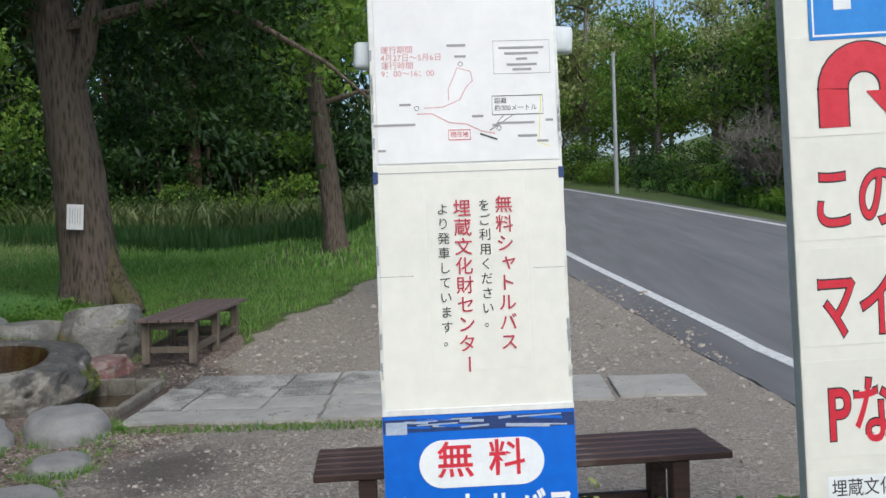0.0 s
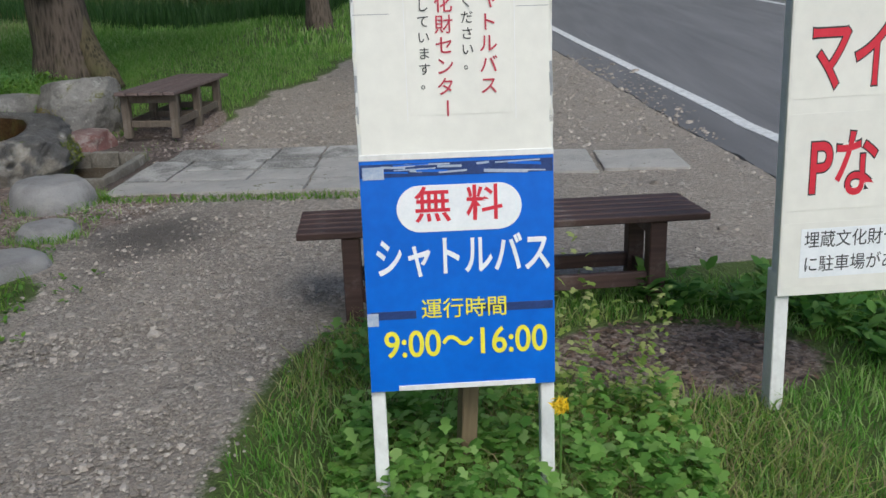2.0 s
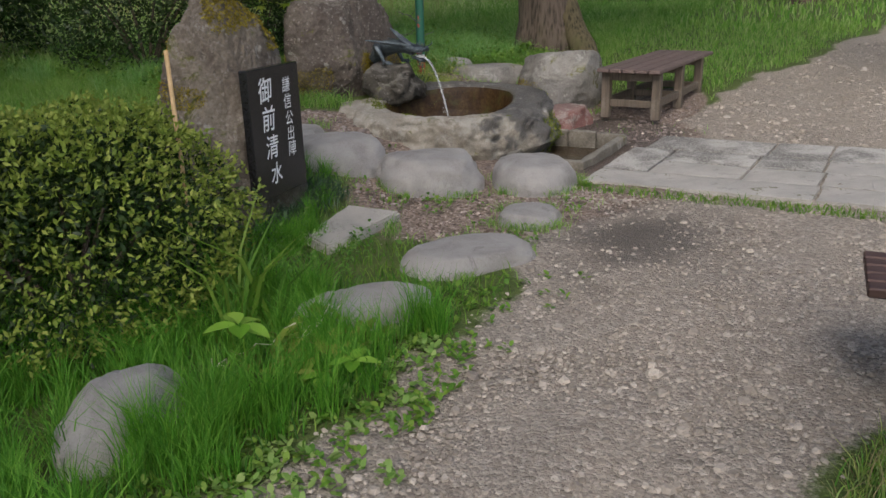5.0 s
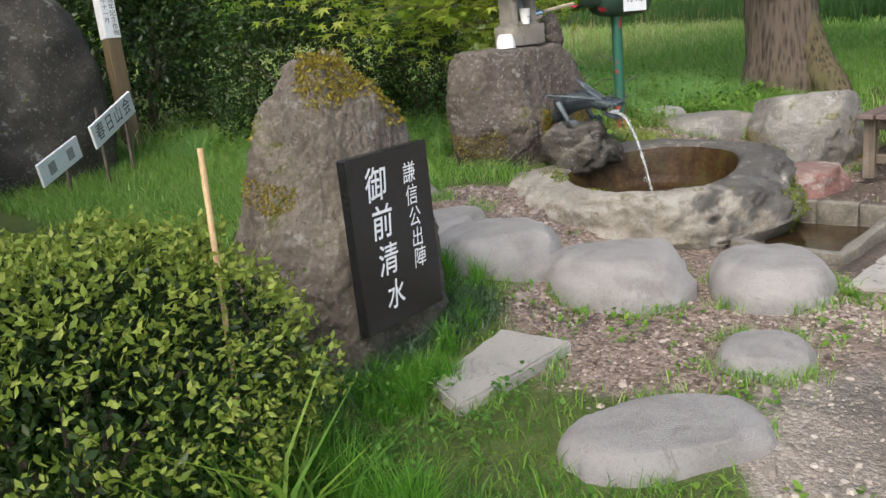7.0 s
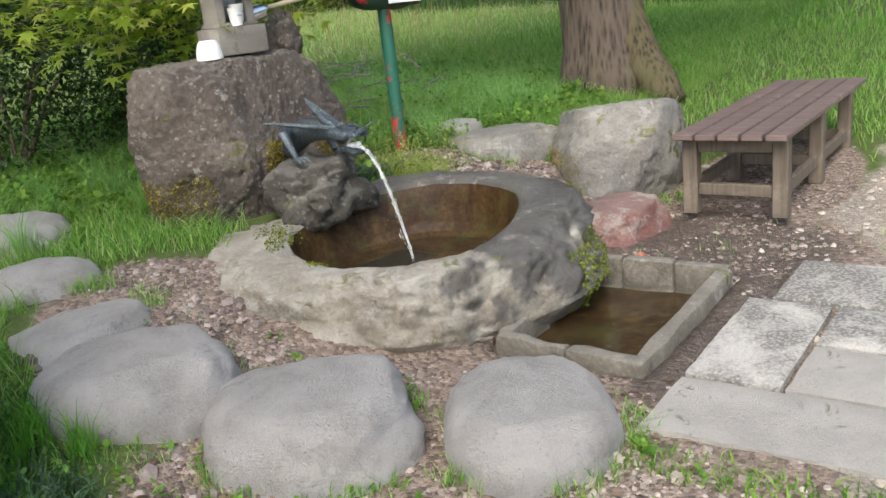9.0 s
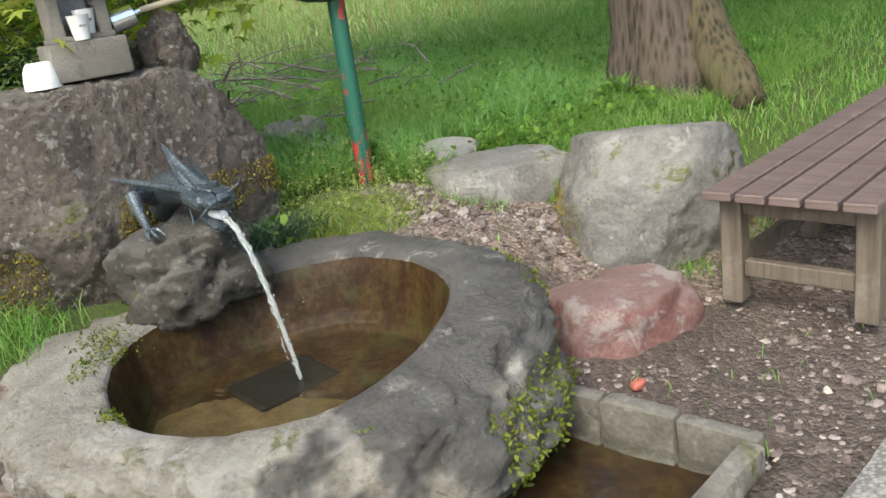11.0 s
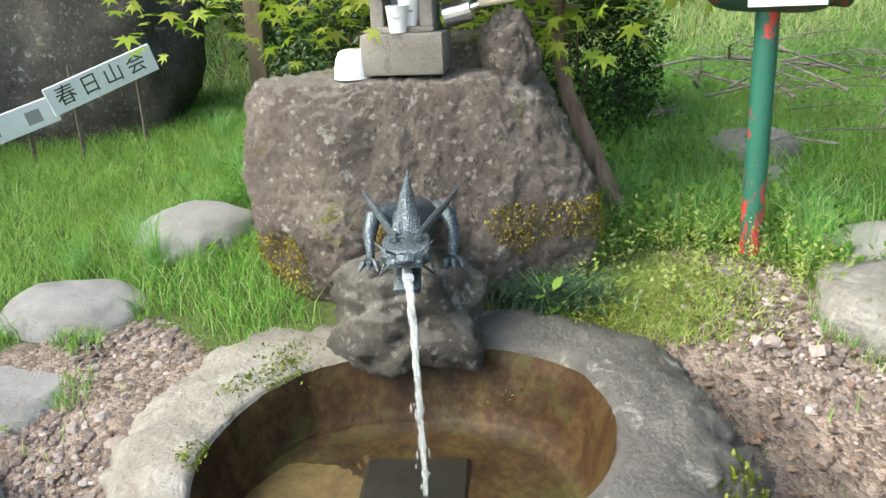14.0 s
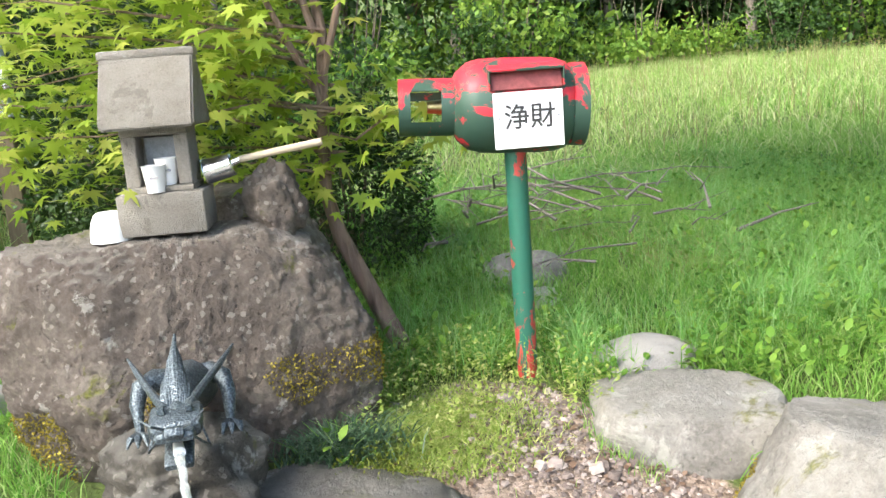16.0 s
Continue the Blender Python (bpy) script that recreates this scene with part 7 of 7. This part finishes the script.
def plant_wood():
    protos = {"cedar": [wood_tree("cedar", 31), wood_tree("cedar", 32)], "broadleaf": [wood_tree("broadleaf", 41), wood_tree("broadleaf", 42), wood_tree("broadleaf", 43), wood_tree("broadleaf", 44)], "undergrowth": [wood_tree("undergrowth", 51), wood_tree("undergrowth", 52), wood_tree("low", 53)]}
    used = set()
    rng = random.Random(77)

    def put(kind, x, y, size, sink=0.1, which=None):
        i = rng.randrange(min(3, len(protos[kind]))) if which is None else which
        m = pose(x, y, ground_z(x, y) - sink, 0, 0, rng.uniform(0, 360)) @ Matrix.Diagonal((size, size, size * rng.uniform(0.9, 1.15), 1))
        if (kind, i) not in used:
            used.add((kind, i))
            protos[kind][i].matrix_basis = m
        else:
            ob = copy_thing(protos[kind][i], m)
            ob.matrix_basis = m

    # edge of the wood: from behind the monument, round the meadow, to the road
    edge = [(-21, -10), (-24, -2), (-25, 6), (-24, 14), (-22, 22), (-18, 29), (-13, 33), (-8, 37), (-4, 41)]
    for (x0, y0), (x1, y1) in zip(edge, edge[1:]):
        L = math.hypot(x1 - x0, y1 - y0)
        nx, ny = -(y1 - y0) / L, (x1 - x0) / L
        for k in range(int(L / 1.5)):
            f = (k + rng.random()) / int(L / 1.5)
            x, y = x0 + (x1 - x0) * f, y0 + (y1 - y0) * f
            put("undergrowth", x + nx * rng.uniform(-0.8, 1.2), y + ny * rng.uniform(-0.8, 1.2), rng.uniform(0.7, 1.2))
            # Beyond y 17 dark-leaved copies carry the left wood's shade in their colour.
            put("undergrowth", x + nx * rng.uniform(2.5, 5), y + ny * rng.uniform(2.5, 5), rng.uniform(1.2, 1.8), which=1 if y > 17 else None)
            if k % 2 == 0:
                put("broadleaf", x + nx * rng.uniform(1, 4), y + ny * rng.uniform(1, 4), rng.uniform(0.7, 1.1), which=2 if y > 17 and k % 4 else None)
            d = rng.uniform(4, 13)
            put("cedar" if y0 > 10 or rng.random() < 0.4 else "broadleaf", x + nx * d, y + ny * d, rng.uniform(0.9, 1.25))
            if y0 > 10:
                put("cedar", x + nx * rng.uniform(3, 9), y + ny * rng.uniform(3, 9), rng.uniform(0.9, 1.25))
    for _ in range(16):
        put("cedar", rng.uniform(-17, -7), rng.uniform(36, 46), rng.uniform(0.9, 1.3))
    # dark group near the monument
    for x, y, sz in ((-12, 2, 0.8), (-13.5, 5.0, 0.9), (-12, -1, 1.0), (-10.5, 0.5, 0.8), (-14, 8.5, 0.6)):
        put("undergrowth", x, y, sz * 1.2)
    for x, y in ((-14, 1), (-15.5, 4.5), (-12.5, -3)):
        put("broadleaf", x, y, 0.9)
    # bank beyond the road
    for k in range(30):
        y = 14 + k * 1.9
        x = float(road_edge(y)) + 10.5 + rng.uniform(-0.8, 2.5)
        put("undergrowth", x, y, rng.uniform(0.6, 1.1))
        if k % 2:
            put("broadleaf", x + rng.uniform(2.5, 6), y, rng.uniform(0.8, 1.15))
        put("broadleaf", x + rng.uniform(6, 16), y + rng.uniform(-3, 3), rng.uniform(1.0, 1.5), which=3 if k % 3 == 0 else None)
    for _ in range(18):
        y = rng.uniform(72, 100)
        put("broadleaf", rng.uniform(-8, 26), y, rng.uniform(1.3, 2.2), which=3)
    for _ in range(12):
        put("broadleaf", rng.uniform(-6, 3), rng.uniform(50, 70), rng.uniform(0.9, 1.4), which=rng.choice((0, 3)))


plant_wood()
def bare_shrub(x, y, seed, size):
    """A leafless shrub: stems that fork twice."""
    top = thing("bare_shrub", pose(x, y, ground_z(x, y)) @ Matrix.Diagonal((size, size, size, 1)), "leafless grey-brown shrub on the road bank", "bush", "bare shrubs")
    rng = random.Random(seed)
    for k in range(9):
        a, lean = rng.uniform(0, 6.28), rng.uniform(0.15, 0.55)
        d = Vector((math.cos(a) * lean, math.sin(a) * lean, 1)).normalized()
        bm = tube([(0, 0, -0.1), d * 0.9, d * 1.7 + Vector((rng.gauss(0, 0.1), rng.gauss(0, 0.1), 0))], [0.045, 0.03, 0.014], 6)
        for j in range(16):
            p = d * rng.uniform(0.6, 1.8)
            q = p + Vector((rng.gauss(0, 0.45), rng.gauss(0, 0.45), rng.uniform(0.2, 0.9)))
            tube([p, (p + q) / 2 + Vector((rng.gauss(0, 0.05), rng.gauss(0, 0.05), 0.05)), q], [0.014, 0.010, 0.004], 4, bm)
            for i in range(3):
                e = p + (q - p) * rng.uniform(0.4, 1.0)
                tube([e, e + Vector((rng.gauss(0, 0.22), rng.gauss(0, 0.22), rng.uniform(0.05, 0.4)))], [0.008, 0.003], 4, bm)
        part("stem", bm, M_deadwood, top)


bare_shrub(8.6, 28.0, 3, 1.25)
bare_shrub(9.0, 26.8, 4, 1.1)
# dry reeds on the bank
grass(700, 9.2, 12.5, 22, 30, 1.7, 0.05, "dry tan reeds on the bank", 0.35, M_drygrass, name="reeds")
grass(3000, -16, -3.5, 27.5, 33, 1.1, 0.09, "pale-edged bamboo grass at the wood's edge", 0.7, leafy("bamboo_grass", [(0.05, 0.09, 0.02), (0.12, 0.16, 0.05), (0.22, 0.24, 0.11)], 0.3), name="bamboo_grass")
pole = thing("utility_pole", pose(6.2, 39.0, ground_z(2.5, 39) - 0.4), "slim grey concrete utility pole by the road", "utility pole")
part("shaft", tube([(0, 0, 0), (0, 0, 6.6)], [0.1, 0.075], 12), plain("pole_concrete", (0.3, 0.31, 0.32), (0.42, 0.43, 0.44), 10), pole)
part("cap", tube([(0, 0, 6.6), (0, 0, 6.7)], [0.11, 0.06], 12), M_greyedge, pole)
